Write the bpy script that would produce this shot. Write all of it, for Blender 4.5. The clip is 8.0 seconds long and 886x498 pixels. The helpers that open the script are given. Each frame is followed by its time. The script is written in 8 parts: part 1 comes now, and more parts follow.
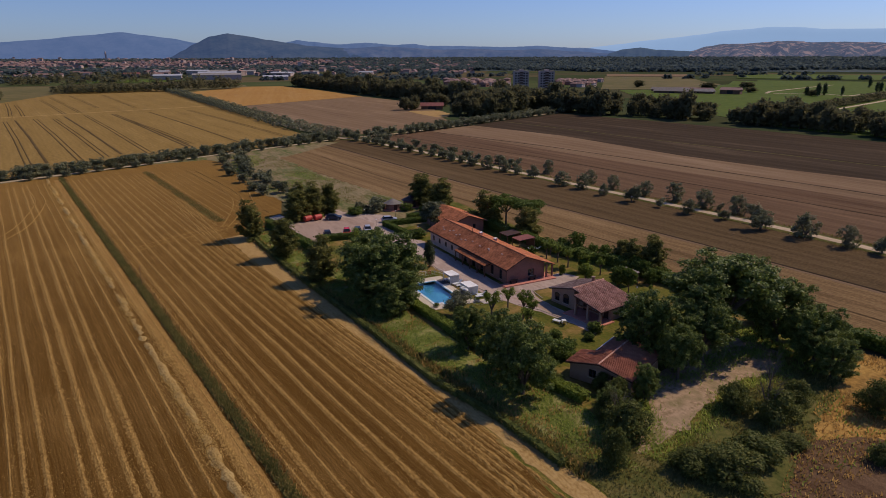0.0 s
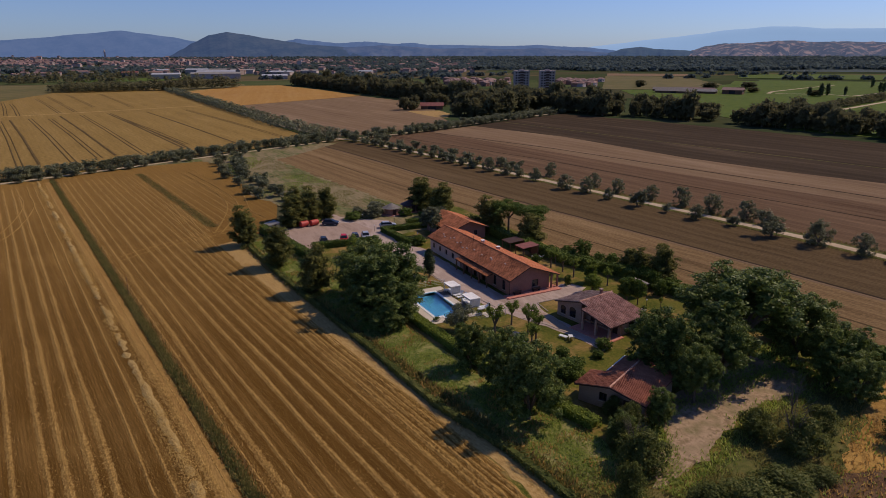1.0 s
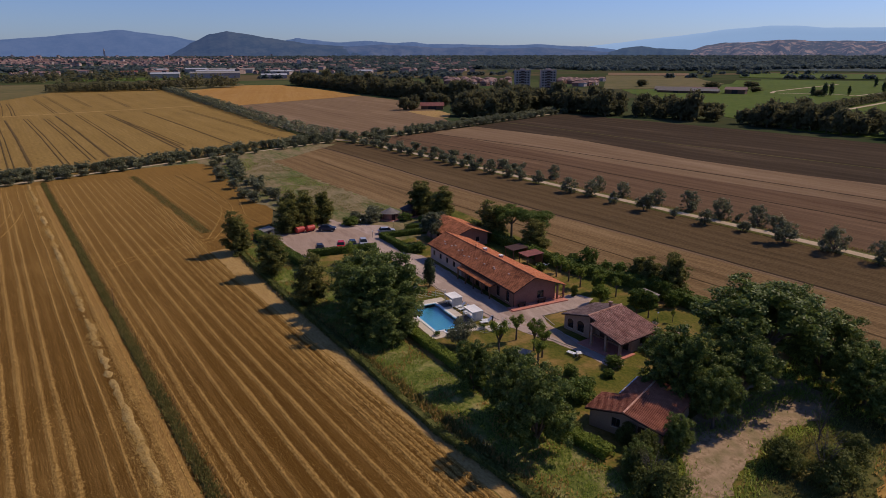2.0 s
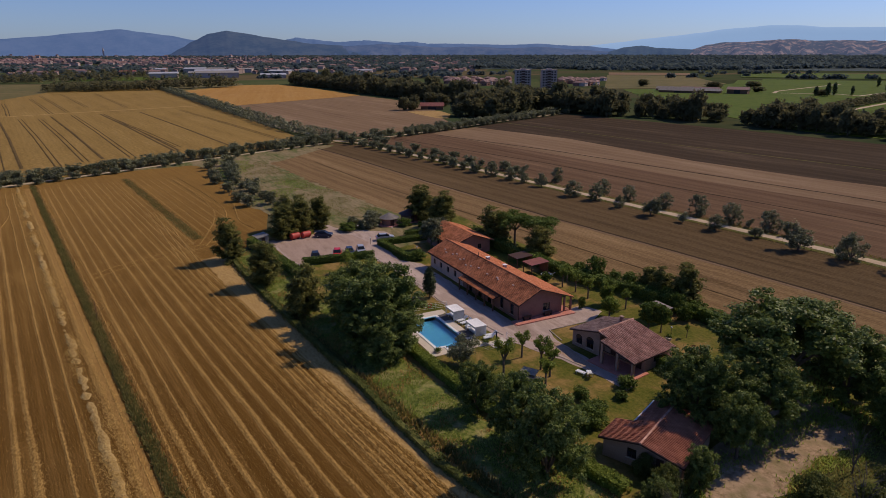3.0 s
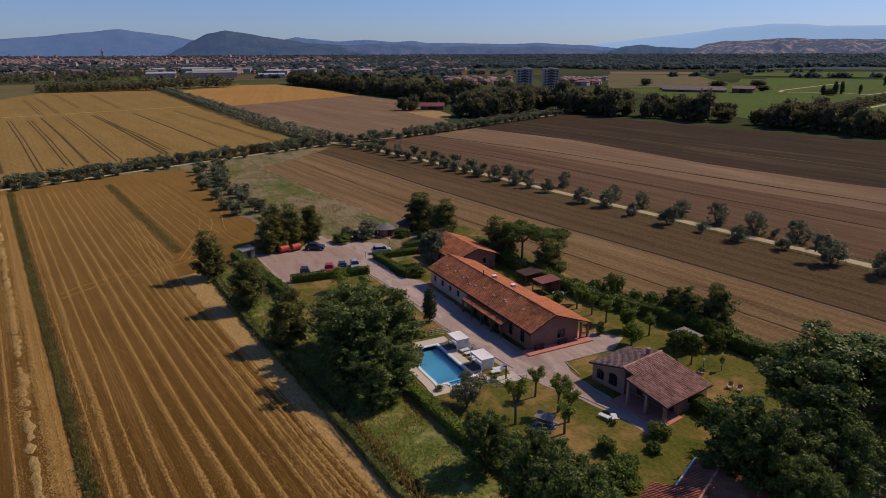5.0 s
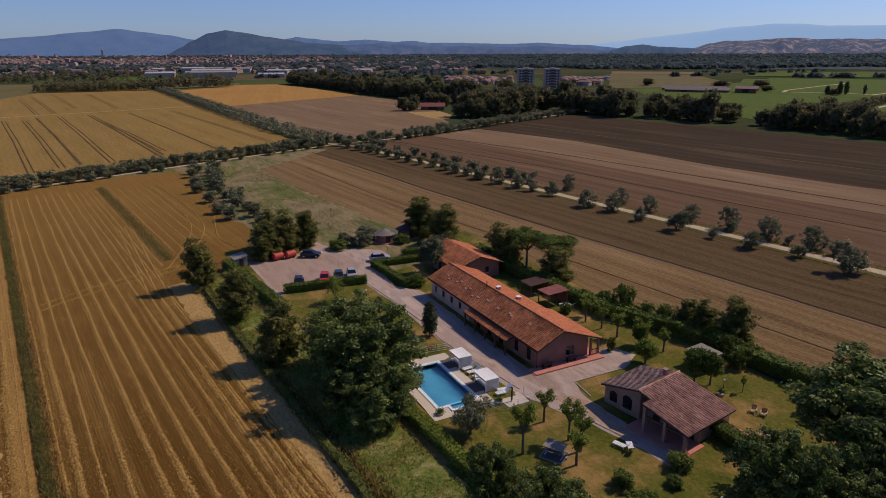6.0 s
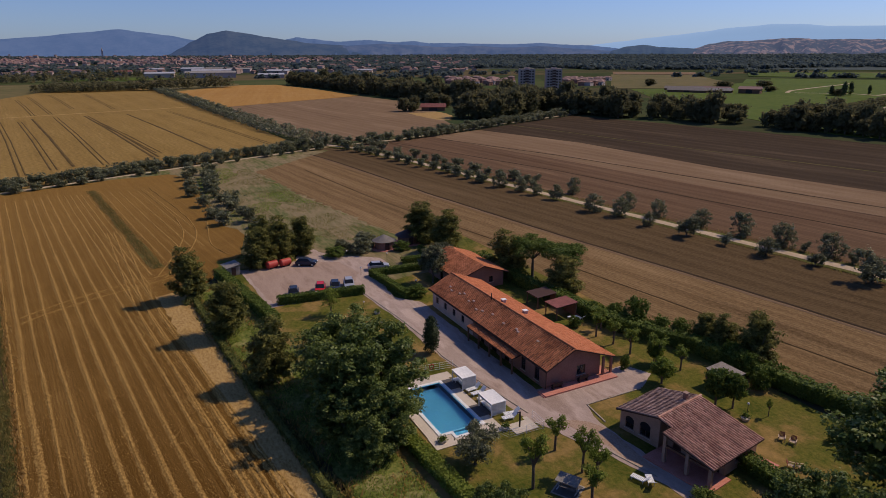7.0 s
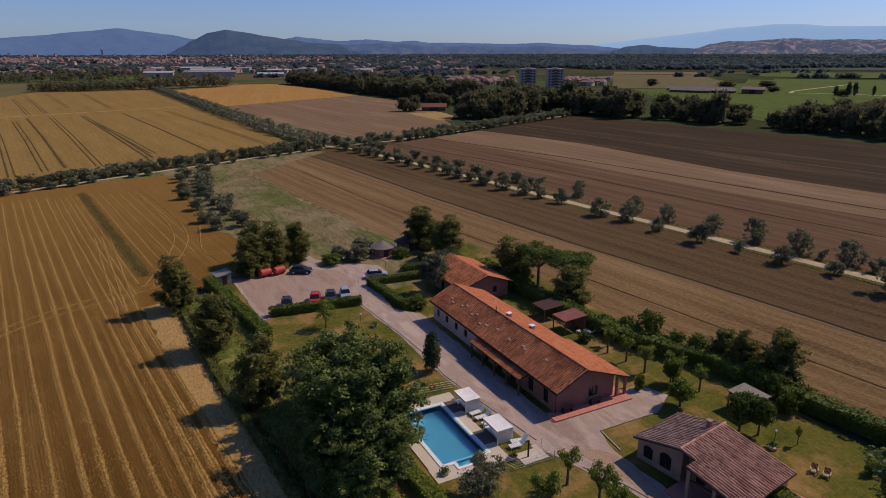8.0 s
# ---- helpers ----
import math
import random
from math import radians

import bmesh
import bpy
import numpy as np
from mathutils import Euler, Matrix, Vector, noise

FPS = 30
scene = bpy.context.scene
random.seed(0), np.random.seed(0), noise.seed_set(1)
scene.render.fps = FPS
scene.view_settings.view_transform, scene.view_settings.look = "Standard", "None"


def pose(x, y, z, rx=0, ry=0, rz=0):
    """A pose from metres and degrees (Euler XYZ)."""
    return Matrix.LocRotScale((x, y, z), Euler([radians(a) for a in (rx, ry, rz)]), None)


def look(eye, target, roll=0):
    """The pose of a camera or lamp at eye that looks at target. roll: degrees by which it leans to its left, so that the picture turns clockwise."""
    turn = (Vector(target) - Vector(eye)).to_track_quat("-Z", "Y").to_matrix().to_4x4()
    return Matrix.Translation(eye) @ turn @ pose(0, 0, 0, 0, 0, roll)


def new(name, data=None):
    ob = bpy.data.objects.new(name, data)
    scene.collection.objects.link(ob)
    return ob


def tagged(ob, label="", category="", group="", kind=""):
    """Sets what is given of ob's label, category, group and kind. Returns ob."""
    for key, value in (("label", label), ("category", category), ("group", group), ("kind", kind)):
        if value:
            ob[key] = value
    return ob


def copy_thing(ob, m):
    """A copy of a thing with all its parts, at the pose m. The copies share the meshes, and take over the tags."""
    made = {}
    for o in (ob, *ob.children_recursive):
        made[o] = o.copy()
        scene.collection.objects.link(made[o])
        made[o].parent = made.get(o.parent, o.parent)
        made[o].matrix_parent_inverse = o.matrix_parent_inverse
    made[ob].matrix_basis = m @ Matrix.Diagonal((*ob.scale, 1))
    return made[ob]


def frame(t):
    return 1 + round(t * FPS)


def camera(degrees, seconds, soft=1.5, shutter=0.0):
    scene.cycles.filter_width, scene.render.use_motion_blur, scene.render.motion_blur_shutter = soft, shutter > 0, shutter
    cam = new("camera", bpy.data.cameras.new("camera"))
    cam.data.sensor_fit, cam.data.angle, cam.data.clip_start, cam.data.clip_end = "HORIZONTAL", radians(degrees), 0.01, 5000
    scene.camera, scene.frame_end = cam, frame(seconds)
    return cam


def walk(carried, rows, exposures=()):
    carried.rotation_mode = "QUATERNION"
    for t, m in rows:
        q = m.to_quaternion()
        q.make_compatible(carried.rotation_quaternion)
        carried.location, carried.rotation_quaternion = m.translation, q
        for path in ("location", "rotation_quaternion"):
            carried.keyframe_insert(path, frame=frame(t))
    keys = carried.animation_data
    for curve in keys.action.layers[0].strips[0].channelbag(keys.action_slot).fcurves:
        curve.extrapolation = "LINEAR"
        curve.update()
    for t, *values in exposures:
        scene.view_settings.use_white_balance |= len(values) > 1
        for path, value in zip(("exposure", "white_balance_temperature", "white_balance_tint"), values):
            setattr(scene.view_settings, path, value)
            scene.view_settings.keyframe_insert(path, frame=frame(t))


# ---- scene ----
cam = camera(69.0, 8.0, soft=0.8)
PATH = [
    (0, (-0.041, 0.083, 39.952), (-1.746, 0.958, 39.379), -0.2),
    (0.5, (-2.349, 1.154, 40.117), (-4.053, 2.029, 39.542), -0.2),
    (1, (-4.873, 2.369, 40.305), (-6.577, 3.245, 39.729), -0.1),
    (1.5, (-7.294, 3.574, 40.405), (-8.997, 4.449, 39.828), -0.1),
    (3, (-15.052, 7.29, 40.478), (-16.754, 8.165, 39.899), -0.1),
    (3.5, (-17.635, 8.533, 40.417), (-19.337, 9.409, 39.837), -0.1),
    (4, (-20.349, 9.873, 40.304), (-22.052, 10.749, 39.724), -0.1),
    (4.5, (-22.909, 11.139, 40.174), (-24.611, 12.014, 39.594), -0.2),
    (6, (-30.823, 15.064, 39.855), (-32.526, 15.937, 39.274), -0.2),
    (6.5, (-33.408, 16.306, 39.743), (-35.112, 17.178, 39.163), -0.2),
    (7, (-36.105, 17.519, 39.63), (-37.809, 18.391, 39.05), -0.2),
    (7.5, (-38.727, 18.722, 39.546), (-40.431, 19.595, 38.965), -0.1),
    (8, (-41.419, 19.98, 39.393), (-43.123, 20.852, 38.812), -0.1),
]
walk(cam, [(t, look(eye, target, roll)) for t, eye, target, roll in PATH], exposures=[(0.0, -0.6)])

# ---- light ----
SUN_UP = radians(45)
world = bpy.data.worlds.new("sky")
scene.world = world
world.use_nodes = True
wn = world.node_tree.nodes
sky = wn.new("ShaderNodeTexSky")
sky.sky_type = "NISHITA"
sky.sun_disc = False
sky.sun_elevation = SUN_UP
sky.sun_rotation = 0.0
sky.air_density, sky.dust_density, sky.ozone_density = 1.0, 0.4, 1.2
back = wn["Background"]
back.inputs["Strength"].default_value = 0.1
tint = wn.new("ShaderNodeMix")
tint.data_type, tint.blend_type = "RGBA", "MULTIPLY"
tint.inputs["Factor"].default_value = 1.0
tint.inputs["B"].default_value = (0.71, 0.895, 1.54, 1)
world.node_tree.links.new(sky.outputs["Color"], tint.inputs["A"])
world.node_tree.links.new(tint.outputs["Result"], back.inputs["Color"])
sun_data = bpy.data.lights.new("sun", "SUN")
sun_data.energy, sun_data.angle, sun_data.color = 5.0, radians(0.5), (1.0, 0.815, 0.632)
sun = new("sun", sun_data)
sun.matrix_world = look((0, 0, 100), (0, -math.cos(SUN_UP), 100 - math.sin(SUN_UP)))


# ---- materials ----
def shade(name, rough=0.9, metal=0.0):
    """A node material with its tree, its links and its surface shader."""
    m = bpy.data.materials.new(name)
    m.use_nodes = True
    t = m.node_tree
    b = t.nodes["Principled BSDF"]
    b.inputs["Roughness"].default_value, b.inputs["Metallic"].default_value = rough, metal
    b.inputs["Specular IOR Level"].default_value = 0.25
    return m, t.nodes, t.links, b


def coords(n, l, scale=(1, 1, 1), turn=0.0, kind="Object"):
    c, m = n.new("ShaderNodeTexCoord"), n.new("ShaderNodeMapping")
    m.vector_type = "POINT"
    m.inputs["Scale"].default_value = scale
    m.inputs["Rotation"].default_value = (0, 0, radians(turn))
    l.new(c.outputs[kind], m.inputs["Vector"])
    return m.outputs["Vector"]


def noisy(n, l, vec, scale, detail=4.0, rough=0.6):
    x = n.new("ShaderNodeTexNoise")
    x.inputs["Scale"].default_value, x.inputs["Detail"].default_value, x.inputs["Roughness"].default_value = scale, detail, rough
    if vec is not None:
        l.new(vec, x.inputs["Vector"])
    return x.outputs["Fac"]


def ramp(n, l, fac, stops):
    r = n.new("ShaderNodeValToRGB")
    e = r.color_ramp.elements
    while len(e) < len(stops):
        e.new(0.5)
    for k, (p, c) in zip(e, stops):
        k.position, k.color = p, (*c, 1)
    l.new(fac, r.inputs["Fac"])
    return r.outputs["Color"]


def mix(n, l, fac, a, b, mode="MIX"):
    m = n.new("ShaderNodeMix")
    m.data_type, m.blend_type = "RGBA", mode
    for sock, v in ((m.inputs["Factor"], fac), (m.inputs["A"], a), (m.inputs["B"], b)):
        if isinstance(v, (int, float)):
            sock.default_value = v
        elif isinstance(v, tuple):
            sock.default_value = (*v, 1)
        else:
            l.new(v, sock)
    return m.outputs["Result"]


def bumpy(n, l, b, height, strength=0.5, distance=0.1):
    x = n.new("ShaderNodeBump")
    x.inputs["Strength"].default_value, x.inputs["Distance"].default_value = strength, distance
    l.new(height, x.inputs["Height"])
    l.new(x.outputs["Normal"], b.inputs["Normal"])


def stops(*colours):
    k = len(colours)
    return [(0.37 + 0.26 * i / max(1, k - 1), c) for i, c in enumerate(colours)]


def rough_mat(name, coarse, fine, big=0.1, small=2.0, rough=0.95, bump=0.4, dist=0.08, blend=0.5, turn=0.0, stretch=(1, 1, 1)):
    """Two-scale mottled surface: large patches of colour, broken by a finer grain."""
    m, n, l, b = shade(name, rough)
    b.inputs["Specular IOR Level"].default_value = 0.06
    v = coords(n, l, stretch, turn)
    p, g = noisy(n, l, v, big, 5), noisy(n, l, v, small, 6, 0.7)
    c = mix(n, l, blend, ramp(n, l, p, stops(*coarse)), ramp(n, l, g, stops(*fine)))
    l.new(c, b.inputs["Base Color"])
    bumpy(n, l, b, g, bump, dist)
    return m


def island_mat(name, colours, rough=0.7, grain=6.0, grain_amount=0.35, bump=0.0, translucent=0.0, gloss=0.25):
    """Colour that changes from piece to piece of one mesh and from object to object, with a grain."""
    m, n, l, b = shade(name, rough)
    b.inputs["Specular IOR Level"].default_value = gloss
    geo, info = n.new("ShaderNodeNewGeometry"), n.new("ShaderNodeObjectInfo")
    add = n.new("ShaderNodeMath")
    add.operation = "MULTIPLY_ADD"
    add.inputs[1].default_value, add.inputs[2].default_value = 0.75, 0.0
    l.new(geo.outputs["Random Per Island"], add.inputs[0])
    more = n.new("ShaderNodeMath")
    more.operation = "MULTIPLY_ADD"
    more.inputs[1].default_value = 0.25
    l.new(info.outputs["Random"], more.inputs[0])
    l.new(add.outputs[0], more.inputs[2])
    c = ramp(n, l, more.outputs[0], [(i / max(1, len(colours) - 1), k) for i, k in enumerate(colours)])
    g = noisy(n, l, coords(n, l), grain, 5, 0.65)
    c = mix(n, l, grain_amount, c, ramp(n, l, g, [(0.3, tuple(0.55 * x for x in colours[0])), (0.7, tuple(min(1, 1.3 * x) for x in colours[-1]))]))
    l.new(c, b.inputs["Base Color"])
    if bump:
        bumpy(n, l, b, g, bump, 0.03)
    if translucent:
        tr, mx, out = n.new("ShaderNodeBsdfTranslucent"), n.new("ShaderNodeMixShader"), n["Material Output"]
        l.new(c, tr.inputs["Color"])
        mx.inputs["Fac"].default_value = translucent
        l.new(b.outputs[0], mx.inputs[1])
        l.new(tr.outputs[0], mx.inputs[2])
        l.new(mx.outputs[0], out.inputs["Surface"])
    return m


def plain_mat(name, colour, rough=0.5, metal=0.0, var=0.15, scale=3.0, bump=0.05):
    lo, hi = tuple(c * (1 - var) for c in colour), tuple(min(1, c * (1 + var)) for c in colour)
    m, n, l, b = shade(name, rough, metal)
    v = coords(n, l)
    g = mix(n, l, 0.5, ramp(n, l, noisy(n, l, v, scale), stops(lo, hi)), ramp(n, l, noisy(n, l, v, scale * 9), stops(lo, hi)))
    l.new(g, b.inputs["Base Color"])
    if bump:
        bumpy(n, l, b, noisy(n, l, v, scale * 9), bump, 0.02)
    return m


ROWS_TURN = 7.75


def field_mat(name, base, dark, light, row=0.8, swath=5.6, turn=ROWS_TURN, swath_amount=0.6, row_amount=0.35, patch=0.03, bump=0.5, width=0.55, pair=0.0, wobble=2.2, broad=0.6, crisp=0.3, clod=2.6, second=0.0, grit=0.3, tracks=0.0, tone=0.5, straw=None):
    """Worked land: patches of tone, long swaths and finer rows that run one way, and clods."""
    m, n, l, b = shade(name, 0.97)
    b.inputs["Specular IOR Level"].default_value = 0.03
    v = coords(n, l, turn=-turn)
    wob = n.new("ShaderNodeVectorMath")
    wob.operation = "MULTIPLY_ADD"
    tex = n.new("ShaderNodeTexNoise")
    tex.inputs["Scale"].default_value, tex.inputs["Detail"].default_value = 0.05, 3
    l.new(v, tex.inputs["Vector"])
    l.new(tex.outputs["Color"], wob.inputs[0])
    wob.inputs[1].default_value = (0, wobble, 0)
    l.new(v, wob.inputs[2])
    w = wob.outputs[0]
    sep = n.new("ShaderNodeSeparateXYZ")
    l.new(w, sep.inputs[0])

    def bands(period, shift=0.0):
        k = n.new("ShaderNodeMath")
        k.operation = "MULTIPLY_ADD"
        k.inputs[1].default_value, k.inputs[2].default_value = 2 * math.pi / period, shift
        l.new(sep.outputs["Y"], k.inputs[0])
        s = n.new("ShaderNodeMath")
        s.operation = "SINE"
        l.new(k.outputs[0], s.inputs[0])
        r = n.new("ShaderNodeMapRange")
        r.inputs["From Min"].default_value, r.inputs["From Max"].default_value = -1, 1
        l.new(s.outputs[0], r.inputs["Value"])
        return r.outputs[0]

    def stretched(sx, sy, scale, detail=5):
        mp = n.new("ShaderNodeMapping")
        mp.inputs["Scale"].default_value = (sx, sy, 1)
        l.new(w, mp.inputs["Vector"])
        return noisy(n, l, mp.outputs[0], scale, detail, 0.65)

    patches = ramp(n, l, noisy(n, l, v, patch, 5), stops(dark, base, base, light))
    streaks = stretched(0.06, 1.0, 0.7)
    c = mix(n, l, 0.4, patches, ramp(n, l, streaks, stops(dark, base, light)))
    c = mix(n, l, tone, c, ramp(n, l, stretched(0.03, 0.3, broad), [(0.36, dark), (0.46, base), (0.55, base), (0.67, light)]))
    broken = n.new("ShaderNodeMath")
    broken.operation = "MULTIPLY"
    lines = ramp(n, l, bands(swath), [(width, (0, 0, 0)), (min(0.97, width + crisp), (1, 1, 1))])
    if pair:
        lines = mix(n, l, 1.0, lines, ramp(n, l, bands(swath, 2 * math.pi * pair), [(width, (0, 0, 0)), (min(0.97, width + crisp), (1, 1, 1))]), "LIGHTEN")
    if second:
        lines = mix(n, l, 1.0, lines, ramp(n, l, bands(second, 2.2), [(width + 0.02, (0, 0, 0)), (min(0.99, width + 0.02 + crisp), (1, 1, 1))]), "LIGHTEN")
    l.new(lines, broken.inputs[0])
    l.new(mix(n, l, 0.5, ramp(n, l, stretched(0.12, 0.9, 0.55), [(0.38, (0.3, 0.3, 0.3)), (0.58, (1, 1, 1))]), ramp(n, l, stretched(1.0, 1.0, 4.5), [(0.38, (0.1, 0.1, 0.1)), (0.56, (1, 1, 1))])), broken.inputs[1])
    amount = n.new("ShaderNodeMath")
    amount.operation = "MULTIPLY"
    amount.inputs[1].default_value = swath_amount
    l.new(broken.outputs[0], amount.inputs[0])
    c = mix(n, l, amount.outputs[0], c, light)
    rows = n.new("ShaderNodeMath")
    rows.operation = "MULTIPLY"
    rows.inputs[1].default_value = row_amount
    l.new(mix(n, l, 1.0, ramp(n, l, bands(row, 1.0), [(0.4, (0, 0, 0)), (0.9, (1, 1, 1))]), ramp(n, l, stretched(0.25, 1.0, 0.9), [(0.36, (0, 0, 0)), (0.58, (1, 1, 1))]), "MULTIPLY"), rows.inputs[0])
    c = mix(n, l, rows.outputs[0], c, dark)
    if tracks:
        worn = n.new("ShaderNodeMath")
        worn.operation = "MULTIPLY"
        worn.inputs[1].default_value = tracks
        l.new(ramp(n, l, bands(swath * 1.5, 0.6), [(0.84, (0, 0, 0)), (0.93, (1, 1, 1))]), worn.inputs[0])
        c = mix(n, l, worn.outputs[0], c, dark)
    if straw:
        east, west, amount, colour = straw
        where, cover = n.new("ShaderNodeSeparateXYZ"), n.new("ShaderNodeMapRange")
        l.new(v, where.inputs[0])
        l.new(where.outputs["X"], cover.inputs["Value"])
        for sock, value in zip(("From Min", "From Max", "To Min", "To Max"), (east, west, 0.0, amount)):
            cover.inputs[sock].default_value = value
        c = mix(n, l, cover.outputs[0], c, colour)
    grain = noisy(n, l, v, clod, 7, 0.75)
    c = mix(n, l, grit, c, ramp(n, l, grain, [(0.36, dark), (0.5, base), (0.66, light)]))
    l.new(c, b.inputs["Base Color"])
    bumpy(n, l, b, grain, bump, 0.15)
    return m


def glass_mat():
    m, n, l, b = shade("window_glass", 0.05)
    b.inputs["Base Color"].default_value = (0.05, 0.06, 0.07, 1)
    b.inputs["Specular IOR Level"].default_value = 0.5
    b.inputs["Transmission Weight"].default_value = 0.6
    return m


def water_mat():
    m, n, l, b = shade("pool_water", 0.03)
    b.inputs["Base Color"].default_value = (0.75, 0.93, 1.0, 1)
    b.inputs["Transmission Weight"].default_value = 1.0
    b.inputs["IOR"].default_value = 1.33
    bumpy(n, l, b, noisy(n, l, coords(n, l), 1.2, 4), 0.08, 0.05)
    return m


def plain_mat2(name, colours, size):
    """A patchwork of distant plots, each with its own tone, broken by hedges and trees."""
    m, n, l, b = shade(name, 0.97)
    b.inputs["Specular IOR Level"].default_value = 0.0
    v = coords(n, l, (1.0, 0.55, 1.0), 20)
    vo = n.new("ShaderNodeTexVoronoi")
    vo.distance = "CHEBYCHEV"
    vo.inputs["Scale"].default_value = 1.0 / size
    l.new(v, vo.inputs["Vector"])
    hsv = n.new("ShaderNodeSeparateColor")
    l.new(vo.outputs["Color"], hsv.inputs[0])
    c = ramp(n, l, hsv.outputs[0], [(i / len(colours), k) for i, k in enumerate(colours)])
    c = mix(n, l, 0.35, c, ramp(n, l, noisy(n, l, v, 0.02, 8, 0.7), stops(colours[0], colours[-1])))
    l.new(c, b.inputs["Base Color"])
    return m


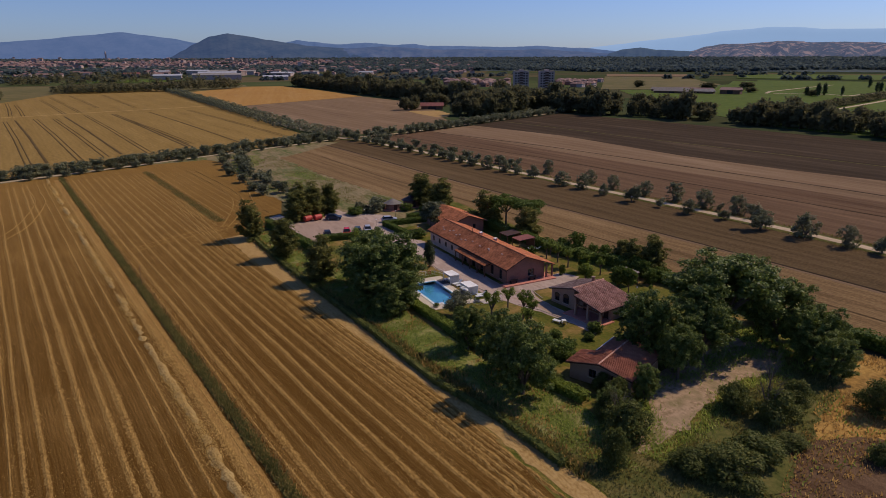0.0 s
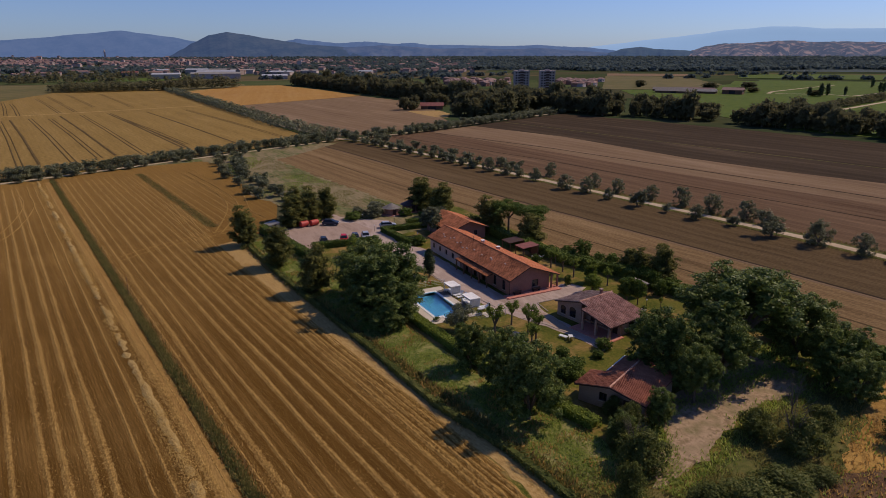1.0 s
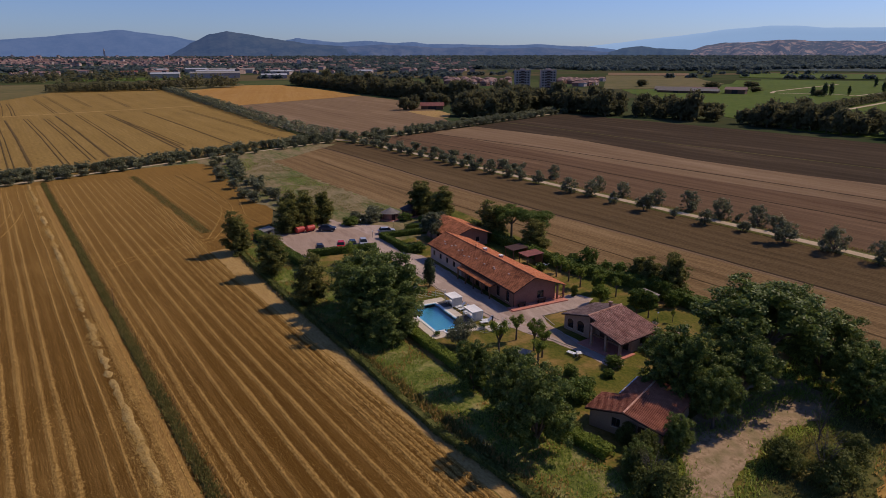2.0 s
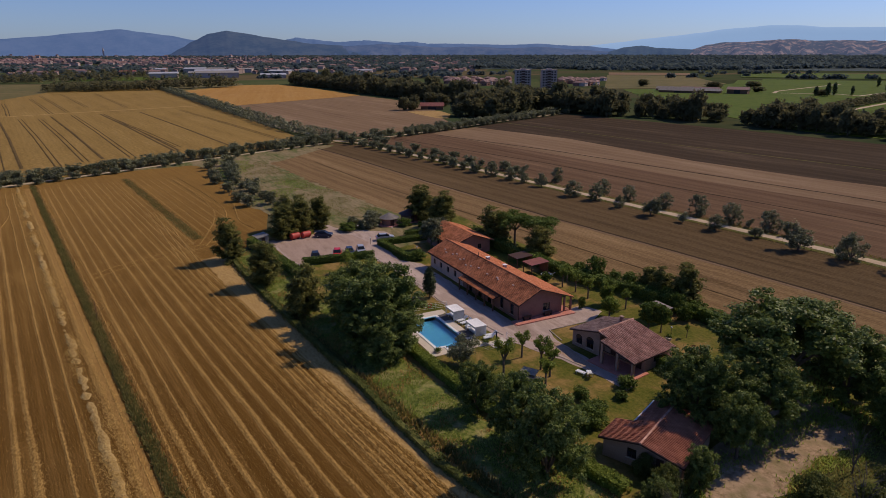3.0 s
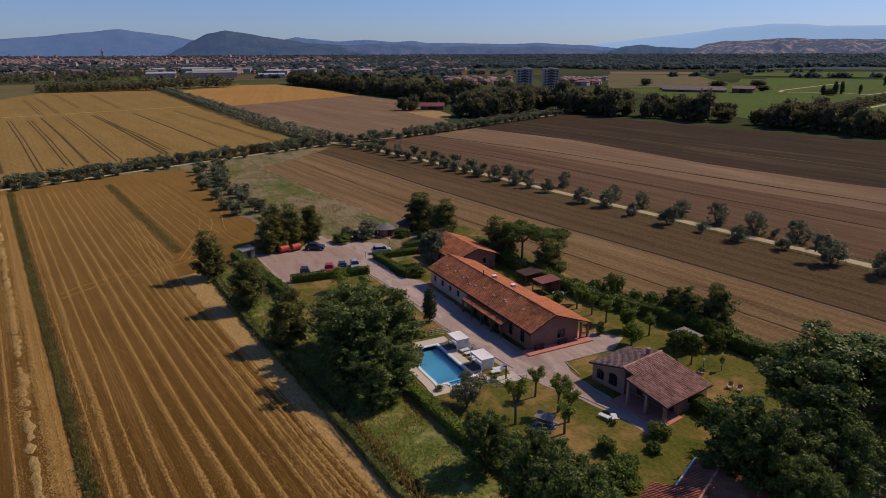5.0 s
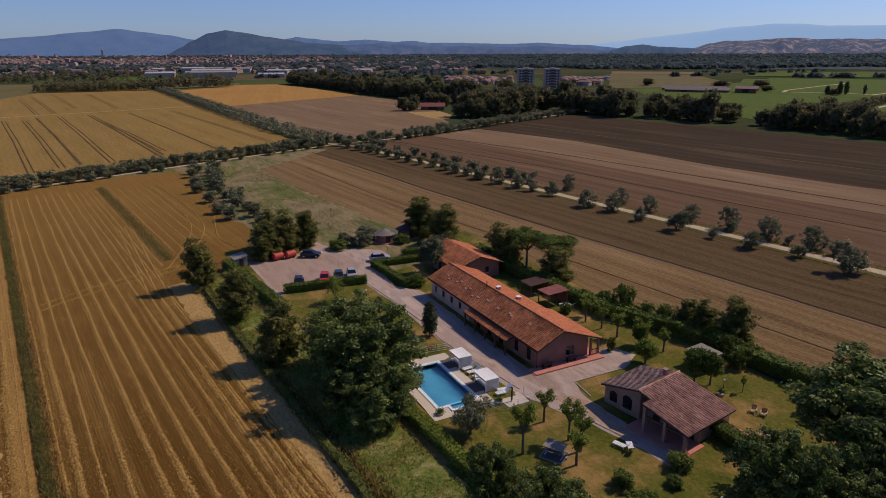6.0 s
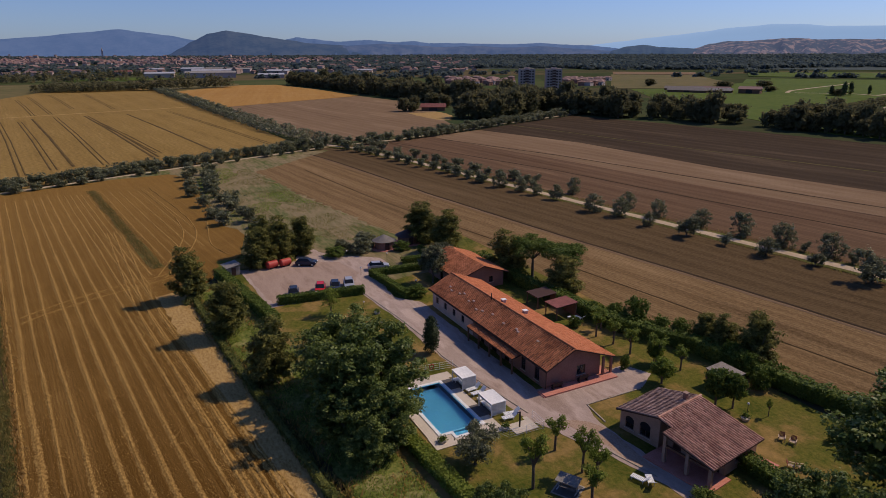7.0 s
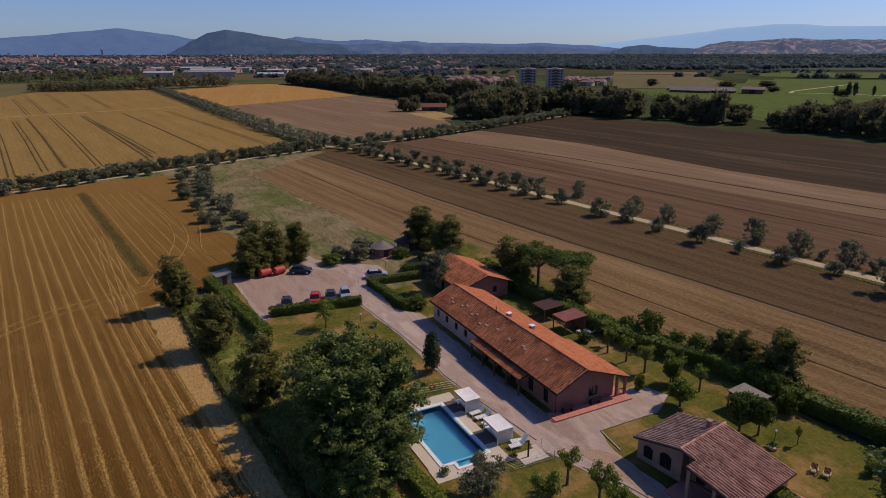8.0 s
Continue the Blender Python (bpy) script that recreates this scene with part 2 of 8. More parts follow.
M = dict(
    plain=plain_mat2("far_plain", [(0.035, 0.05, 0.025), (0.05, 0.075, 0.03), (0.03, 0.045, 0.02), (0.07, 0.1, 0.035), (0.04, 0.055, 0.028), (0.13, 0.1, 0.055)], 260),
    stubble=field_mat("stubble", (0.122, 0.059, 0.0112), (0.043, 0.0185, 0.0037), (0.41, 0.24, 0.07), row=0.36, swath=1.8, width=0.8, swath_amount=0.38, row_amount=0.5, wobble=0.7, crisp=0.12, clod=7.0, bump=1.0, broad=0.5, grit=0.5, tracks=0.3, straw=(-80, -230, 0.6, (0.42, 0.25, 0.072))),
    swath=rough_mat("straw_swath", [(0.21, 0.117, 0.028), (0.33, 0.198, 0.056), (0.245, 0.138, 0.036)], [(0.08, 0.04, 0.009), (0.26, 0.146, 0.039), (0.5, 0.32, 0.105)], 0.22, 4.5, bump=1.0, dist=0.12, blend=0.65, turn=-ROWS_TURN, stretch=(0.6, 1.2, 1)),
    windrow=rough_mat("raked_straw", [(0.28, 0.165, 0.045), (0.5, 0.35, 0.13)], [(0.12, 0.065, 0.017), (0.6, 0.43, 0.18)], 0.5, 5.0, bump=1.0, dist=0.15, blend=0.6),
    wheat=field_mat("ripe_wheat", (0.25, 0.158, 0.046), (0.13, 0.082, 0.022), (0.39, 0.26, 0.09), row=2.2, swath=17.0, turn=7.0, swath_amount=0.3, row_amount=0.4, patch=0.016, broad=0.5, clod=0.8, grit=0.6, tone=0.7, second=31.0, width=0.7),
    strawline=rough_mat("pale_crop_line", [(0.4, 0.26, 0.09), (0.48, 0.32, 0.12)], [(0.33, 0.21, 0.07), (0.52, 0.36, 0.14)], 0.06, 0.6),
    gold=field_mat("golden_stubble", (0.36, 0.195, 0.055), (0.27, 0.135, 0.036), (0.44, 0.27, 0.095), row=7.0, swath=26.0, turn=-14, swath_amount=0.3, row_amount=0.2, patch=0.01),
    soil=field_mat("bare_soil", (0.172, 0.107, 0.047), (0.078, 0.048, 0.021), (0.33, 0.217, 0.105), row=0.75, swath=3.4, turn=6.5, swath_amount=0.55, row_amount=0.5, grit=0.4, patch=0.02, broad=0.34, bump=1.0, tone=0.95, clod=1.6, second=5.6, width=0.6),
    soil_olive=field_mat("dark_tilled_soil", (0.094, 0.061, 0.028), (0.05, 0.033, 0.015), (0.192, 0.127, 0.062), row=0.8, swath=4.2, turn=6.5, swath_amount=0.5, row_amount=0.5, grit=0.4, patch=0.016, broad=0.26, bump=1.0, tone=0.95, clod=1.6, second=7.0, width=0.62),
    soil_red=field_mat("reddish_soil", (0.122, 0.072, 0.04), (0.064, 0.036, 0.019), (0.23, 0.146, 0.082), row=1.3, swath=5.0, turn=5.5, swath_amount=0.45, row_amount=0.45, patch=0.015, broad=0.3, bump=0.9, tone=0.85, second=8.3, width=0.62),
    soil_pale=field_mat("dry_pale_soil", (0.195, 0.126, 0.07), (0.13, 0.082, 0.045), (0.31, 0.215, 0.128), row=1.6, swath=6.0, turn=5.5, swath_amount=0.35, row_amount=0.4, patch=0.015, broad=0.28, bump=0.9, tone=0.8),
    soil_dark=field_mat("damp_dark_soil", (0.05, 0.034, 0.02), (0.031, 0.021, 0.012), (0.13, 0.09, 0.052), row=1.8, swath=8.0, turn=5.5, swath_amount=0.3, row_amount=0.4, patch=0.012, broad=0.24, bump=0.9, tone=0.85),
    straw=rough_mat("straw_verge", [(0.28, 0.165, 0.05), (0.42, 0.275, 0.105), (0.34, 0.21, 0.075)], [(0.16, 0.088, 0.024), (0.5, 0.34, 0.14)], 0.35, 3.2, bump=0.35, dist=0.05, blend=0.5, turn=-ROWS_TURN, stretch=(0.5, 1, 1)),
    scrub=rough_mat("scrub_grass", [(0.07, 0.105, 0.02), (0.15, 0.135, 0.055), (0.25, 0.185, 0.1), (0.2, 0.16, 0.08)], [(0.08, 0.085, 0.028), (0.32, 0.24, 0.13)], 0.1, 0.8, blend=0.4, bump=0.8, dist=0.3, turn=-10, stretch=(0.3, 1.2, 1)),
    weeds=rough_mat("weedy_grass", [(0.055, 0.09, 0.012), (0.12, 0.152, 0.026), (0.36, 0.285, 0.13)], [(0.04, 0.07, 0.01), (0.31, 0.28, 0.09)], 0.4, 1.8, bump=0.8, dist=0.2),
    lawn=rough_mat("dry_lawn", [(0.045, 0.07, 0.008), (0.09, 0.105, 0.015), (0.115, 0.11, 0.022), (0.235, 0.155, 0.05), (0.33, 0.205, 0.078)], [(0.032, 0.046, 0.006), (0.27, 0.18, 0.044)], 0.16, 2.0, bump=0.9, dist=0.14, blend=0.3),
    meadow=rough_mat("green_meadow", [(0.055, 0.09, 0.009), (0.085, 0.118, 0.014), (0.075, 0.105, 0.014)], [(0.045, 0.078, 0.008), (0.115, 0.138, 0.024)], 0.012, 0.15),
    drygrass=rough_mat("dry_grass", [(0.13, 0.08, 0.028), (0.27, 0.145, 0.038), (0.46, 0.265, 0.07)], [(0.12, 0.072, 0.02), (0.46, 0.28, 0.08)], 0.12, 1.4, bump=0.6, dist=0.2),
    dirt=rough_mat("trodden_dirt", [(0.26, 0.17, 0.1), (0.38, 0.26, 0.165), (0.15, 0.13, 0.05)], [(0.12, 0.1, 0.04), (0.44, 0.31, 0.2)], 0.4, 1.6, bump=0.6, dist=0.1),
    gravel=rough_mat("pale_gravel", [(0.26, 0.185, 0.142), (0.45, 0.345, 0.285), (0.33, 0.25, 0.205), (0.5, 0.39, 0.32)], [(0.25, 0.18, 0.14), (0.52, 0.4, 0.325)], 0.16, 7.0, bump=0.3, dist=0.03, blend=0.3, turn=8, stretch=(0.45, 1.4, 1)),
    car_park=rough_mat("worn_car_park_gravel", [(0.26, 0.18, 0.13), (0.38, 0.275, 0.21), (0.31, 0.22, 0.165)], [(0.22, 0.15, 0.108), (0.44, 0.325, 0.255)], 0.22, 6.0, bump=0.3, dist=0.03, blend=0.35, turn=8, stretch=(0.4, 1.5, 1)),
    forecourt=rough_mat("tan_gravel", [(0.3, 0.2, 0.135), (0.42, 0.3, 0.21)], [(0.26, 0.17, 0.11), (0.46, 0.34, 0.25)], 0.3, 5.0, bump=0.3, dist=0.03),
    track=rough_mat("white_track", [(0.4, 0.3, 0.195), (0.5, 0.39, 0.265)], [(0.34, 0.25, 0.155), (0.55, 0.43, 0.3)], 0.1, 1.5),
    bark=rough_mat("bark", [(0.10, 0.075, 0.05), (0.17, 0.135, 0.1)], [(0.06, 0.045, 0.03), (0.22, 0.18, 0.14)], 2.0, 14.0, bump=0.8, dist=0.04),
    oak=island_mat("broad_leaves", [(0.042, 0.07, 0.013), (0.115, 0.16, 0.032), (0.3, 0.335, 0.085)], 0.5, 0.5, 0.15, translucent=0.36, gloss=0.22),
    euca=island_mat("eucalyptus_leaves", [(0.076, 0.085, 0.024), (0.155, 0.158, 0.043), (0.335, 0.305, 0.083)], 0.6, 0.6, 0.15, translucent=0.42, gloss=0.1),
    olive=island_mat("olive_leaves", [(0.065, 0.074, 0.034), (0.145, 0.152, 0.075), (0.33, 0.33, 0.19)], 0.55, 0.7, 0.15, translucent=0.34, gloss=0.2),
    pine=island_mat("pine_needles", [(0.028, 0.045, 0.014), (0.05, 0.07, 0.022), (0.08, 0.1, 0.034)], 0.6, 0.8, 0.3, translucent=0.15),
    hedge=island_mat("hedge_leaves", [(0.05, 0.085, 0.013), (0.095, 0.14, 0.024), (0.2, 0.245, 0.05)], 0.6, 0.8, 0.2, translucent=0.32, gloss=0.12),
    bramble=island_mat("bramble_leaves", [(0.058, 0.078, 0.018), (0.105, 0.13, 0.03), (0.22, 0.215, 0.058)], 0.6, 0.8, 0.25, translucent=0.38, gloss=0.12),
    fruit=island_mat("garden_leaves", [(0.08, 0.12, 0.015), (0.15, 0.2, 0.027), (0.28, 0.32, 0.06)], 0.6, 0.8, 0.2, translucent=0.4, gloss=0.12),
    # tones drawn close together to imitate haze softening the belt trees
    wood_far=island_mat("woodland_leaves", [(0.098, 0.106, 0.056), (0.142, 0.14, 0.07), (0.215, 0.185, 0.094)], 0.8, 0.05, 0.25, translucent=0.5, gloss=0.02),
    # leaf colours paled and blued to imitate haze over the far woods
    wood_hazed=island_mat("haze_tinted_woods", [(0.1, 0.128, 0.122), (0.112, 0.14, 0.132), (0.122, 0.15, 0.138)], 0.9, 0.02, 0.1, translucent=0.5, gloss=0.0),
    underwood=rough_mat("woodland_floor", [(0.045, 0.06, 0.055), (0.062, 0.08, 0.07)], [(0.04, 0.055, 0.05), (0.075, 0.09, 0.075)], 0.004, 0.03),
    blades=island_mat("grass_blades", [(0.15, 0.22, 0.03), (0.25, 0.33, 0.055), (0.46, 0.45, 0.15)], 0.8, 0.3, 0.2, translucent=0.6, gloss=0.05),
    reeds=island_mat("ditch_blades", [(0.1, 0.115, 0.03), (0.165, 0.16, 0.043), (0.32, 0.25, 0.082)], 0.8, 0.3, 0.3, translucent=0.45, gloss=0.06),
    verge_green=rough_mat("short_verge_grass", [(0.055, 0.07, 0.016), (0.1, 0.105, 0.027), (0.19, 0.145, 0.056)], [(0.045, 0.058, 0.014), (0.17, 0.14, 0.045)], 0.25, 1.4),
    bank=rough_mat("dry_bank", [(0.24, 0.12, 0.03), (0.36, 0.21, 0.06)], [(0.15, 0.075, 0.018), (0.45, 0.28, 0.09)], 0.3, 4.0, turn=-ROWS_TURN, stretch=(0.25, 1.4, 1)),
    ditch=rough_mat("ditch_bed", [(0.085, 0.09, 0.024), (0.15, 0.125, 0.04)], [(0.07, 0.075, 0.02), (0.2, 0.155, 0.05)], 0.2, 2.0),
    hay=island_mat("dry_stalks", [(0.3, 0.17, 0.046), (0.44, 0.27, 0.085), (0.54, 0.36, 0.13)], 0.8, 0.3, 0.3, translucent=0.6),
    straw_cut=island_mat("cut_straw", [(0.36, 0.2, 0.048), (0.52, 0.32, 0.09), (0.64, 0.44, 0.15)], 0.9, 0.3, 0.3, gloss=0.05),
    crop_line=rough_mat("bare_line_in_crop", [(0.08, 0.052, 0.017), (0.13, 0.083, 0.028)], [(0.06, 0.04, 0.013), (0.17, 0.11, 0.038)], 0.06, 0.5),
    tile_old=island_mat("weathered_tiles", [(0.16, 0.058, 0.03), (0.4, 0.12, 0.042), (0.56, 0.19, 0.075), (0.66, 0.27, 0.125)], 0.9, 0.5, 0.5, 0.3),
    tile_new=island_mat("orange_tiles", [(0.46, 0.135, 0.05), (0.56, 0.185, 0.075), (0.61, 0.245, 0.11)], 0.85, 1.2, 0.3, 0.3),
    tile_pink=island_mat("faded_tiles", [(0.2, 0.095, 0.065), (0.34, 0.15, 0.1), (0.46, 0.23, 0.155), (0.6, 0.37, 0.27)], 0.9, 0.9, 0.45, 0.3),
    tile_grey=island_mat("mossy_tiles", [(0.13, 0.08, 0.06), (0.22, 0.13, 0.095), (0.3, 0.19, 0.14), (0.42, 0.29, 0.22)], 0.9, 0.9, 0.45, 0.3),
    tile_brown=island_mat("brown_tiles", [(0.2, 0.075, 0.045), (0.32, 0.12, 0.065), (0.42, 0.175, 0.1)], 0.9, 0.6, 0.5, 0.3),
    plaster=rough_mat("cream_plaster", [(0.52, 0.35, 0.26), (0.6, 0.43, 0.34)], [(0.47, 0.31, 0.23), (0.64, 0.47, 0.38)], 0.5, 6.0, 0.9, 0.2, 0.01, 0.4),
    plaster_tan=rough_mat("tan_plaster", [(0.34, 0.225, 0.16), (0.42, 0.29, 0.215)], [(0.3, 0.195, 0.14), (0.46, 0.33, 0.25)], 0.5, 6.0, 0.9, 0.2, 0.01, 0.4),
    render_red=rough_mat("terracotta_render", [(0.25, 0.13, 0.095), (0.31, 0.17, 0.125)], [(0.22, 0.115, 0.085), (0.34, 0.19, 0.145)], 0.5, 6.0, 0.9, 0.2, 0.01, 0.4),
    brick=rough_mat("red_paving", [(0.46, 0.17, 0.12), (0.58, 0.25, 0.19)], [(0.42, 0.15, 0.1), (0.62, 0.29, 0.22)], 0.8, 7.0, 0.85, 0.2, 0.01),
    stone=rough_mat("pale_paving", [(0.50, 0.43, 0.33), (0.58, 0.5, 0.4)], [(0.46, 0.39, 0.3), (0.63, 0.55, 0.45)], 0.5, 6.0, 0.85, 0.2, 0.01),
    coping=plain_mat("white_coping", (0.74, 0.72, 0.68), 0.6),
    kerbstone=rough_mat("dull_kerbstone", [(0.3, 0.25, 0.19), (0.4, 0.34, 0.27)], [(0.24, 0.2, 0.15), (0.46, 0.39, 0.31)], 0.8, 6.0),
    basin=plain_mat("blue_basin", (0.22, 0.64, 0.78), 0.4, var=0.08, scale=0.6),
    mat_dark=plain_mat("dark_decking", (0.10, 0.09, 0.085), 0.85),
    canvas=plain_mat("white_canvas", (0.76, 0.74, 0.70), 0.8),
    white=plain_mat("white_plastic", (0.78, 0.78, 0.76), 0.45),
    dark=plain_mat("dark_metal", (0.035, 0.03, 0.03), 0.5, 0.3),
    timber=plain_mat("brown_timber", (0.16, 0.085, 0.05), 0.75, scale=1.5),
    deal=plain_mat("pale_deal", (0.45, 0.33, 0.22), 0.75, scale=1.5),
    timber_red=plain_mat("red_stained_wood", (0.26, 0.09, 0.055), 0.7, scale=1.5),
    shutter=plain_mat("dark_brown_shutter", (0.07, 0.035, 0.025), 0.6),
    steel=plain_mat("galvanised_steel", (0.55, 0.55, 0.54), 0.45, 0.7),
    # red darkened for the tree shade on the open shelter's roof
    sheet_red=plain_mat("red_sheet", (0.22, 0.075, 0.06), 0.75, scale=0.8, var=0.3),
    sheet_grey=plain_mat("grey_sheet", (0.25, 0.225, 0.195), 0.85, scale=0.8, var=0.35),
    thatch=rough_mat("grey_thatch", [(0.16, 0.14, 0.12), (0.26, 0.23, 0.2)], [(0.12, 0.1, 0.09), (0.3, 0.27, 0.24)], 1.0, 9.0, bump=0.8, dist=0.05),
    roof_old=rough_mat("weathered_roofing", [(0.2, 0.17, 0.14), (0.3, 0.26, 0.21)], [(0.15, 0.125, 0.1), (0.36, 0.31, 0.26)], 0.8, 5.0),
    tank_red=plain_mat("red_tank_paint", (0.45, 0.06, 0.045), 0.5),
    glass=glass_mat(),
    water=water_mat(),
    glass_dark=plain_mat("tinted_glass", (0.015, 0.017, 0.02), 0.08, 0.0, 0.02, bump=0),
    car_red=plain_mat("red_car_paint", (0.5, 0.02, 0.02), 0.25, 0.0, 0.03, bump=0),
    car_dark=plain_mat("dark_blue_car_paint", (0.03, 0.04, 0.065), 0.25, 0.0, 0.03, bump=0),
    car_grey=plain_mat("silver_car_paint", (0.4, 0.41, 0.43), 0.3, 0.3, 0.03, bump=0),
    tyre=plain_mat("tyre_rubber", (0.02, 0.02, 0.02), 0.8),
    town_wall=island_mat("town_walls", [(0.26, 0.18, 0.15), (0.38, 0.285, 0.24), (0.55, 0.47, 0.42)], 0.9, 0.02, 0.1),
    # roof colours greyed towards lavender to imitate haze over the town
    town_roof=island_mat("town_roofs", [(0.17, 0.1, 0.085), (0.24, 0.145, 0.12), (0.32, 0.215, 0.18)], 0.9, 0.02, 0.1),
    block_wall=plain_mat("concrete_wall", (0.4, 0.315, 0.275), 0.9, scale=0.1),
    dryfar=rough_mat("dull_dry_land", [(0.105, 0.098, 0.032), (0.16, 0.125, 0.05)], [(0.09, 0.085, 0.028), (0.19, 0.145, 0.06)], 0.008, 0.06),
    roof_white=plain_mat("pale_sheet_roof", (0.36, 0.36, 0.37), 0.7, scale=0.05),
)


# ---- geometry helpers ----
from mathutils.geometry import tessellate_polygon


def mesh_of(name, verts, faces, material, smooth=False):
    me = bpy.data.meshes.new(name)
    me.from_pydata([tuple(v) for v in verts], [], [tuple(f) for f in faces])
    me.materials.append(material)
    if smooth:
        me.polygons.foreach_set("use_smooth", [True] * len(me.polygons))
    return me


def quads(name, verts, material):
    """A mesh of loose quads from an array of shape (n, 4, 3)."""
    k = len(verts)
    me = bpy.data.meshes.new(name)
    me.vertices.add(4 * k)
    me.vertices.foreach_set("co", np.asarray(verts, dtype=np.float32).ravel())
    me.loops.add(4 * k)
    me.loops.foreach_set("vertex_index", np.arange(4 * k, dtype=np.int32))
    me.polygons.add(k)
    me.polygons.foreach_set("loop_start", np.arange(0, 4 * k, 4, dtype=np.int32))
    me.update(calc_edges=True)
    me.materials.append(material)
    return me


def to_mesh(name, bm, material):
    me = bpy.data.meshes.new(name)
    bmesh.ops.recalc_face_normals(bm, faces=bm.faces[:])
    bm.to_mesh(me)
    bm.free()
    me.materials.append(material)
    return me


def part(name, bm, material, parent, label=""):
    """Links a bmesh, or a mesh, as one object under a thing or under a part."""
    me = bm if isinstance(bm, bpy.types.Mesh) else to_mesh(name, bm, material)
    ob = new(name, me)
    ob.parent = parent
    return tagged(ob, label)


def thing(name, label, category, m=None, group="", kind=""):
    """An empty at a thing's base."""
    ob = new(name)
    ob.empty_display_size = 0.3
    if m is not None:
        ob.matrix_world = m
    return tagged(ob, label, category, group, kind)


def box(bm, x0, x1, y0, y1, z0, z1, bevel=0.0, m=None):
    r = bmesh.ops.create_cube(bm, size=1.0)
    vs = r["verts"]
    for v in vs:
        v.co = Vector(((x0 + x1) / 2 + v.co.x * (x1 - x0), (y0 + y1) / 2 + v.co.y * (y1 - y0), (z0 + z1) / 2 + v.co.z * (z1 - z0)))
    if bevel:
        es = {e for v in vs for e in v.link_edges}
        g = bmesh.ops.bevel(bm, geom=list(es), offset=bevel, segments=1, affect="EDGES")
        vs = list({v for v in vs if v.is_valid} | set(g["verts"]))
    if m is not None:
        bmesh.ops.transform(bm, matrix=m, verts=vs)
    return bm


def boxes(*dims, bevel=0.0):
    bm = bmesh.new()
    for d in dims:
        box(bm, *d, bevel=bevel)
    return bm


def tube(bm, a, b, r0, r1, seg=8):
    """A tapered round bar from a to b."""
    a, b = Vector(a), Vector(b)
    d = b - a
    m = Matrix.Translation((a + b) / 2) @ d.to_track_quat("Z", "Y").to_matrix().to_4x4()
    bmesh.ops.create_cone(bm, cap_ends=True, segments=seg, radius1=r0, radius2=r1, depth=d.length, matrix=m)
    return bm



def wall_with_holes(length, height, thick, holes):
    """A wall along x from 0, its outer face at y = 0, with rectangular holes (x0, x1, z0, z1) through it."""
    xs = sorted({0.0, length, *(h[0] for h in holes), *(h[1] for h in holes)})
    zs = sorted({0.0, height, *(h[2] for h in holes), *(h[3] for h in holes)})
    bm = bmesh.new()
    grid = {(i, k): bm.verts.new((x, 0, z)) for i, x in enumerate(xs) for k, z in enumerate(zs)}
    for i in range(len(xs) - 1):
        for k in range(len(zs) - 1):
            cx, cz = (xs[i] + xs[i + 1]) / 2, (zs[k] + zs[k + 1]) / 2
            if any(a < cx < b and c < cz < d for a, b, c, d in holes):
                continue
            bm.faces.new((grid[i, k], grid[i + 1, k], grid[i + 1, k + 1], grid[i, k + 1]))
    r = bmesh.ops.extrude_face_region(bm, geom=bm.faces[:])
    bmesh.ops.translate(bm, vec=(0, thick, 0), verts=[g for g in r["geom"] if isinstance(g, bmesh.types.BMVert)])
    bmesh.ops.delete(bm, geom=[v for v in bm.verts if not v.link_faces], context="VERTS")
    return bm


def moved(bm, m):
    bmesh.ops.transform(bm, matrix=m, verts=bm.verts[:])
    return bm


def setting(name, me, label="", category=""):
    return tagged(new(name, me), label, category, kind="structure")


def ragged(points, step, amount, seed):
    """An outline broken into short steps and made uneven."""
    out = []
    for (ax, ay), (bx, by) in zip(points, points[1:] + points[:1]):
        k = max(1, int(math.hypot(bx - ax, by - ay) / step))
        for i in range(k):
            x, y = ax + (bx - ax) * i / k, ay + (by - ay) * i / k
            out.append((x + amount * noise.noise(Vector((x * 0.5, y * 0.5, seed))), y + amount * noise.noise(Vector((x * 0.5, y * 0.5, seed + 9)))))
    return out


def sheet(name, points, z, material, label, category="field", rough=0.0):
    """A flat piece of ground with the given outline, laid a little above the sheet below it."""
    if rough:
        points = ragged(points, 1.2, rough, len(points))
    k = len(points)
    verts = [(x, y, z) for x, y in points] + [(x, y, z - 0.6) for x, y in points]
    faces = [tuple(t) for t in tessellate_polygon([[Vector((x, y, 0)) for x, y in points]])]
    faces += [(i, (i + 1) % k, k + (i + 1) % k, k + i) for i in range(k)]
    return setting(name, mesh_of(name, verts, faces, material), label, category)


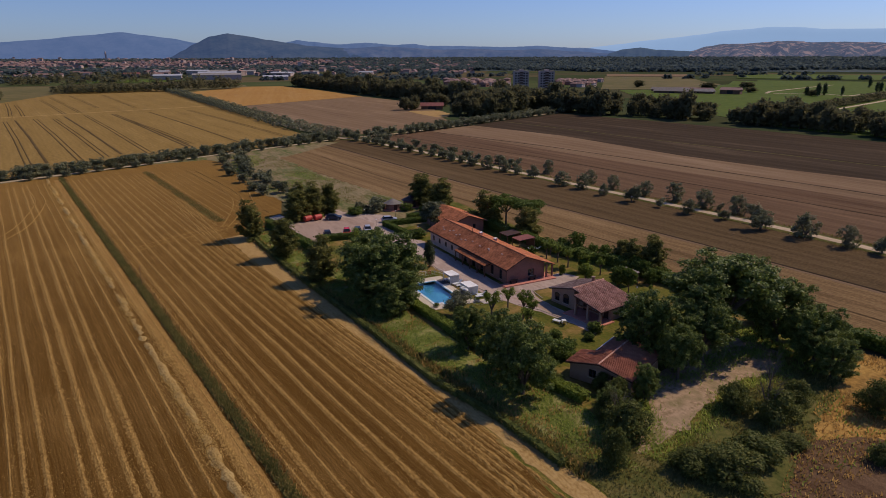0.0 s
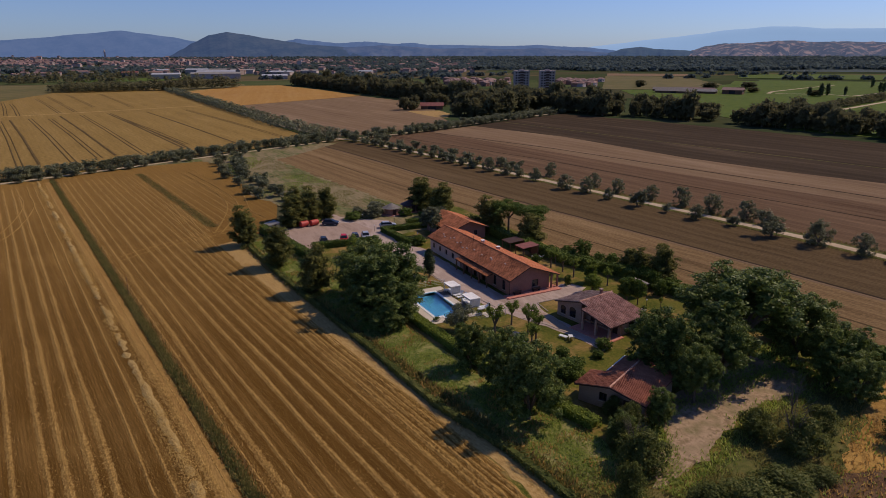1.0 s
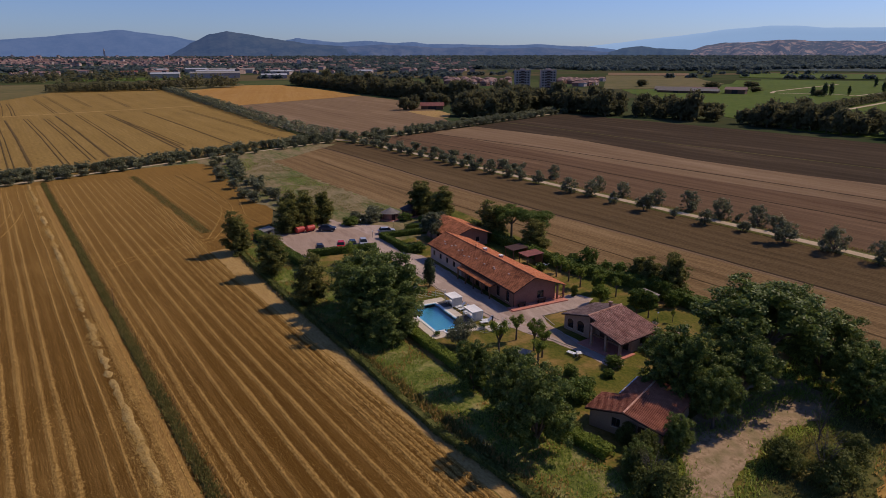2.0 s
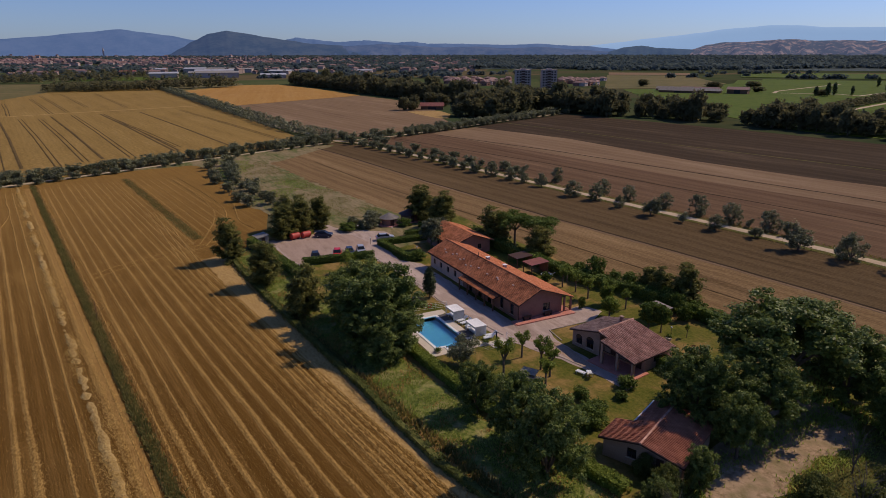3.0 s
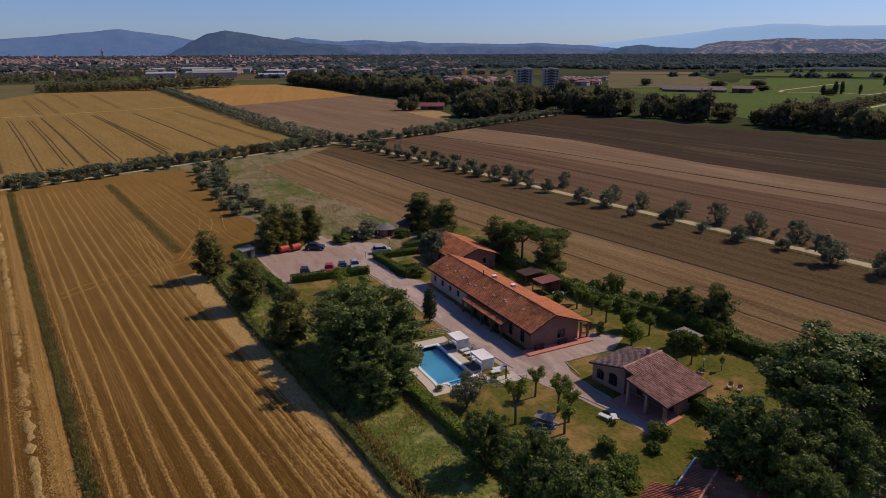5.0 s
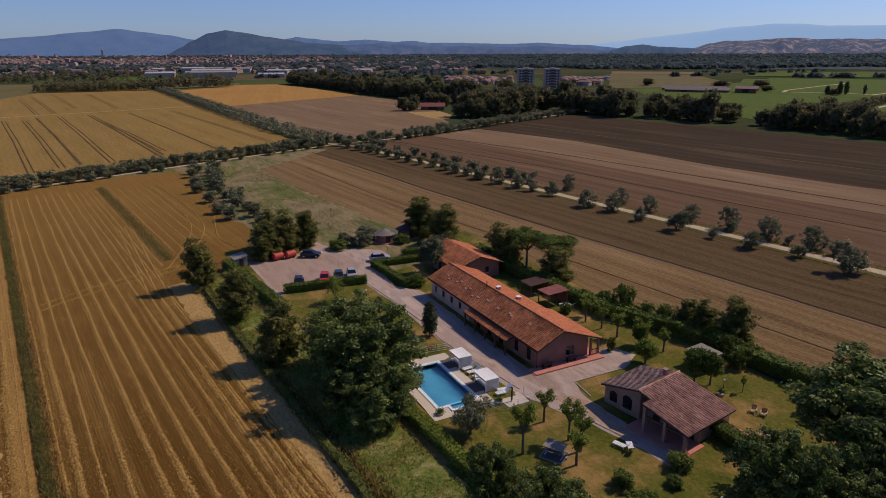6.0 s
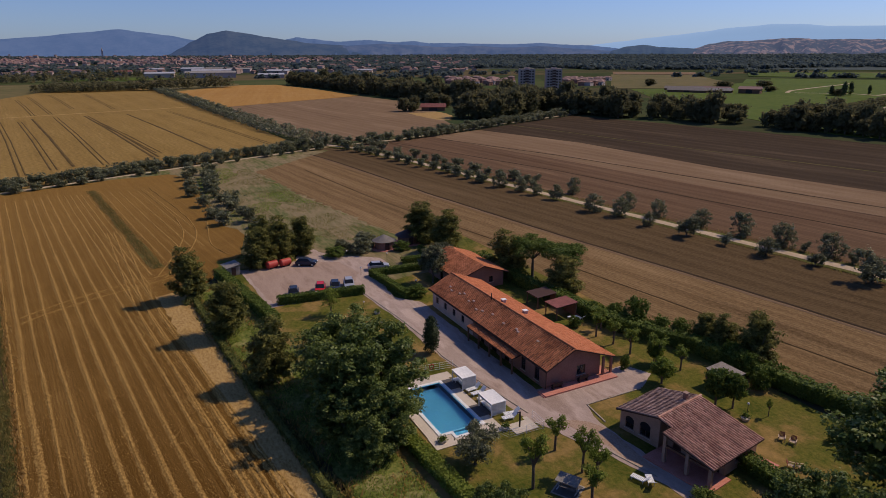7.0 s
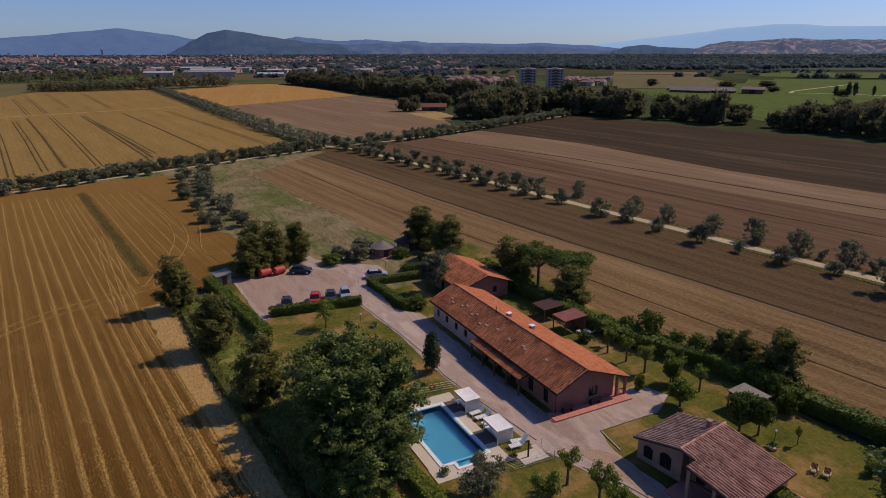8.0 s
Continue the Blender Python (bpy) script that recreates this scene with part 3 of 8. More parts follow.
def strip(name, line, width, z, material, label, category="road", crown=0.0, ragged=0.0, rng=None):
    """A band of ground along a line, its edges a little uneven."""
    rng = rng or random.Random(len(line))
    pts = []
    for (ax, ay), (bx, by) in zip(line, line[1:]):
        k = max(1, int(math.hypot(bx - ax, by - ay) / 4))
        pts += [(ax + (bx - ax) * i / k, ay + (by - ay) * i / k) for i in range(k)]
    pts.append(line[-1])
    verts, faces = [], []
    for i, (x, y) in enumerate(pts):
        a, c = pts[max(0, i - 1)], pts[min(len(pts) - 1, i + 1)]
        d = Vector((c[0] - a[0], c[1] - a[1])).normalized()
        nx, ny = -d.y, d.x
        wl, wr = (width / 2 * (1 + ragged * rng.uniform(-1, 1)) for _ in range(2))
        verts += [(x + nx * wl, y + ny * wl, z - 0.05), (x, y, z + crown), (x - nx * wr, y - ny * wr, z - 0.05)]
        if i:
            j = 3 * i
            faces += [(j - 3, j, j + 1, j - 2), (j - 2, j + 1, j + 2, j - 1)]
    return setting(name, mesh_of(name, verts, faces, material), label, category)


# ---- ground ----
POOL = (-101.1, -90.5, 45.0, 50.2)


DECK = (-103.2, -86.9, 43.4, 55.4)


def rise(x, y):
    """The plain climbs gently towards the hills, far out."""
    f = min(1.0, max(0.0, (math.hypot(x, y) - 1300) / 3300))
    return -0.3 + 24 * f * f * (3 - 2 * f)


def holed_sheet(xs, ys, hole, height):
    """A sheet over the grid of xs and ys, with one rectangle left open."""
    xs, ys = sorted({*xs, *hole[:2]}), sorted({*ys, *hole[2:]})
    k = len(ys)
    verts = [(x, y, height(x, y)) for x in xs for y in ys]
    faces = []
    for i in range(len(xs) - 1):
        for j in range(k - 1):
            cx, cy = (xs[i] + xs[i + 1]) / 2, (ys[j] + ys[j + 1]) / 2
            if not (hole[0] < cx < hole[1] and hole[2] < cy < hole[3]):
                faces.append((k * i + j, k * i + k + j, k * i + k + 1 + j, k * i + 1 + j))
    return verts, faces


far_steps = [-4950 + 275 * i for i in range(37)]
setting("ground", mesh_of("ground", *holed_sheet(far_steps, far_steps, POOL, rise), M["plain"]), "flat green and brown farming plain reaching the horizon", "ground")

COS, SIN = math.cos(radians(ROWS_TURN)), math.sin(radians(ROWS_TURN))


def along(x, y, d, side=0.0):
    """A point d metres along the stubble rows from (x, y), and side metres to their left."""
    return (x + d * COS - side * SIN, y + d * SIN + side * COS)


sheet("field_stubble", [(-222, -150), (-257, -32), (-268, 2), (-282, 34), (-250, 44), (-192, 44), (-168, 38), (-150, 27), (-120, 27.5), (-86, 32), (-60, 36), (30, 42), (60, -150)], 0.0,
      M["stubble"], "harvested golden-brown stubble field with straw swaths in long lines")
sheet("field_wheat", [(-262, -38), (-228, -150), (-640, -170), (-720, -86), (-873, -47), (-945, 12), (-945, 66), (-828, 73), (-557, 84), (-400, 92), (-325, 94), (-282, 22)], -0.06,
      M["wheat"], "large ripe tan wheat field crossed by tractor lines")
sheet("field_dry", [(-944, 64), (-944, 12), (-872, -47), (-722, -86), (-760, -130), (-1010, -90), (-1040, 60), (-1010, 190), (-957, 182), (-832, 83)], -0.09, M["dryfar"], "dull dry grass beyond the wheat field")
sheet("field_gold", [(-576, 99), (-828, 82), (-956, 183), (-945, 228), (-886, 234), (-806, 242), (-658, 242)], -0.06, M["gold"], "bright golden stubble field beyond the tree-lined track")
sheet("field_brown", [(-330, 108), (-400, 101), (-560, 94), (-574, 98), (-655, 241), (-557, 250), (-480, 238), (-404, 206), (-372, 196), (-346, 160), (-334, 130)], -0.07, M["soil_pale"], "dull brown bare field beyond the olive trees")
sheet("field_soil", [(-306, 101), (-272, 52), (-180, 66), (-142, 80), (-100, 81), (-70, 90), (120, 110), (120, 136.8), (60, 130), (-83, 114), (-109, 111), (-150, 104.8), (-206, 98.2), (-228, 96.6), (-270, 93), (-299, 89.2)], -0.02,
      M["soil"], "ploughed tan-brown field with long faint rows")
sheet("field_tilled", [(-314, 101), (-299, 89.2), (-270, 93), (-228, 96.6), (-206, 98.2), (-150, 104.8), (-109, 111), (-83, 114), (60, 130), (120, 136.8), (120, 155.6), (-72, 140.2), (-126, 135), (-168, 129.4), (-197, 125.6), (-233, 121.2), (-263, 116.8), (-280, 113.6), (-300, 111.4)], -0.026,
      M["soil_olive"], "dark tilled field with long faint rows beside the track")
sheet("field_reddish", [(-318, 112), (-300, 117), (-280, 119), (-263, 122.2), (-233, 126.6), (-197, 130.8), (-168, 134.2), (-126, 139.8), (-72, 145), (120, 160.4), (120, 215), (-106, 192), (-129, 187), (-169, 180), (-231, 173), (-328, 160), (-320, 135)], -0.04,
      M["soil_red"], "reddish brown ploughed field with long furrows")
sheet("field_pale", [(-330, 160), (-231, 173), (-169, 180), (-106, 192), (120, 215), (120, 250), (-122, 226), (-150, 218), (-195, 211), (-274, 211), (-342, 196)], -0.045, M["soil_pale"], "dry pale band of bare earth")
sheet("field_dark", [(-342, 195), (-274, 210), (-195, 210), (-150, 217), (-122, 225), (120, 248), (120, 360), (-100, 345), (-192, 326), (-254, 320), (-332, 306), (-384, 292), (-362, 236)], -0.05,
      M["soil_dark"], "dark freshly worked field in long bands")
sheet("field_scrub", [(-266, 40), (-286, 44), (-293, 55), (-274, 61), (-222, 65), (-192, 69.5), (-170, 72), (-150, 78), (-141, 80), (-140, 60), (-160, 48), (-200, 38)], 0.02, M["scrub"], "patchy grey-green scrub grass beside the ploughed field", "grass", 2.0)
sheet("verge_dry", [(-272, 2), (-281, 24), (-293, 48), (-309, 88), (-306, 101), (-270, 66), (-262, 41), (-276, 34)], 0.016, M["scrub"], "dry grassy strip beside the farm track", "verge", 1.0)
sheet("field_meadow", [(-420, 420), (-240, 345), (40, 372), (300, 420), (300, 900), (-500, 900), (-620, 560)], -0.1, M["meadow"], "bright green meadow beyond the woodland belt")
sheet("rough_grass", [(-47, 89), (-43, 77), (-38, 65), (-34.5, 57.5), (-30, 49), (-24, 42), (40, 44), (120, 60), (120, 112), (-8, 99), (-40, 92)], 0.034, M["drygrass"], "rough dry golden grass with green tufts", "grass", 1.5)
sheet("rough_weeds_ground", [(-53, 37.2), (-20, 37.5), (40, 42), (-23, 43.5), (-29, 50), (-33.5, 58), (-37, 65.5), (-42, 77.5), (-46, 90), (-51, 90), (-48, 76), (-46, 62), (-42, 52), (-41, 46), (-48, 41)], 0.046, M["verge_green"], "rough olive-green weedy ground beside the trees", "grass", 1.2)
sheet("bare_patch", [(-36.2, 60.6), (-31, 52.5), (-28, 49.5), (-18, 51), (-14, 62), (-22, 70), (-32, 72), (-35.2, 66)], 0.056, M["soil_red"], "bare reddish earth in the rough grass", "earth", 1.6)
sheet("verge_straw", [(-150, 21), (-120, 23.8), (-86, 28.4), (-58, 32.8), (-30, 35.4), (-30, 37.5), (-56, 36.5), (-86, 32.2), (-120, 28), (-152, 26)], 0.03, M["straw"], "pale trodden straw strip along the stubble field", "verge", 0.6)
setting("lawn", mesh_of("lawn", *holed_sheet([-166, -38], [33, 86], DECK, lambda x, y: 0.012), M["lawn"]), "patchy green and straw-coloured lawn round the farmhouse", "lawn")
sheet("weed_strip", [(-150, 27), (-120, 29), (-86, 33.2), (-64, 36), (-46, 38.6), (-40, 43), (-52, 46), (-66, 42), (-86, 40), (-130, 35), (-152, 31.5)], 0.052, M["weeds"], "overgrown green and pale weedy strip", "grass", 1.0)
sheet("dirt_yard", [(-42.6, 44.8), (-43.4, 50), (-44.4, 54.5), (-46.6, 59), (-48, 63.5), (-48.6, 68), (-48.4, 73.5), (-49.5, 77.5), (-53, 80), (-58, 78.5), (-57, 70), (-56, 64), (-54.6, 58.5), (-51.0, 53.8), (-47.4, 50.6), (-45, 47.4)], 0.06, M["dirt"], "trodden earth path in the shade of the trees", "path", 1.2)
sheet("gravel_yard", [(-158, 36), (-136, 37), (-137, 52.5), (-123, 53.6), (-107.5, 53.6), (-101.5, 54.2), (-89.4, 55.0), (-85.8, 56.5), (-77, 59.5), (-69, 61.0), (-69, 62.6), (-84.6, 62.0), (-88.4, 63.0),
                      (-88.4, 72.0), (-90.5, 75.5), (-94, 74), (-94, 60), (-127, 60), (-131, 57), (-145, 58), (-149, 63), (-153, 63), (-160, 54), (-168, 52), (-168, 50), (-158, 47)], 0.04,
      M["gravel"], "pale gravel car park and drive beside the farmhouse", "drive", 0.35)

sheet("car_park", [(-157, 36.8), (-138, 37.8), (-138.6, 51.6), (-146, 56), (-154, 54.6), (-158.5, 47)], 0.05, M["car_park"], "mauve-brown gravel of the car park", "car park", 0.8)
sheet("forecourt_dirt", [(-87.5, 57.8), (-84.5, 58.9), (-80.5, 59.7), (-76.3, 60.2), (-75.4, 61.4), (-83, 62.0), (-85.5, 61.2)], 0.05, M["forecourt"], "tan earth and gravel in front of the guest cottage", "drive", 0.5)

LEFT_ROAD = [(-206, -150), (-231, -92), (-258, -30), (-270, -2), (-291, 46), (-311, 92), (-318, 106)]
UP_ROAD = [(-318, 106), (-324, 138), (-341, 179), (-359, 216), (-391, 296)]
WEST_ROAD = [(-318, 106), (-400, 95.5), (-556, 88), (-828, 76), (-940, 72)]
RIGHT_ROAD = [(-318, 105), (-309, 111.5), (-300, 114.2), (-280, 116.2), (-263, 119.4), (-245, 122.0), (-233, 123.8), (-197, 128.2), (-168, 131.8), (-126, 137.4), (-94, 141.2), (-72, 142.6), (40, 152), (120, 158)]
for road_name, line, w in (("road_left", LEFT_ROAD, 1.7), ("road_up", UP_ROAD, 1.7), ("road_west", WEST_ROAD, 2.4), ("road_right", RIGHT_ROAD, 2.7)):
    strip(road_name + "_verge", line, w + (2.4 if "right" not in road_name else 3.0), 0.06, M["scrub" if "right" not in road_name else "verge_green"], "grassy verge of the farm track", "verge", ragged=0.2)
    strip(road_name, line, w, 0.12, M["track"], "pale unpaved farm track", "road", ragged=0.12)
strip("ditch_1", [along(-256, -16.6, 0), along(-256, -16.6, 300)], 1.3, 0.09, M["ditch"], "narrow green grassy ditch across the stubble", "ditch", ragged=0.25)
strip("ditch_bank", [along(-256, -18.3, 3), along(-256, -18.3, 300)], 1.5, 0.05, M["bank"], "orange-brown bare bank beside the ditch", "verge", ragged=0.2)
strip("ditch_2", [along(-256, 10.2, 0), along(-256, 10.2, 90)], 2.2, 0.09, M["ditch"], "short green grassy ditch across the stubble", "ditch", ragged=0.25)


# ---- trees ----
def leaf_quads(rng, centres, normals, size, slim=0.55):
    """A pointed, slightly folded leaf or spray at every centre."""
    k = len(centres)
    nrm = normals / np.linalg.norm(normals, axis=1)[:, None]
    ref = rng.normal(size=(k, 3))
    u = np.cross(nrm, ref)
    u /= np.linalg.norm(u, axis=1)[:, None] + 1e-9
    w = np.cross(nrm, u)
    s = (size * rng.uniform(0.6, 1.35, k))[:, None]
    fold = nrm * s * 0.18
    return np.stack([centres - u * s, centres + w * s * slim + fold, centres + u * s, centres - w * s * slim + fold], axis=1)


def lobes_cloud(rng, lobes, count, size, slim=0.55, shell=0.3, gap=0.18, freq=0.55, clump=5):
    """Leaves in tufts over the outsides of rounded lobes (x, y, z, radius, flatness), with gaps between them."""
    lobes = np.array(lobes)
    weight = lobes[:, 3] ** 2
    k = max(1, count // clump)
    pick = rng.choice(len(lobes), size=k, p=weight / weight.sum())
    d = rng.normal(size=(k, 3))
    d /= np.linalg.norm(d, axis=1)[:, None]
    d[:, 2] = np.where(d[:, 2] < -0.45, -d[:, 2], d[:, 2])
    r = lobes[pick, 3] * (1 - shell * rng.random(k) ** 1.8) * (1 + 0.07 * rng.normal(size=k))
    pos = lobes[pick, :3] + d * r[:, None] * np.stack([np.ones(k), np.ones(k), lobes[pick, 4]], axis=1)
    keep = np.array([noise.noise(Vector(p) * freq) > -0.5 + gap for p in pos])
    pos, d = pos[keep], d[keep]
    face = d * (1.0 if shell < 0.5 else 1.6) + rng.normal(size=d.shape) * 0.6 + np.array([0, 0, 0.4])
    pos, face = np.repeat(pos, clump, axis=0), np.repeat(face, clump, axis=0)
    pos = pos + rng.normal(size=pos.shape) * size * np.array([1.15, 1.15, 0.7])
    return leaf_quads(rng, pos, face + rng.normal(size=face.shape) * 0.5, size, slim)


def limbs(rng, height, r, spread, forks, lean=0.0, bare=0.3):
    """A tapered trunk that divides into limbs and smaller branches."""
    bm = bmesh.new()
    foot, bend = Vector((0, 0, -0.15)), Vector((lean, lean * 0.3, height * bare))
    tube(bm, foot, (0, 0, 0.25), r * 1.45, r * 1.05)
    tube(bm, (0, 0, 0.2), bend, r * 1.05, r * 0.8)
    top = bend
    for i in range(forks):
        a = 2 * math.pi * (i + rng.random() * 0.6) / forks
        mid = top + Vector((math.cos(a) * spread * 0.45, math.sin(a) * spread * 0.45, (height - top.z) * rng.uniform(0.35, 0.55)))
        end = mid + Vector((math.cos(a) * spread * 0.35, math.sin(a) * spread * 0.35, (height - mid.z) * rng.uniform(0.4, 0.7)))
        tube(bm, top - Vector((0, 0, 0.1)), mid, r * 0.55, r * 0.32, 6)
        tube(bm, mid, end, r * 0.32, r * 0.08, 5)
        for _ in range(2):
            b = a + rng.uniform(-1.1, 1.1)
            tip = mid + Vector((math.cos(b) * spread * 0.4, math.sin(b) * spread * 0.4, (height - mid.z) * rng.uniform(0.1, 0.5)))
            tube(bm, mid, tip, r * 0.22, r * 0.05, 5)
    return bm


def make_tree(name, label, category, seed, height, radius, count, size, leaf, style="round", group="", bare=0.25, trunk=0.3, forks=6, slim=0.55, gap=0.18, twigs=0):
    """A tree with its foot at the origin: trunk with limbs, and a crown of leaves in clumps."""
    rng, py = np.random.default_rng(seed), random.Random(seed)
    root = thing(name, label, category, group=group)
    lobes = []
    low = height * bare
    if style == "round":
        k = 30
        lobes.append((0, 0, low + (height - low) * 0.5, radius * 0.62, 0.5 * (height - low) / radius))
        for i in range(k):
            a, z = 2.4 * i + py.uniform(-0.4, 0.4), (i + 0.5) / k
            rad = radius * (0.42 + 0.36 * math.sin(math.pi * (0.18 + 0.72 * z)))
            rr = radius * py.uniform(0.2, 0.36)
            lobes.append((math.cos(a) * rad, math.sin(a) * rad, low + (height - low - rr) * (0.1 + 0.88 * z), rr, py.uniform(0.75, 1.0)))
        lobes.append((py.uniform(-0.2, 0.2) * radius, py.uniform(-0.2, 0.2) * radius, height - radius * 0.38, radius * 0.4, 0.9))
    elif style == "column":
        k = 13
        for i in range(k):
            z = (i + 0.5) / k
            a = 2.4 * i + py.uniform(-0.5, 0.5)
            rad = radius * 0.42 * math.sin(math.pi * min(1, 0.2 + 0.8 * z)) ** 0.7
            rr = radius * py.uniform(0.45, 0.62) * (1.0 - 0.3 * max(0, z - 0.5))
            lobes.append((math.cos(a) * rad, math.sin(a) * rad, low + (height - low - rr) * z + rr * 0.3, rr, py.uniform(1.0, 1.4)))
    elif style == "spire":
        for i in range(9):
            z = i / 8
            lobes.append((py.uniform(-0.05, 0.05), py.uniform(-0.05, 0.05), low + (height - low) * (0.06 + 0.88 * z), radius * (math.sin(math.pi * (0.22 + 0.72 * z)) ** 0.8), 1.5))
    elif style == "umbrella":
        for i in range(11):
            a = 2.4 * i
            rad = radius * math.sqrt((i + 0.3) / 11) * 0.8
            rr = radius * py.uniform(0.34, 0.46)
            lobes.append((math.cos(a) * rad, math.sin(a) * rad, height - rr * 0.7 - 0.12 * rad - (1 - bare) * height * 0.45 * py.random(), rr, 0.75))
    elif style == "low":
        for i in range(13):
            a = 2.4 * i + py.uniform(-0.6, 0.6)
            rad = radius * math.sqrt((i + 0.2) / 13) * py.uniform(0.55, 0.85)
            rr = radius * py.uniform(0.22, 0.42)
            lobes.append((math.cos(a) * rad, math.sin(a) * rad, max(rr * 0.45, (height - rr) * (1 - 0.75 * (i / 12) ** 1.3 * py.uniform(0.7, 1.1))), rr, 1.05))
            if i % 2:
                lobes.append((math.cos(a) * rad * 0.9, math.sin(a) * rad * 0.9, rr * 0.75, rr, 1.0))
    elif style == "vase":
        for i in range(13):
            a = 2.4 * i + py.uniform(-0.5, 0.5)
            z = py.uniform(0.22, 0.86)
            rad, rr = radius * (0.3 + 0.4 * z) * py.uniform(0.6, 1.1) * (i > 0), radius * py.uniform(0.28, 0.44)
            lobes.append((math.cos(a) * rad, math.sin(a) * rad, low + (height - low) * z, rr, py.uniform(0.85, 1.2)))
    if twigs:
        fine = []
        for x, y, z, rr, flat in lobes:
            for _ in range(twigs):
                d = Vector((py.gauss(0, 1), py.gauss(0, 1), py.gauss(0.15, 0.9))).normalized()
                fine.append((x + d.x * rr * 0.85, y + d.y * rr * 0.85, max(z + d.z * rr * flat * 0.85, rr * 0.2), rr * py.uniform(0.26, 0.46), 0.8))
        lobes = fine
    leaves = lobes_cloud(rng, lobes, count, size, slim, shell=0.55 if twigs else 0.3, gap=gap, freq=1.6 / max(1.2, radius * 0.35))
    if twigs and style in ("round", "column", "umbrella"):
        # oversized inner leaves added to stop light leaking through the crown
        inner = np.array([lobe[:3] for lobe in lobes])[rng.integers(0, len(lobes), count // 9)]
        inner = (inner - np.array([0, 0, low])) * np.array([0.72, 0.72, 0.86]) + np.array([0, 0, low]) + rng.normal(size=inner.shape) * size
        leaves = np.concatenate([leaves, leaf_quads(rng, inner, rng.normal(size=inner.shape), size * 2.2, 0.8)])
    reach = np.hypot(leaves[:, :, 0], leaves[:, :, 1])
    leaves[:, :, :2] *= radius / np.percentile(reach, 98)
    leaves[:, :, 2] *= height / np.percentile(leaves[:, :, 2], 99.8)
    part("crown", quads("crown", leaves, leaf), None, root)
    wood = part("trunk", limbs(py, height * 0.85, trunk, radius * (0.75 if style != "spire" else 0.2), forks, bare=max(bare, 0.12)), M["bark"], root)
    if category == "shrub":
        wood.name = "stem"
        tagged(wood, kind="stuff")
    return root


def placed(x, y, s=1.0, turn=0.0, sz=None, z=0.0):
    return pose(x, y, z, 0, 0, turn) @ Matrix.Diagonal((s, s, sz or s, 1))


def plant(kinds, spots, rng, size=None):
    """Sets out the given trees: the first spots take the originals, the rest copies. spots: x, y, then factors of
    width and height, or, where the built size (radius, height) is given, the radius and height in metres."""
    todo = []
    for i, (x, y, sw, sz) in enumerate(spots):
        k = kinds[i % len(kinds)] if len(kinds) < 3 else rng.choice(kinds)
        todo.append((k, placed(x, y, sw / size[0] if size else sw, rng.uniform(0, 360), sz / size[1] if size else sz)))
    first = {}
    for k, m in todo:
        if k.name in first:
            copy_thing(k, m)
        else:
            first[k.name] = (k, m)
    for k, m in first.values():
        k.matrix_world = m


RT = random.Random(7)
OAKS = [make_tree("broadleaf_tree", "tall dense dark green broadleaf tree", "tree", s, 15.0, 6.6, 28000, 0.22, M["oak"], bare=0.05, gap=0.22, trunk=0.42, forks=8, group="tall broadleaf trees", twigs=7) for s in (3, 4)]
HIGH_OAKS = [make_tree("broadleaf_tree", "tall spreading dark green broadleaf tree on a bare trunk", "tree", s, 15.0, 6.6, 32000, 0.19, M["oak"], bare=0.33, gap=0.3, trunk=0.42, forks=8, group="tall broadleaf trees", twigs=7) for s in (5, 6)]
# x, y, radius, height
plant(OAKS, [(-105.0, 38.8, 5.6, 10.0), (-97.5, 39.2, 6.5, 10.8), (-91.8, 38.4, 4.3, 7.6), (-94.0, 35.8, 3.7, 6.4), (-89.6, 36.2, 2.6, 4.4), (-58.8, 41.2, 4.1, 9.6), (-65.2, 42.3, 3.4, 8.6), (-73.0, 41.5, 2.5, 6.4),
             (-58.6, 61.4, 4.3, 10.0), (-54.5, 82.5, 4.6, 9.6), (-47.8, 81.0, 3.8, 8.2), (-44.0, 79.0, 2.9, 6.2), (-50.6, 47.8, 1.7, 3.2), (-51.0, 53.6, 1.6, 4.6)], RT, (6.6, 15.0))
plant(HIGH_OAKS, [(-58.6, 76.2, 8.3, 13.2), (-54.6, 67.4, 4.4, 9.0), (-52.6, 60.8, 2.8, 7.6)], RT, (6.6, 15.0))
EUCAS = [make_tree("eucalyptus_tree", "slender olive-green eucalyptus tree beside the field", "tree", s, 9.3, 3.0, 12000, 0.2, M["euca"], "column", bare=0.04, trunk=0.2, slim=0.4, gap=0.1, twigs=9, group="eucalyptus trees") for s in (11, 12)]
plant(EUCAS, [(-146.4, 25.9, 3.1, 9.2), (-128.2, 29.1, 3.2, 8.4), (-111.2, 31.6, 3.1, 8.7), (-158.6, 39.9, 3.3, 7.8), (-160.5, 44.8, 3.2, 9.4), (-162.8, 49.6, 3.0, 8.0), (-165.5, 42.0, 3.2, 8.6),
              (-159.6, 75.4, 4.0, 8.8), (-151.0, 77.4, 3.6, 9.0), (-119.5, 83.4, 3.2, 6.8), (-132.3, 80.2, 3.9, 8.6), (-86.0, 89.2, 2.7, 7.4), (-90.6, 88.4, 2.2, 5.6), (-93.8, 88.6, 2.0, 4.8)], RT, (3.0, 9.3))
PINE = [make_tree("umbrella_pine", "umbrella pine with a flat dark crown", "tree", 21, 8.0, 3.3, 9000, 0.17, M["hedge"], "umbrella", bare=0.55, trunk=0.2, forks=7, slim=0.4, group="umbrella pines")]
plant(PINE, [(-129.0, 83.6, 4.3, 7.6), (-123.2, 85.6, 4.7, 7.6)], RT, (3.3, 8.0))
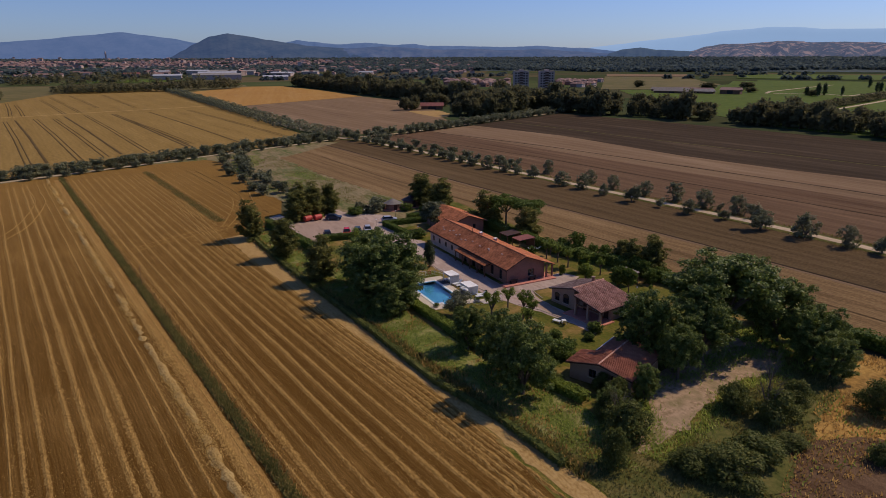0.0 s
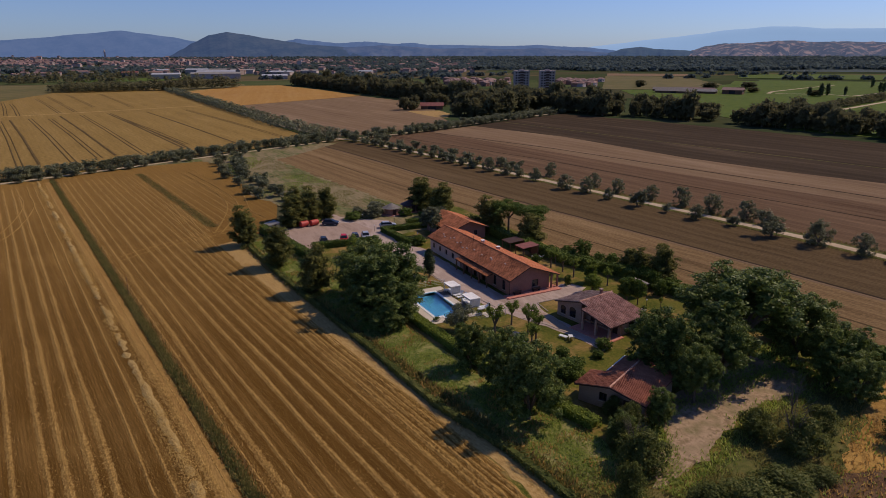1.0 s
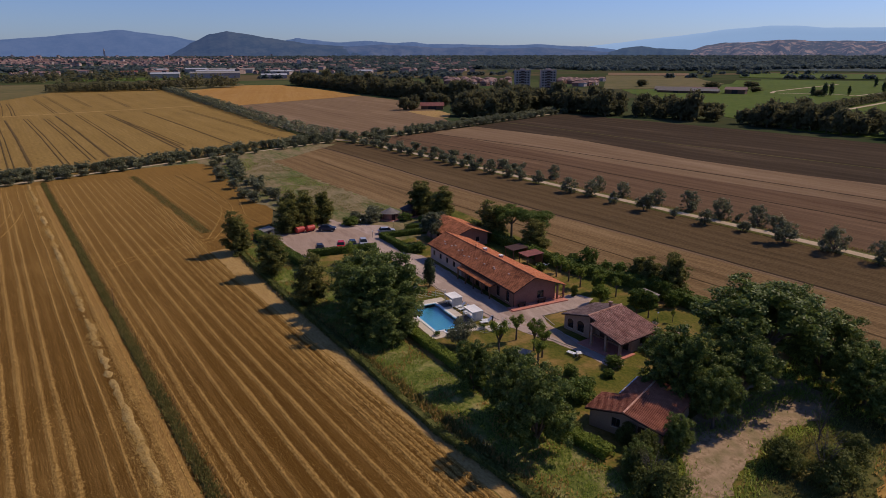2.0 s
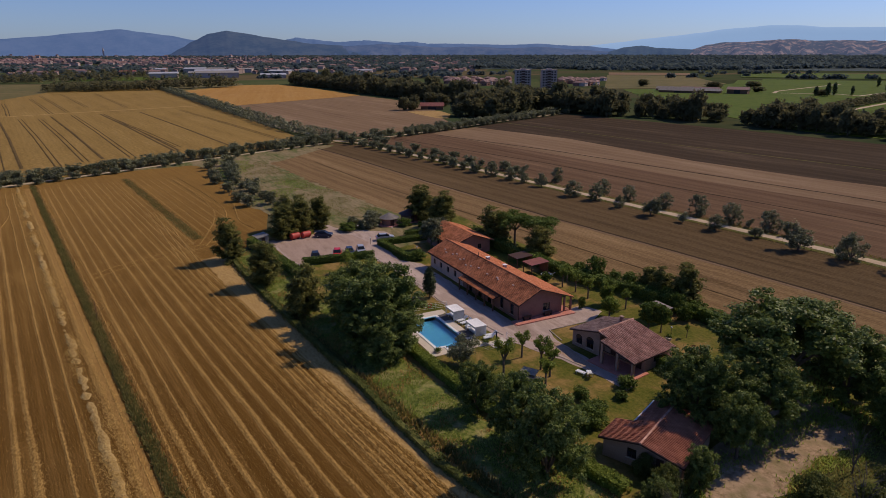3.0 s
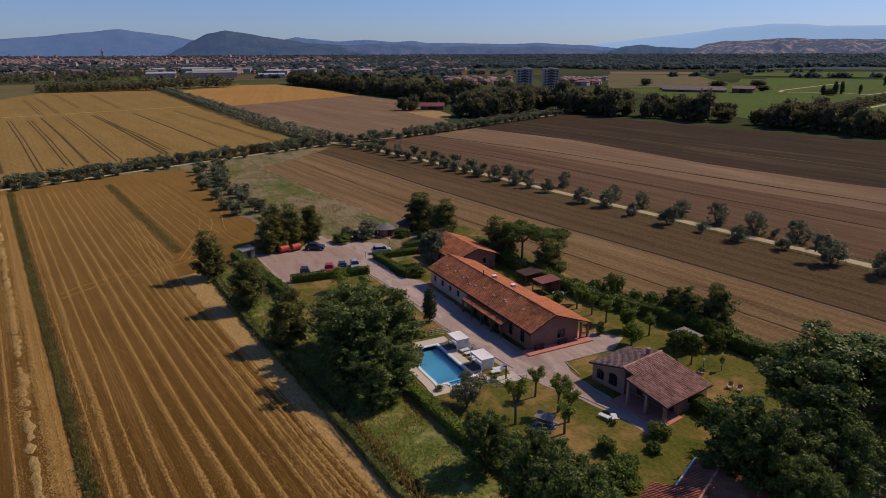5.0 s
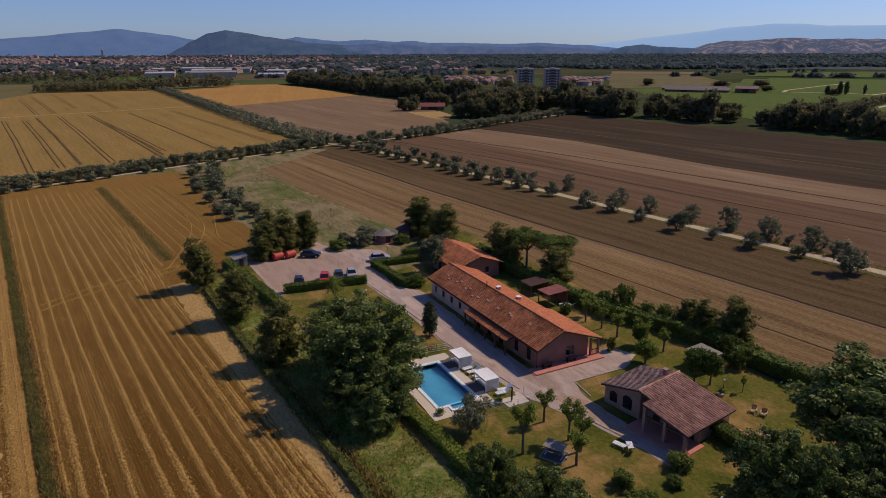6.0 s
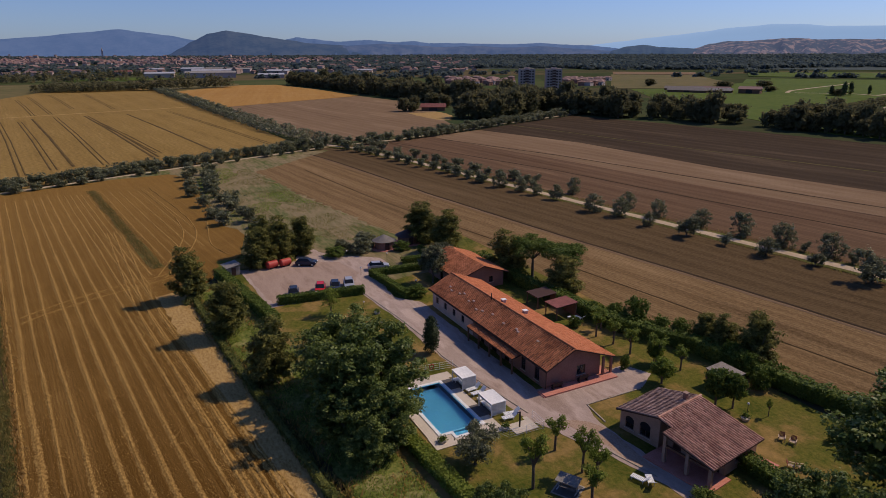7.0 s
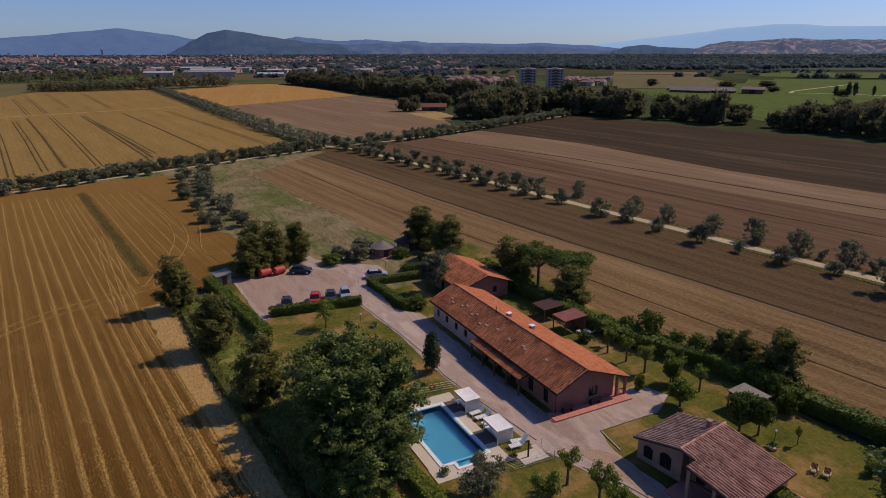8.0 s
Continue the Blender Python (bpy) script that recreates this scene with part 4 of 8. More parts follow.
CYP = make_tree("cypress_tree", "small dark slim cypress on the lawn by the drive", "tree", 31, 5.5, 1.15, 7000, 0.12, M["pine"], "spire", bare=0.06, trunk=0.1, forks=3, gap=0.05)
CYP.matrix_world = placed(-109.1, 53.0)
OLIVES = [make_tree("olive_tree", "rounded grey-green olive tree beside the track", "tree", s, 4.9, 2.8, 3400, 0.2, M["olive"], "low" if s < 44 else "vase", bare=0.08, trunk=0.2, forks=5, slim=0.45, gap=0.24, group="olive trees along the tracks", twigs=6) for s in (41, 42, 43, 44)]
FAR_OLIVES = [make_tree("olive_tree", "rounded grey-green olive tree beside a far track", "tree", s, 3.9, 2.6, 1100, 0.34, M["olive"], "vase", bare=0.05, trunk=0.2, forks=3, slim=0.5, gap=0.16, group="olive trees along the far tracks", twigs=5) for s in (45, 46, 47)]


def spots_along(line, step, side, jitter, rng, miss=0.0, lo=0.75, hi=1.1):
    out, left = [], step * rng.random()
    for (ax, ay), (bx, by) in zip(line, line[1:]):
        length = math.hypot(bx - ax, by - ay)
        dx, dy = (bx - ax) / length, (by - ay) / length
        while left < length:
            if rng.random() >= miss:
                o = side + rng.uniform(-jitter, jitter)
                s = rng.uniform(lo, hi)
                out.append((ax + dx * left - dy * o, ay + dy * left + dx * o, s, s * rng.uniform(0.85, 1.1)))
            left += step * rng.uniform(0.85, 1.15)
        left -= length
    return out


# the trees beside the near stretch of the track: x, y, then factors of width and height
olive_spots = [(-203.7, 123.4, 0.9, 0.95), (-195.2, 125.2, 0.8, 0.9), (-188.8, 126.6, 0.75, 0.8), (-180.4, 127.6, 0.8, 0.85), (-198.7, 132.7, 0.7, 0.8), (-184.5, 136.6, 0.85, 1.0), (-164.4, 127.6, 0.95, 0.95), (-157.4, 130.0, 0.95, 1.0),
               (-162.8, 137.6, 0.8, 0.95), (-152.0, 137.4, 0.85, 0.95), (-146.5, 129.4, 0.6, 0.7), (-135.9, 130.4, 0.95, 1.0), (-139.7, 139.4, 0.9, 0.95), (-126.6, 132.1, 0.5, 0.55), (-130.4, 141.4, 1.05, 1.1), (-117.9, 133.4, 0.85, 0.8),
               (-120.4, 141.6, 1.05, 1.1), (-109.0, 136.0, 0.6, 0.55), (-111.0, 143.6, 1.0, 1.05), (-98.2, 136.0, 1.2, 1.2), (-88.4, 138.4, 1.1, 1.15), (-79.3, 139.2, 0.9, 1.0), (-72.7, 140.5, 0.8, 0.9), (-106.3, 143.4, 0.45, 0.5),
               (-94.0, 145.6, 0.5, 0.45), (-115.7, 142.6, 0.4, 0.45)]
plant(OLIVES, olive_spots, RT)
olive_spots = spots_along([(-72, 139.2), (40, 148.5), (120, 155)], 12.0, 0, 1.0, RT, 0.2, 0.75, 1.2) + spots_along([(-306, 108.6), (-284, 112.4), (-263, 115.6), (-233, 119.6), (-208, 122.4)], 7.6, 0, 0.6, RT, 0.04, 0.8, 1.15) + spots_along([(-304, 121.5), (-284, 122.8), (-262, 126), (-238, 130), (-202, 134)], 6.6, 0, 0.8, RT, 0.12, 0.6, 1.05)
olive_spots += spots_along(LEFT_ROAD, 4.5, 3.6, 0.7, RT, 0.03, 0.85, 1.25) + spots_along(LEFT_ROAD, 6.5, 7.4, 0.8, RT, 0.1, 0.8, 1.15) + spots_along(LEFT_ROAD[2:], 6.5, -3.4, 0.8, RT, 0.25, 0.6, 1.0)
olive_spots += spots_along(UP_ROAD, 6.0, 4.2, 0.5, RT, 0.05, 0.9, 1.2) + spots_along(UP_ROAD, 6.0, -4.2, 0.5, RT, 0.1, 0.9, 1.2)
far_olive_spots = [(x, y, 4.4 * z, 2.5 * w) for x, y, w, z in spots_along(WEST_ROAD, 6.5, 4.0, 0.6, RT, 0.05, 0.9, 1.25) + spots_along(WEST_ROAD, 6.5, -4.0, 0.6, RT, 0.05, 0.9, 1.25)]
olive_spots += spots_along([(-272, 46.5), (-232, 43), (-188, 46)], 6.8, 0, 1.2, RT, 0.05, 0.75, 1.15) + spots_along([(-268, 40), (-232, 36.5), (-194, 39.5)], 7.0, 0, 1.0, RT, 0.08, 0.75, 1.1)
plant(FAR_OLIVES, olive_spots, RT)


# ---- buildings ----
def tile_roof(corners, pitch, length, material, lift=0.05):
    """Rows of curved clay tiles over a four-sided slope: eave start, eave end, ridge end, ridge start. Each tile laps the one below."""
    a, b, c, d = (Vector(p) for p in corners)
    cols = max(2, round((b - a).length / pitch))
    rows = max(2, round(((d - a).length + (c - b).length) / 2 / length))
    up = ((b - a).cross(d - a)).normalized()
    rng = random.Random(cols * 31 + rows)
    out = []
    for i in range(cols):
        for k in range(rows):
            s0, s1, v0, v1 = i / cols, (i + 1) / cols, k / rows, min(1.0, (k + 1.12) / rows)

            def at(s, v):
                return (a.lerp(b, s)).lerp(d.lerp(c, s), v)

            n0, n1 = up * (lift + 0.066 + rng.uniform(0, 0.012)), up * (lift + 0.056)
            e0, e1 = up * 0.012, up * 0.006
            sm, j = (s0 + s1) / 2, rng.uniform(-0.12, 0.12) / cols
            w = 0.35 / cols
            p = [at(sm - w + j, v0) + e0, at(sm - w * 0.45 + j, v0) + n0, at(sm + w * 0.45 + j, v0) + n0, at(sm + w + j, v0) + e0]
            q = [at(sm - w + j, v1) + e1, at(sm - w * 0.45 + j, v1) + n1, at(sm + w * 0.45 + j, v1) + n1, at(sm + w + j, v1) + e1]
            base = len(out)
            out.append((p, q))
    verts, faces = [], []
    for p, q in out:
        z = len(verts)
        verts += [*p, *q]
        faces += [(z, z + 1, z + 5, z + 4), (z + 1, z + 2, z + 6, z + 5), (z + 2, z + 3, z + 7, z + 6), (z, z + 3, z + 2, z + 1)]
    return mesh_of("tiles", verts, faces, material)


def slab(corners, thick):
    """A sloping slab under the four corners."""
    bm = bmesh.new()
    hi = [bm.verts.new(p) for p in corners]
    lo = [bm.verts.new(Vector(p) - Vector((0, 0, thick))) for p in corners]
    bm.faces.new(hi)
    bm.faces.new(lo[::-1])
    for i in range(4):
        bm.faces.new((lo[i], lo[(i + 1) % 4], hi[(i + 1) % 4], hi[i]))
    return bm


def roof_slope(house, corners, tile, pitch=0.33, length=0.46, under=None):
    r = part("roof", slab(corners, 0.14), under or M["shutter"], house)
    t = part("tiles", tile_roof(corners, pitch, length, tile), None, r, "overlapping curved clay tiles")
    tagged(t, kind="stuff")
    return r


def window(house, x, y, z, w, h, face, shutters=False):
    """A recessed window: frame, pane and sill. face: the turn of its outer side, 0 for one that looks to -y."""
    m = pose(x, y, z, 0, 0, face)
    f = part("window_frame", moved(boxes((-w / 2, w / 2, 0.12, 0.18, 0, 0.06), (-w / 2, w / 2, 0.12, 0.18, h - 0.06, h), (-w / 2, -w / 2 + 0.06, 0.12, 0.18, 0.06, h - 0.06), (w / 2 - 0.06, w / 2, 0.12, 0.18, 0.06, h - 0.06),
                                        (-0.03, 0.03, 0.12, 0.18, 0.06, h - 0.06)), m), M["shutter"], house)
    part("pane", moved(boxes((-w / 2 + 0.05, w / 2 - 0.05, 0.14, 0.16, 0.05, h - 0.05)), m), M["glass"], f)
    part("sill", moved(boxes((-w / 2 - 0.08, w / 2 + 0.08, -0.06, 0.14, -0.07, -0.004)), m), M["stone"], f)


def walls(house, x0, x1, y0, y1, h, thick, mats, holes):
    """Four walls of a block; holes by side: s, e, n, w, each measured along the wall from its start."""
    s, e, n, w = (holes.get(k, []) for k in "senw")
    part("wall", moved(wall_with_holes(x1 - x0, h, thick, s), pose(x0, y0, 0)), mats[0], house)
    part("wall", moved(wall_with_holes(y1 - y0 - 2 * thick, h, thick, e), pose(x1, y0 + thick, 0, 0, 0, 90)), mats[1], house)
    part("wall", moved(wall_with_holes(x1 - x0, h, thick, n), pose(x1, y1, 0, 0, 0, 180)), mats[2], house)
    part("wall", moved(wall_with_holes(y1 - y0 - 2 * thick, h, thick, w), pose(x0, y1 - thick, 0, 0, 0, 270)), mats[3], house)


def gable(points, x, thick):
    """A wall above the eaves: an outline in y and z, thick along x."""
    bm = bmesh.new()
    a, b = [bm.verts.new((x, y, z)) for y, z in points], [bm.verts.new((x - thick, y, z)) for y, z in points]
    bm.faces.new(a)
    bm.faces.new(b[::-1])
    k = len(points)
    for i in range(k):
        bm.faces.new((a[i], b[i], b[(i + 1) % k], a[(i + 1) % k]))
    return bm


def farmhouse():
    h = thing("farmhouse", "long single-storey farmhouse with a red clay tile roof and porch", "house")
    X0, X1, Y0, Y1 = -124.7, -93.4, 60.95, 69.3
    XM = -111.5
    # cream wing to the west, terracotta wing to the east
    wins = [(1.2, 2.1, 0.95, 2.05), (4.0, 4.9, 0.95, 2.05), (6.9, 7.8, 0.95, 2.05), (9.7, 10.6, 0.95, 2.05)]
    walls(h, X0, XM, Y0, Y1, 2.95, 0.3, [M["plaster"]] * 4, {"s": wins, "e": [], "n": [], "w": []})
    for a, b, c, d in wins:
        window(h, X0 + (a + b) / 2, Y0, c, b - a, d - c, 0)
    east = [(2.2, 3.3, 0.0, 2.2), (5.4, 6.6, 0.0, 2.2), (8.6, 9.8, 0.0, 2.2), (12.6, 13.6, 0.5, 2.3), (15.6, 16.6, 0.5, 2.3)]
    side = [(4.4, 5.7, 0.9, 2.2)]
    walls(h, XM + 0.004, X1, Y0, Y1, 2.95, 0.3, [M["render_red"]] * 4, {"s": east, "e": side, "n": [], "w": []})
    for a, b, c, d in east:
        window(h, XM + (a + b) / 2, Y0, c + 0.004, b - a, d - c, 0)
    window(h, X1, Y0 + 0.3 + 5.05, 0.9, 1.3, 1.3, 90)
    ridge_y, ridge_z, se, ne = 64.6, 5.0, 2.98, 2.62
    for x in (X1, XM, X0 + 0.3):
        part("gable_wall", gable([(Y0, 2.954), (Y1, 2.954), (Y1, 3.1), (ridge_y, ridge_z - 0.16), (Y0, 2.97)], x, 0.3), M["render_red"] if x > -120 else M["plaster"], h)
    xa, xm, xb = -125.1, -112.0, -92.6
    ye, yn = 60.45, 71.1
    roof_slope(h, [(xa, ye, se), (xb, ye, se), (xb, ridge_y, ridge_z), (xa, ridge_y, ridge_z)], M["tile_old"])
    roof_slope(h, [(xb, yn, ne), (-104.0, yn, ne), (-104.0, ridge_y, ridge_z), (xb, ridge_y, ridge_z)], M["tile_new"])
    roof_slope(h, [(-104.0, 70.2, 2.85), (xa, 70.2, 2.85), (xa, ridge_y, ridge_z), (-104.0, ridge_y, ridge_z)], M["tile_new"])
    cap = bmesh.new()
    rng = random.Random(5)
    x = xa
    while x < xb - 0.2:
        tube(cap, (x, ridge_y, ridge_z + 0.06 + rng.uniform(0, 0.02)), (min(x + 0.46, xb), ridge_y, ridge_z + 0.07), 0.13, 0.11, 8)
        x += 0.42
    part("ridge_tiles", cap, M["tile_new"], h)
    part("gutter", boxes((xa, xb, ye - 0.12, ye - 0.01, se - 0.2, se - 0.1)), M["shutter"], h)
    # paved plinth and corner veranda
    part("plinth", boxes((X1 + 0.004, -91.8, 59.8, 71.0, -0.2, 0.22), (-93.4, -91.8, 59.6, 59.79, -0.2, 0.12), bevel=0.02), M["brick"], h)
    for y in (69.6, 70.9):
        part("veranda_post", boxes((-93.25, -92.98, y - 0.13, y + 0.13, 0.2, 2.68)), M["render_red"], h)
    part("veranda_rail", boxes((-93.14, -93.08, 69.7, 70.8, 0.95, 1.02), *[(-93.13, -93.09, 69.8 + 0.18 * i, 69.83 + 0.18 * i, 0.22, 0.95) for i in range(6)]), M["dark"], h)
    part("veranda_floor", boxes((-104.0, -93.3, 69.3, 71.0, -0.2, 0.2)), M["brick"], h)
    # lean-to porch along the front
    roof_slope(h, [(-110.4, 59.3, 2.25), (-98.6, 59.3, 2.25), (-98.6, 60.95, 2.62), (-110.4, 60.95, 2.62)], M["tile_old"], 0.28, 0.4)
    for x in (-110.2, -107.3, -104.4, -101.5, -98.8):
        part("porch_post", boxes((x - 0.1, x + 0.1, 59.4, 59.6, -0.1, 2.18)), M["timber"], h)
    part("corner_pipe", tube(bmesh.new(), (-93.3, 60.85, 0.1), (-93.3, 60.85, 2.85), 0.05, 0.05), M["shutter"], h)
    # vents and chimneys
    for i, (x, y) in enumerate([(-121.5, 62.6), (-120.4, 62.2), (-118.2, 62.5), (-117.4, 62.9), (-115.0, 62.3), (-114.2, 62.7), (-112.1, 61.9), (-110.8, 62.2), (-108.6, 62.6), (-105.4, 62.4), (-102.6, 62.7), (-102.0, 62.5), (-98.0, 62.9)]):
        z = se + (y - ye) / (ridge_y - ye) * (ridge_z - se)
        part("roof_vent", moved(boxes((-0.26, 0.26, -0.12, 0.12, 0.0, 0.2), bevel=0.03), pose(x, y, z, 26)), M["plaster"], h, "small pale tile vent")
    for x, y in ((-110.6, 65.6), (-106.2, 66.4)):
        z = ridge_z - (y - ridge_y) * 0.36
        c = part("chimney", boxes((x - 0.28, x + 0.28, y - 0.28, y + 0.28, z - 0.3, z + 0.45), bevel=0.02), M["plaster"], h)
        part("cap", boxes((x - 0.36, x + 0.36, y - 0.36, y + 0.36, z + 0.51, z + 0.58), *[(x + sx * 0.24 - 0.04, x + sx * 0.24 + 0.04, y + sy * 0.24 - 0.04, y + sy * 0.24 + 0.04, z + 0.45, z + 0.51) for sx in (-1, 1) for sy in (-1, 1)]), M["canvas"], c)
    part("flue", tube(bmesh.new(), (-111.9, 64.3, 4.7), (-111.9, 64.3, 5.9), 0.07, 0.07), M["dark"], h)
    return h


farmhouse()


def back_house():
    h = thing("annex_house", "small annex with an orange tile roof behind the farmhouse", "house")
    X0, X1, Y0, Y1 = -140.5, -128.0, 67.8, 76.6
    walls(h, X0, X1, Y0, Y1, 2.7, 0.3, [M["render_red"]] * 4, {"s": [(1.5, 2.5, 0.9, 2.1), (5.0, 6.0, 0.0, 2.1)], "e": [(5.6, 6.4, 0.9, 2.0)], "n": [], "w": []})
    window(h, X0 + 2.0, Y0, 0.9, 1.0, 1.2, 0)
    window(h, X0 + 5.5, Y0, 0.0, 1.0, 2.1, 0)
    window(h, X1, Y0 + 6.3, 0.9, 0.8, 1.1, 90)
    for x in (X1, X0 + 0.3):
        part("gable_wall", gable([(Y0, 2.704), (Y1, 2.704), (Y1, 2.8), (72.2, 4.25), (Y0, 2.72)], x, 0.3), M["render_red"], h)
    roof_slope(h, [(-141, 67.2, 2.6), (-127.2, 67.2, 2.6), (-127.2, 72.2, 4.4), (-141, 72.2, 4.4)], M["tile_old"])
    roof_slope(h, [(-127.2, 77.2, 2.6), (-141, 77.2, 2.6), (-141, 72.2, 4.4), (-127.2, 72.2, 4.4)], M["tile_new"])


back_house()


def cabin():
    h = thing("guest_cabin", "low guest cottage with faded clay tile roof and covered porch", "house", pose(-78.0, 63.7, 0, 0, 0, 9))
    rear = [(0.7, 1.8, 0.5, 1.75), (2.6, 3.9, 0.5, 1.95)]
    part("wall", moved(wall_with_holes(4.7, 2.3, 0.3, rear), pose(-4.9, 0.4, 0)), M["plaster_tan"], h)
    part("gable_wall", moved(gable([(-4.9, 2.304), (0.0, 2.304), (0.0, 3.5), (-4.9, 2.31)], 0, 0.3), pose(0, 0.4, 0, 0, 0, 90) @ Matrix.Diagonal((-1, -1, 1, 1))), M["plaster_tan"], h)
    for a, b, c, d in rear:
        window(h, -4.9 + (a + b) / 2, 0.4, c, b - a, d - c, 0)
        r = (b - a) / 2
        part("arch", moved(tube(bmesh.new(), (0, 0.0, 0), (0, 0.1, 0), r, r, 20), pose(-4.9 + (a + b) / 2, 0.388, d - 0.2) @ Matrix.Diagonal((1, 1, 0.75, 1))), M["glass_dark"], h, "dark rounded window head")
    part("wall", boxes((-4.9, -4.6, 0.704, 7.2, 0, 2.3)), M["plaster_tan"], h)
    part("wall", boxes((-4.9, -0.004, 7.2, 7.5, 0, 2.3)), M["plaster_tan"], h)
    part("wall", boxes((-0.2, 0.1, 0.4, 7.5, 0, 3.5)), M["plaster_tan"], h)
    front = [(0.9, 1.9, 0.0, 2.1), (3.0, 4.2, 0.8, 2.0), (5.2, 6.2, 0.0, 2.1)]
    part("wall", moved(wall_with_holes(6.7, 2.28, 0.3, front), pose(0.104, 1.6, 0)), M["plaster_tan"], h)
    window(h, 3.7, 1.6, 0.8, 1.2, 1.2, 0)
    for x in (1.5, 5.8):
        part("door", boxes((x - 0.48, x + 0.48, 1.72, 1.8, 0.0, 2.08)), M["shutter"], h)
    part("wall", moved(wall_with_holes(5.2, 2.2, 0.3, [(1.6, 2.8, 0.8, 2.0)]), pose(6.8, 1.9, 0, 0, 0, 90)), M["plaster_tan"], h)
    window(h, 6.8, 4.1, 0.8, 1.2, 1.2, 90)
    part("wall", boxes((0.1, 6.8, 7.104, 7.4, 0, 2.26)), M["plaster_tan"], h)
    top, eave, west = 3.75, 2.25, 2.35
    at = lambda x: top - (top - eave) * x / 7.4
    roof_slope(h, [(7.4, -1.5, eave), (7.4, 7.5, eave), (1.65, 7.5, at(1.65)), (1.65, -1.5, at(1.65))], M["tile_pink"], 0.35, 0.45)
    roof_slope(h, [(1.65, 0.0, at(1.65)), (1.65, 7.5, at(1.65)), (0.0, 7.5, top), (0.0, 0.0, top)], M["tile_pink"], 0.35, 0.45)
    roof_slope(h, [(-5.25, 7.6, west), (-5.25, 0.0, west), (-0.02, 0.0, top - 0.02), (-0.02, 7.6, top - 0.02)], M["tile_grey"], 0.35, 0.45)
    cap = bmesh.new()
    for i in range(18):
        tube(cap, (0, 0.42 * i, top + 0.07), (0, 0.42 * i + 0.46, top + 0.08), 0.14, 0.12, 8)
    part("ridge_tiles", cap, M["tile_pink"], h)
    for x in (1.9, 4.5, 7.0):
        part("porch_post", boxes((x - 0.17, x + 0.17, -1.35, -1.0, -0.1, at(x) - 0.2)), M["plaster_tan"], h)
    part("porch_beam", boxes((1.7, 7.3, -1.3, -1.08, eave - 0.35, eave - 0.17)), M["timber"], h)
    part("porch_floor", boxes((0.1, 7.6, -2.2, 1.6, -0.2, 0.14)), M["brick"], h)
    part("terrace", boxes((7.2, 9.2, 5.2, 7.6, -0.2, 0.12)), M["brick"], h)
    c = part("chimney", boxes((-0.9, -0.5, 5.6, 6.0, 3.2, 4.36), bevel=0.02), M["render_red"], h)
    part("cap", boxes((-0.98, -0.42, 5.52, 6.08, 4.35, 4.43)), M["tile_grey"], c)


cabin()


def barn():
    h = thing("brick_outbuilding", "low pink outbuilding with a red tile roof near the trees", "house", pose(-59.7, 49.1, 0, 0, 0, 24))
    W, R, top, eave = 8.2, 4.1, 3.25, 2.3
    part("wall", moved(wall_with_holes(W, 2.25, 0.3, [(2.6, 3.6, 0.9, 2.0), (5.6, 6.4, 0.0, 2.0)]), pose(0, 0, 0)), M["plaster_tan"], h)
    window(h, 3.1, 0, 0.9, 1.0, 1.1, 0)
    part("door", boxes((5.62, 6.38, 0.12, 0.18, 0.0, 1.98)), M["shutter"], h)
    part("gable_wall", moved(gable([(0, 2.254), (W, 2.254), (R, 3.1)], 0, 0.3), pose(0, 0, 0, 0, 0, 90) @ Matrix.Diagonal((-1, -1, 1, 1))), M["plaster_tan"], h)
    part("wall", boxes((0, 0.3, 0.304, 3.6, 0, 2.25)), M["plaster_tan"], h)
    part("wall", boxes((0, 1.9, 3.6, 3.9, 0, 2.25)), M["plaster_tan"], h)
    part("wall", boxes((1.9, 2.2, 3.6, 9.0, 0, 2.6)), M["plaster_tan"], h)
    part("wall", boxes((2.2, W, 8.7, 9.0, 0, 2.25)), M["plaster_tan"], h)
    part("wall", boxes((W - 0.3, W, 0.304, 8.7, 0, 2.25)), M["plaster_tan"], h)
    at = lambda x: eave + (top - eave) * (x + 0.4) / (R + 0.4)
    roof_slope(h, [(-0.4, 3.9, eave), (-0.4, -0.6, eave), (1.7, -0.6, at(1.7)), (1.7, 3.9, at(1.7))], M["tile_brown"], 0.25, 0.4)
    roof_slope(h, [(1.7, 9.3, at(1.7)), (1.7, -0.6, at(1.7)), (R, -0.6, top), (R, 9.3, top)], M["tile_brown"], 0.25, 0.4)
    # darker brown tiles on this slope stand in for missing tree shade
    roof_slope(h, [(W + 0.4, -0.6, eave), (W + 0.4, 9.3, eave), (R, 9.3, top), (R, -0.6, top)], M["tile_brown"], 0.25, 0.4)
    cap = bmesh.new()
    for i in range(23):
        tube(cap, (R, -0.6 + 0.42 * i, top + 0.06), (R, -0.16 + 0.42 * i, top + 0.07), 0.13, 0.11, 8)
    part("ridge_tiles", cap, M["tile_pink"], h)
    part("verge_trim", slab([(1.6, 4.0, at(1.6) + 0.12), (1.78, 4.0, at(1.78) + 0.12), (1.78, 9.3, at(1.78) + 0.12), (1.6, 9.3, at(1.6) + 0.12)], 0.16), M["coping"], h)


barn()
# ---- pool ----
x0, x1, y0, y1 = POOL
basin = thing("swimming_pool", "rectangular blue swimming pool with pale coping", "pool")
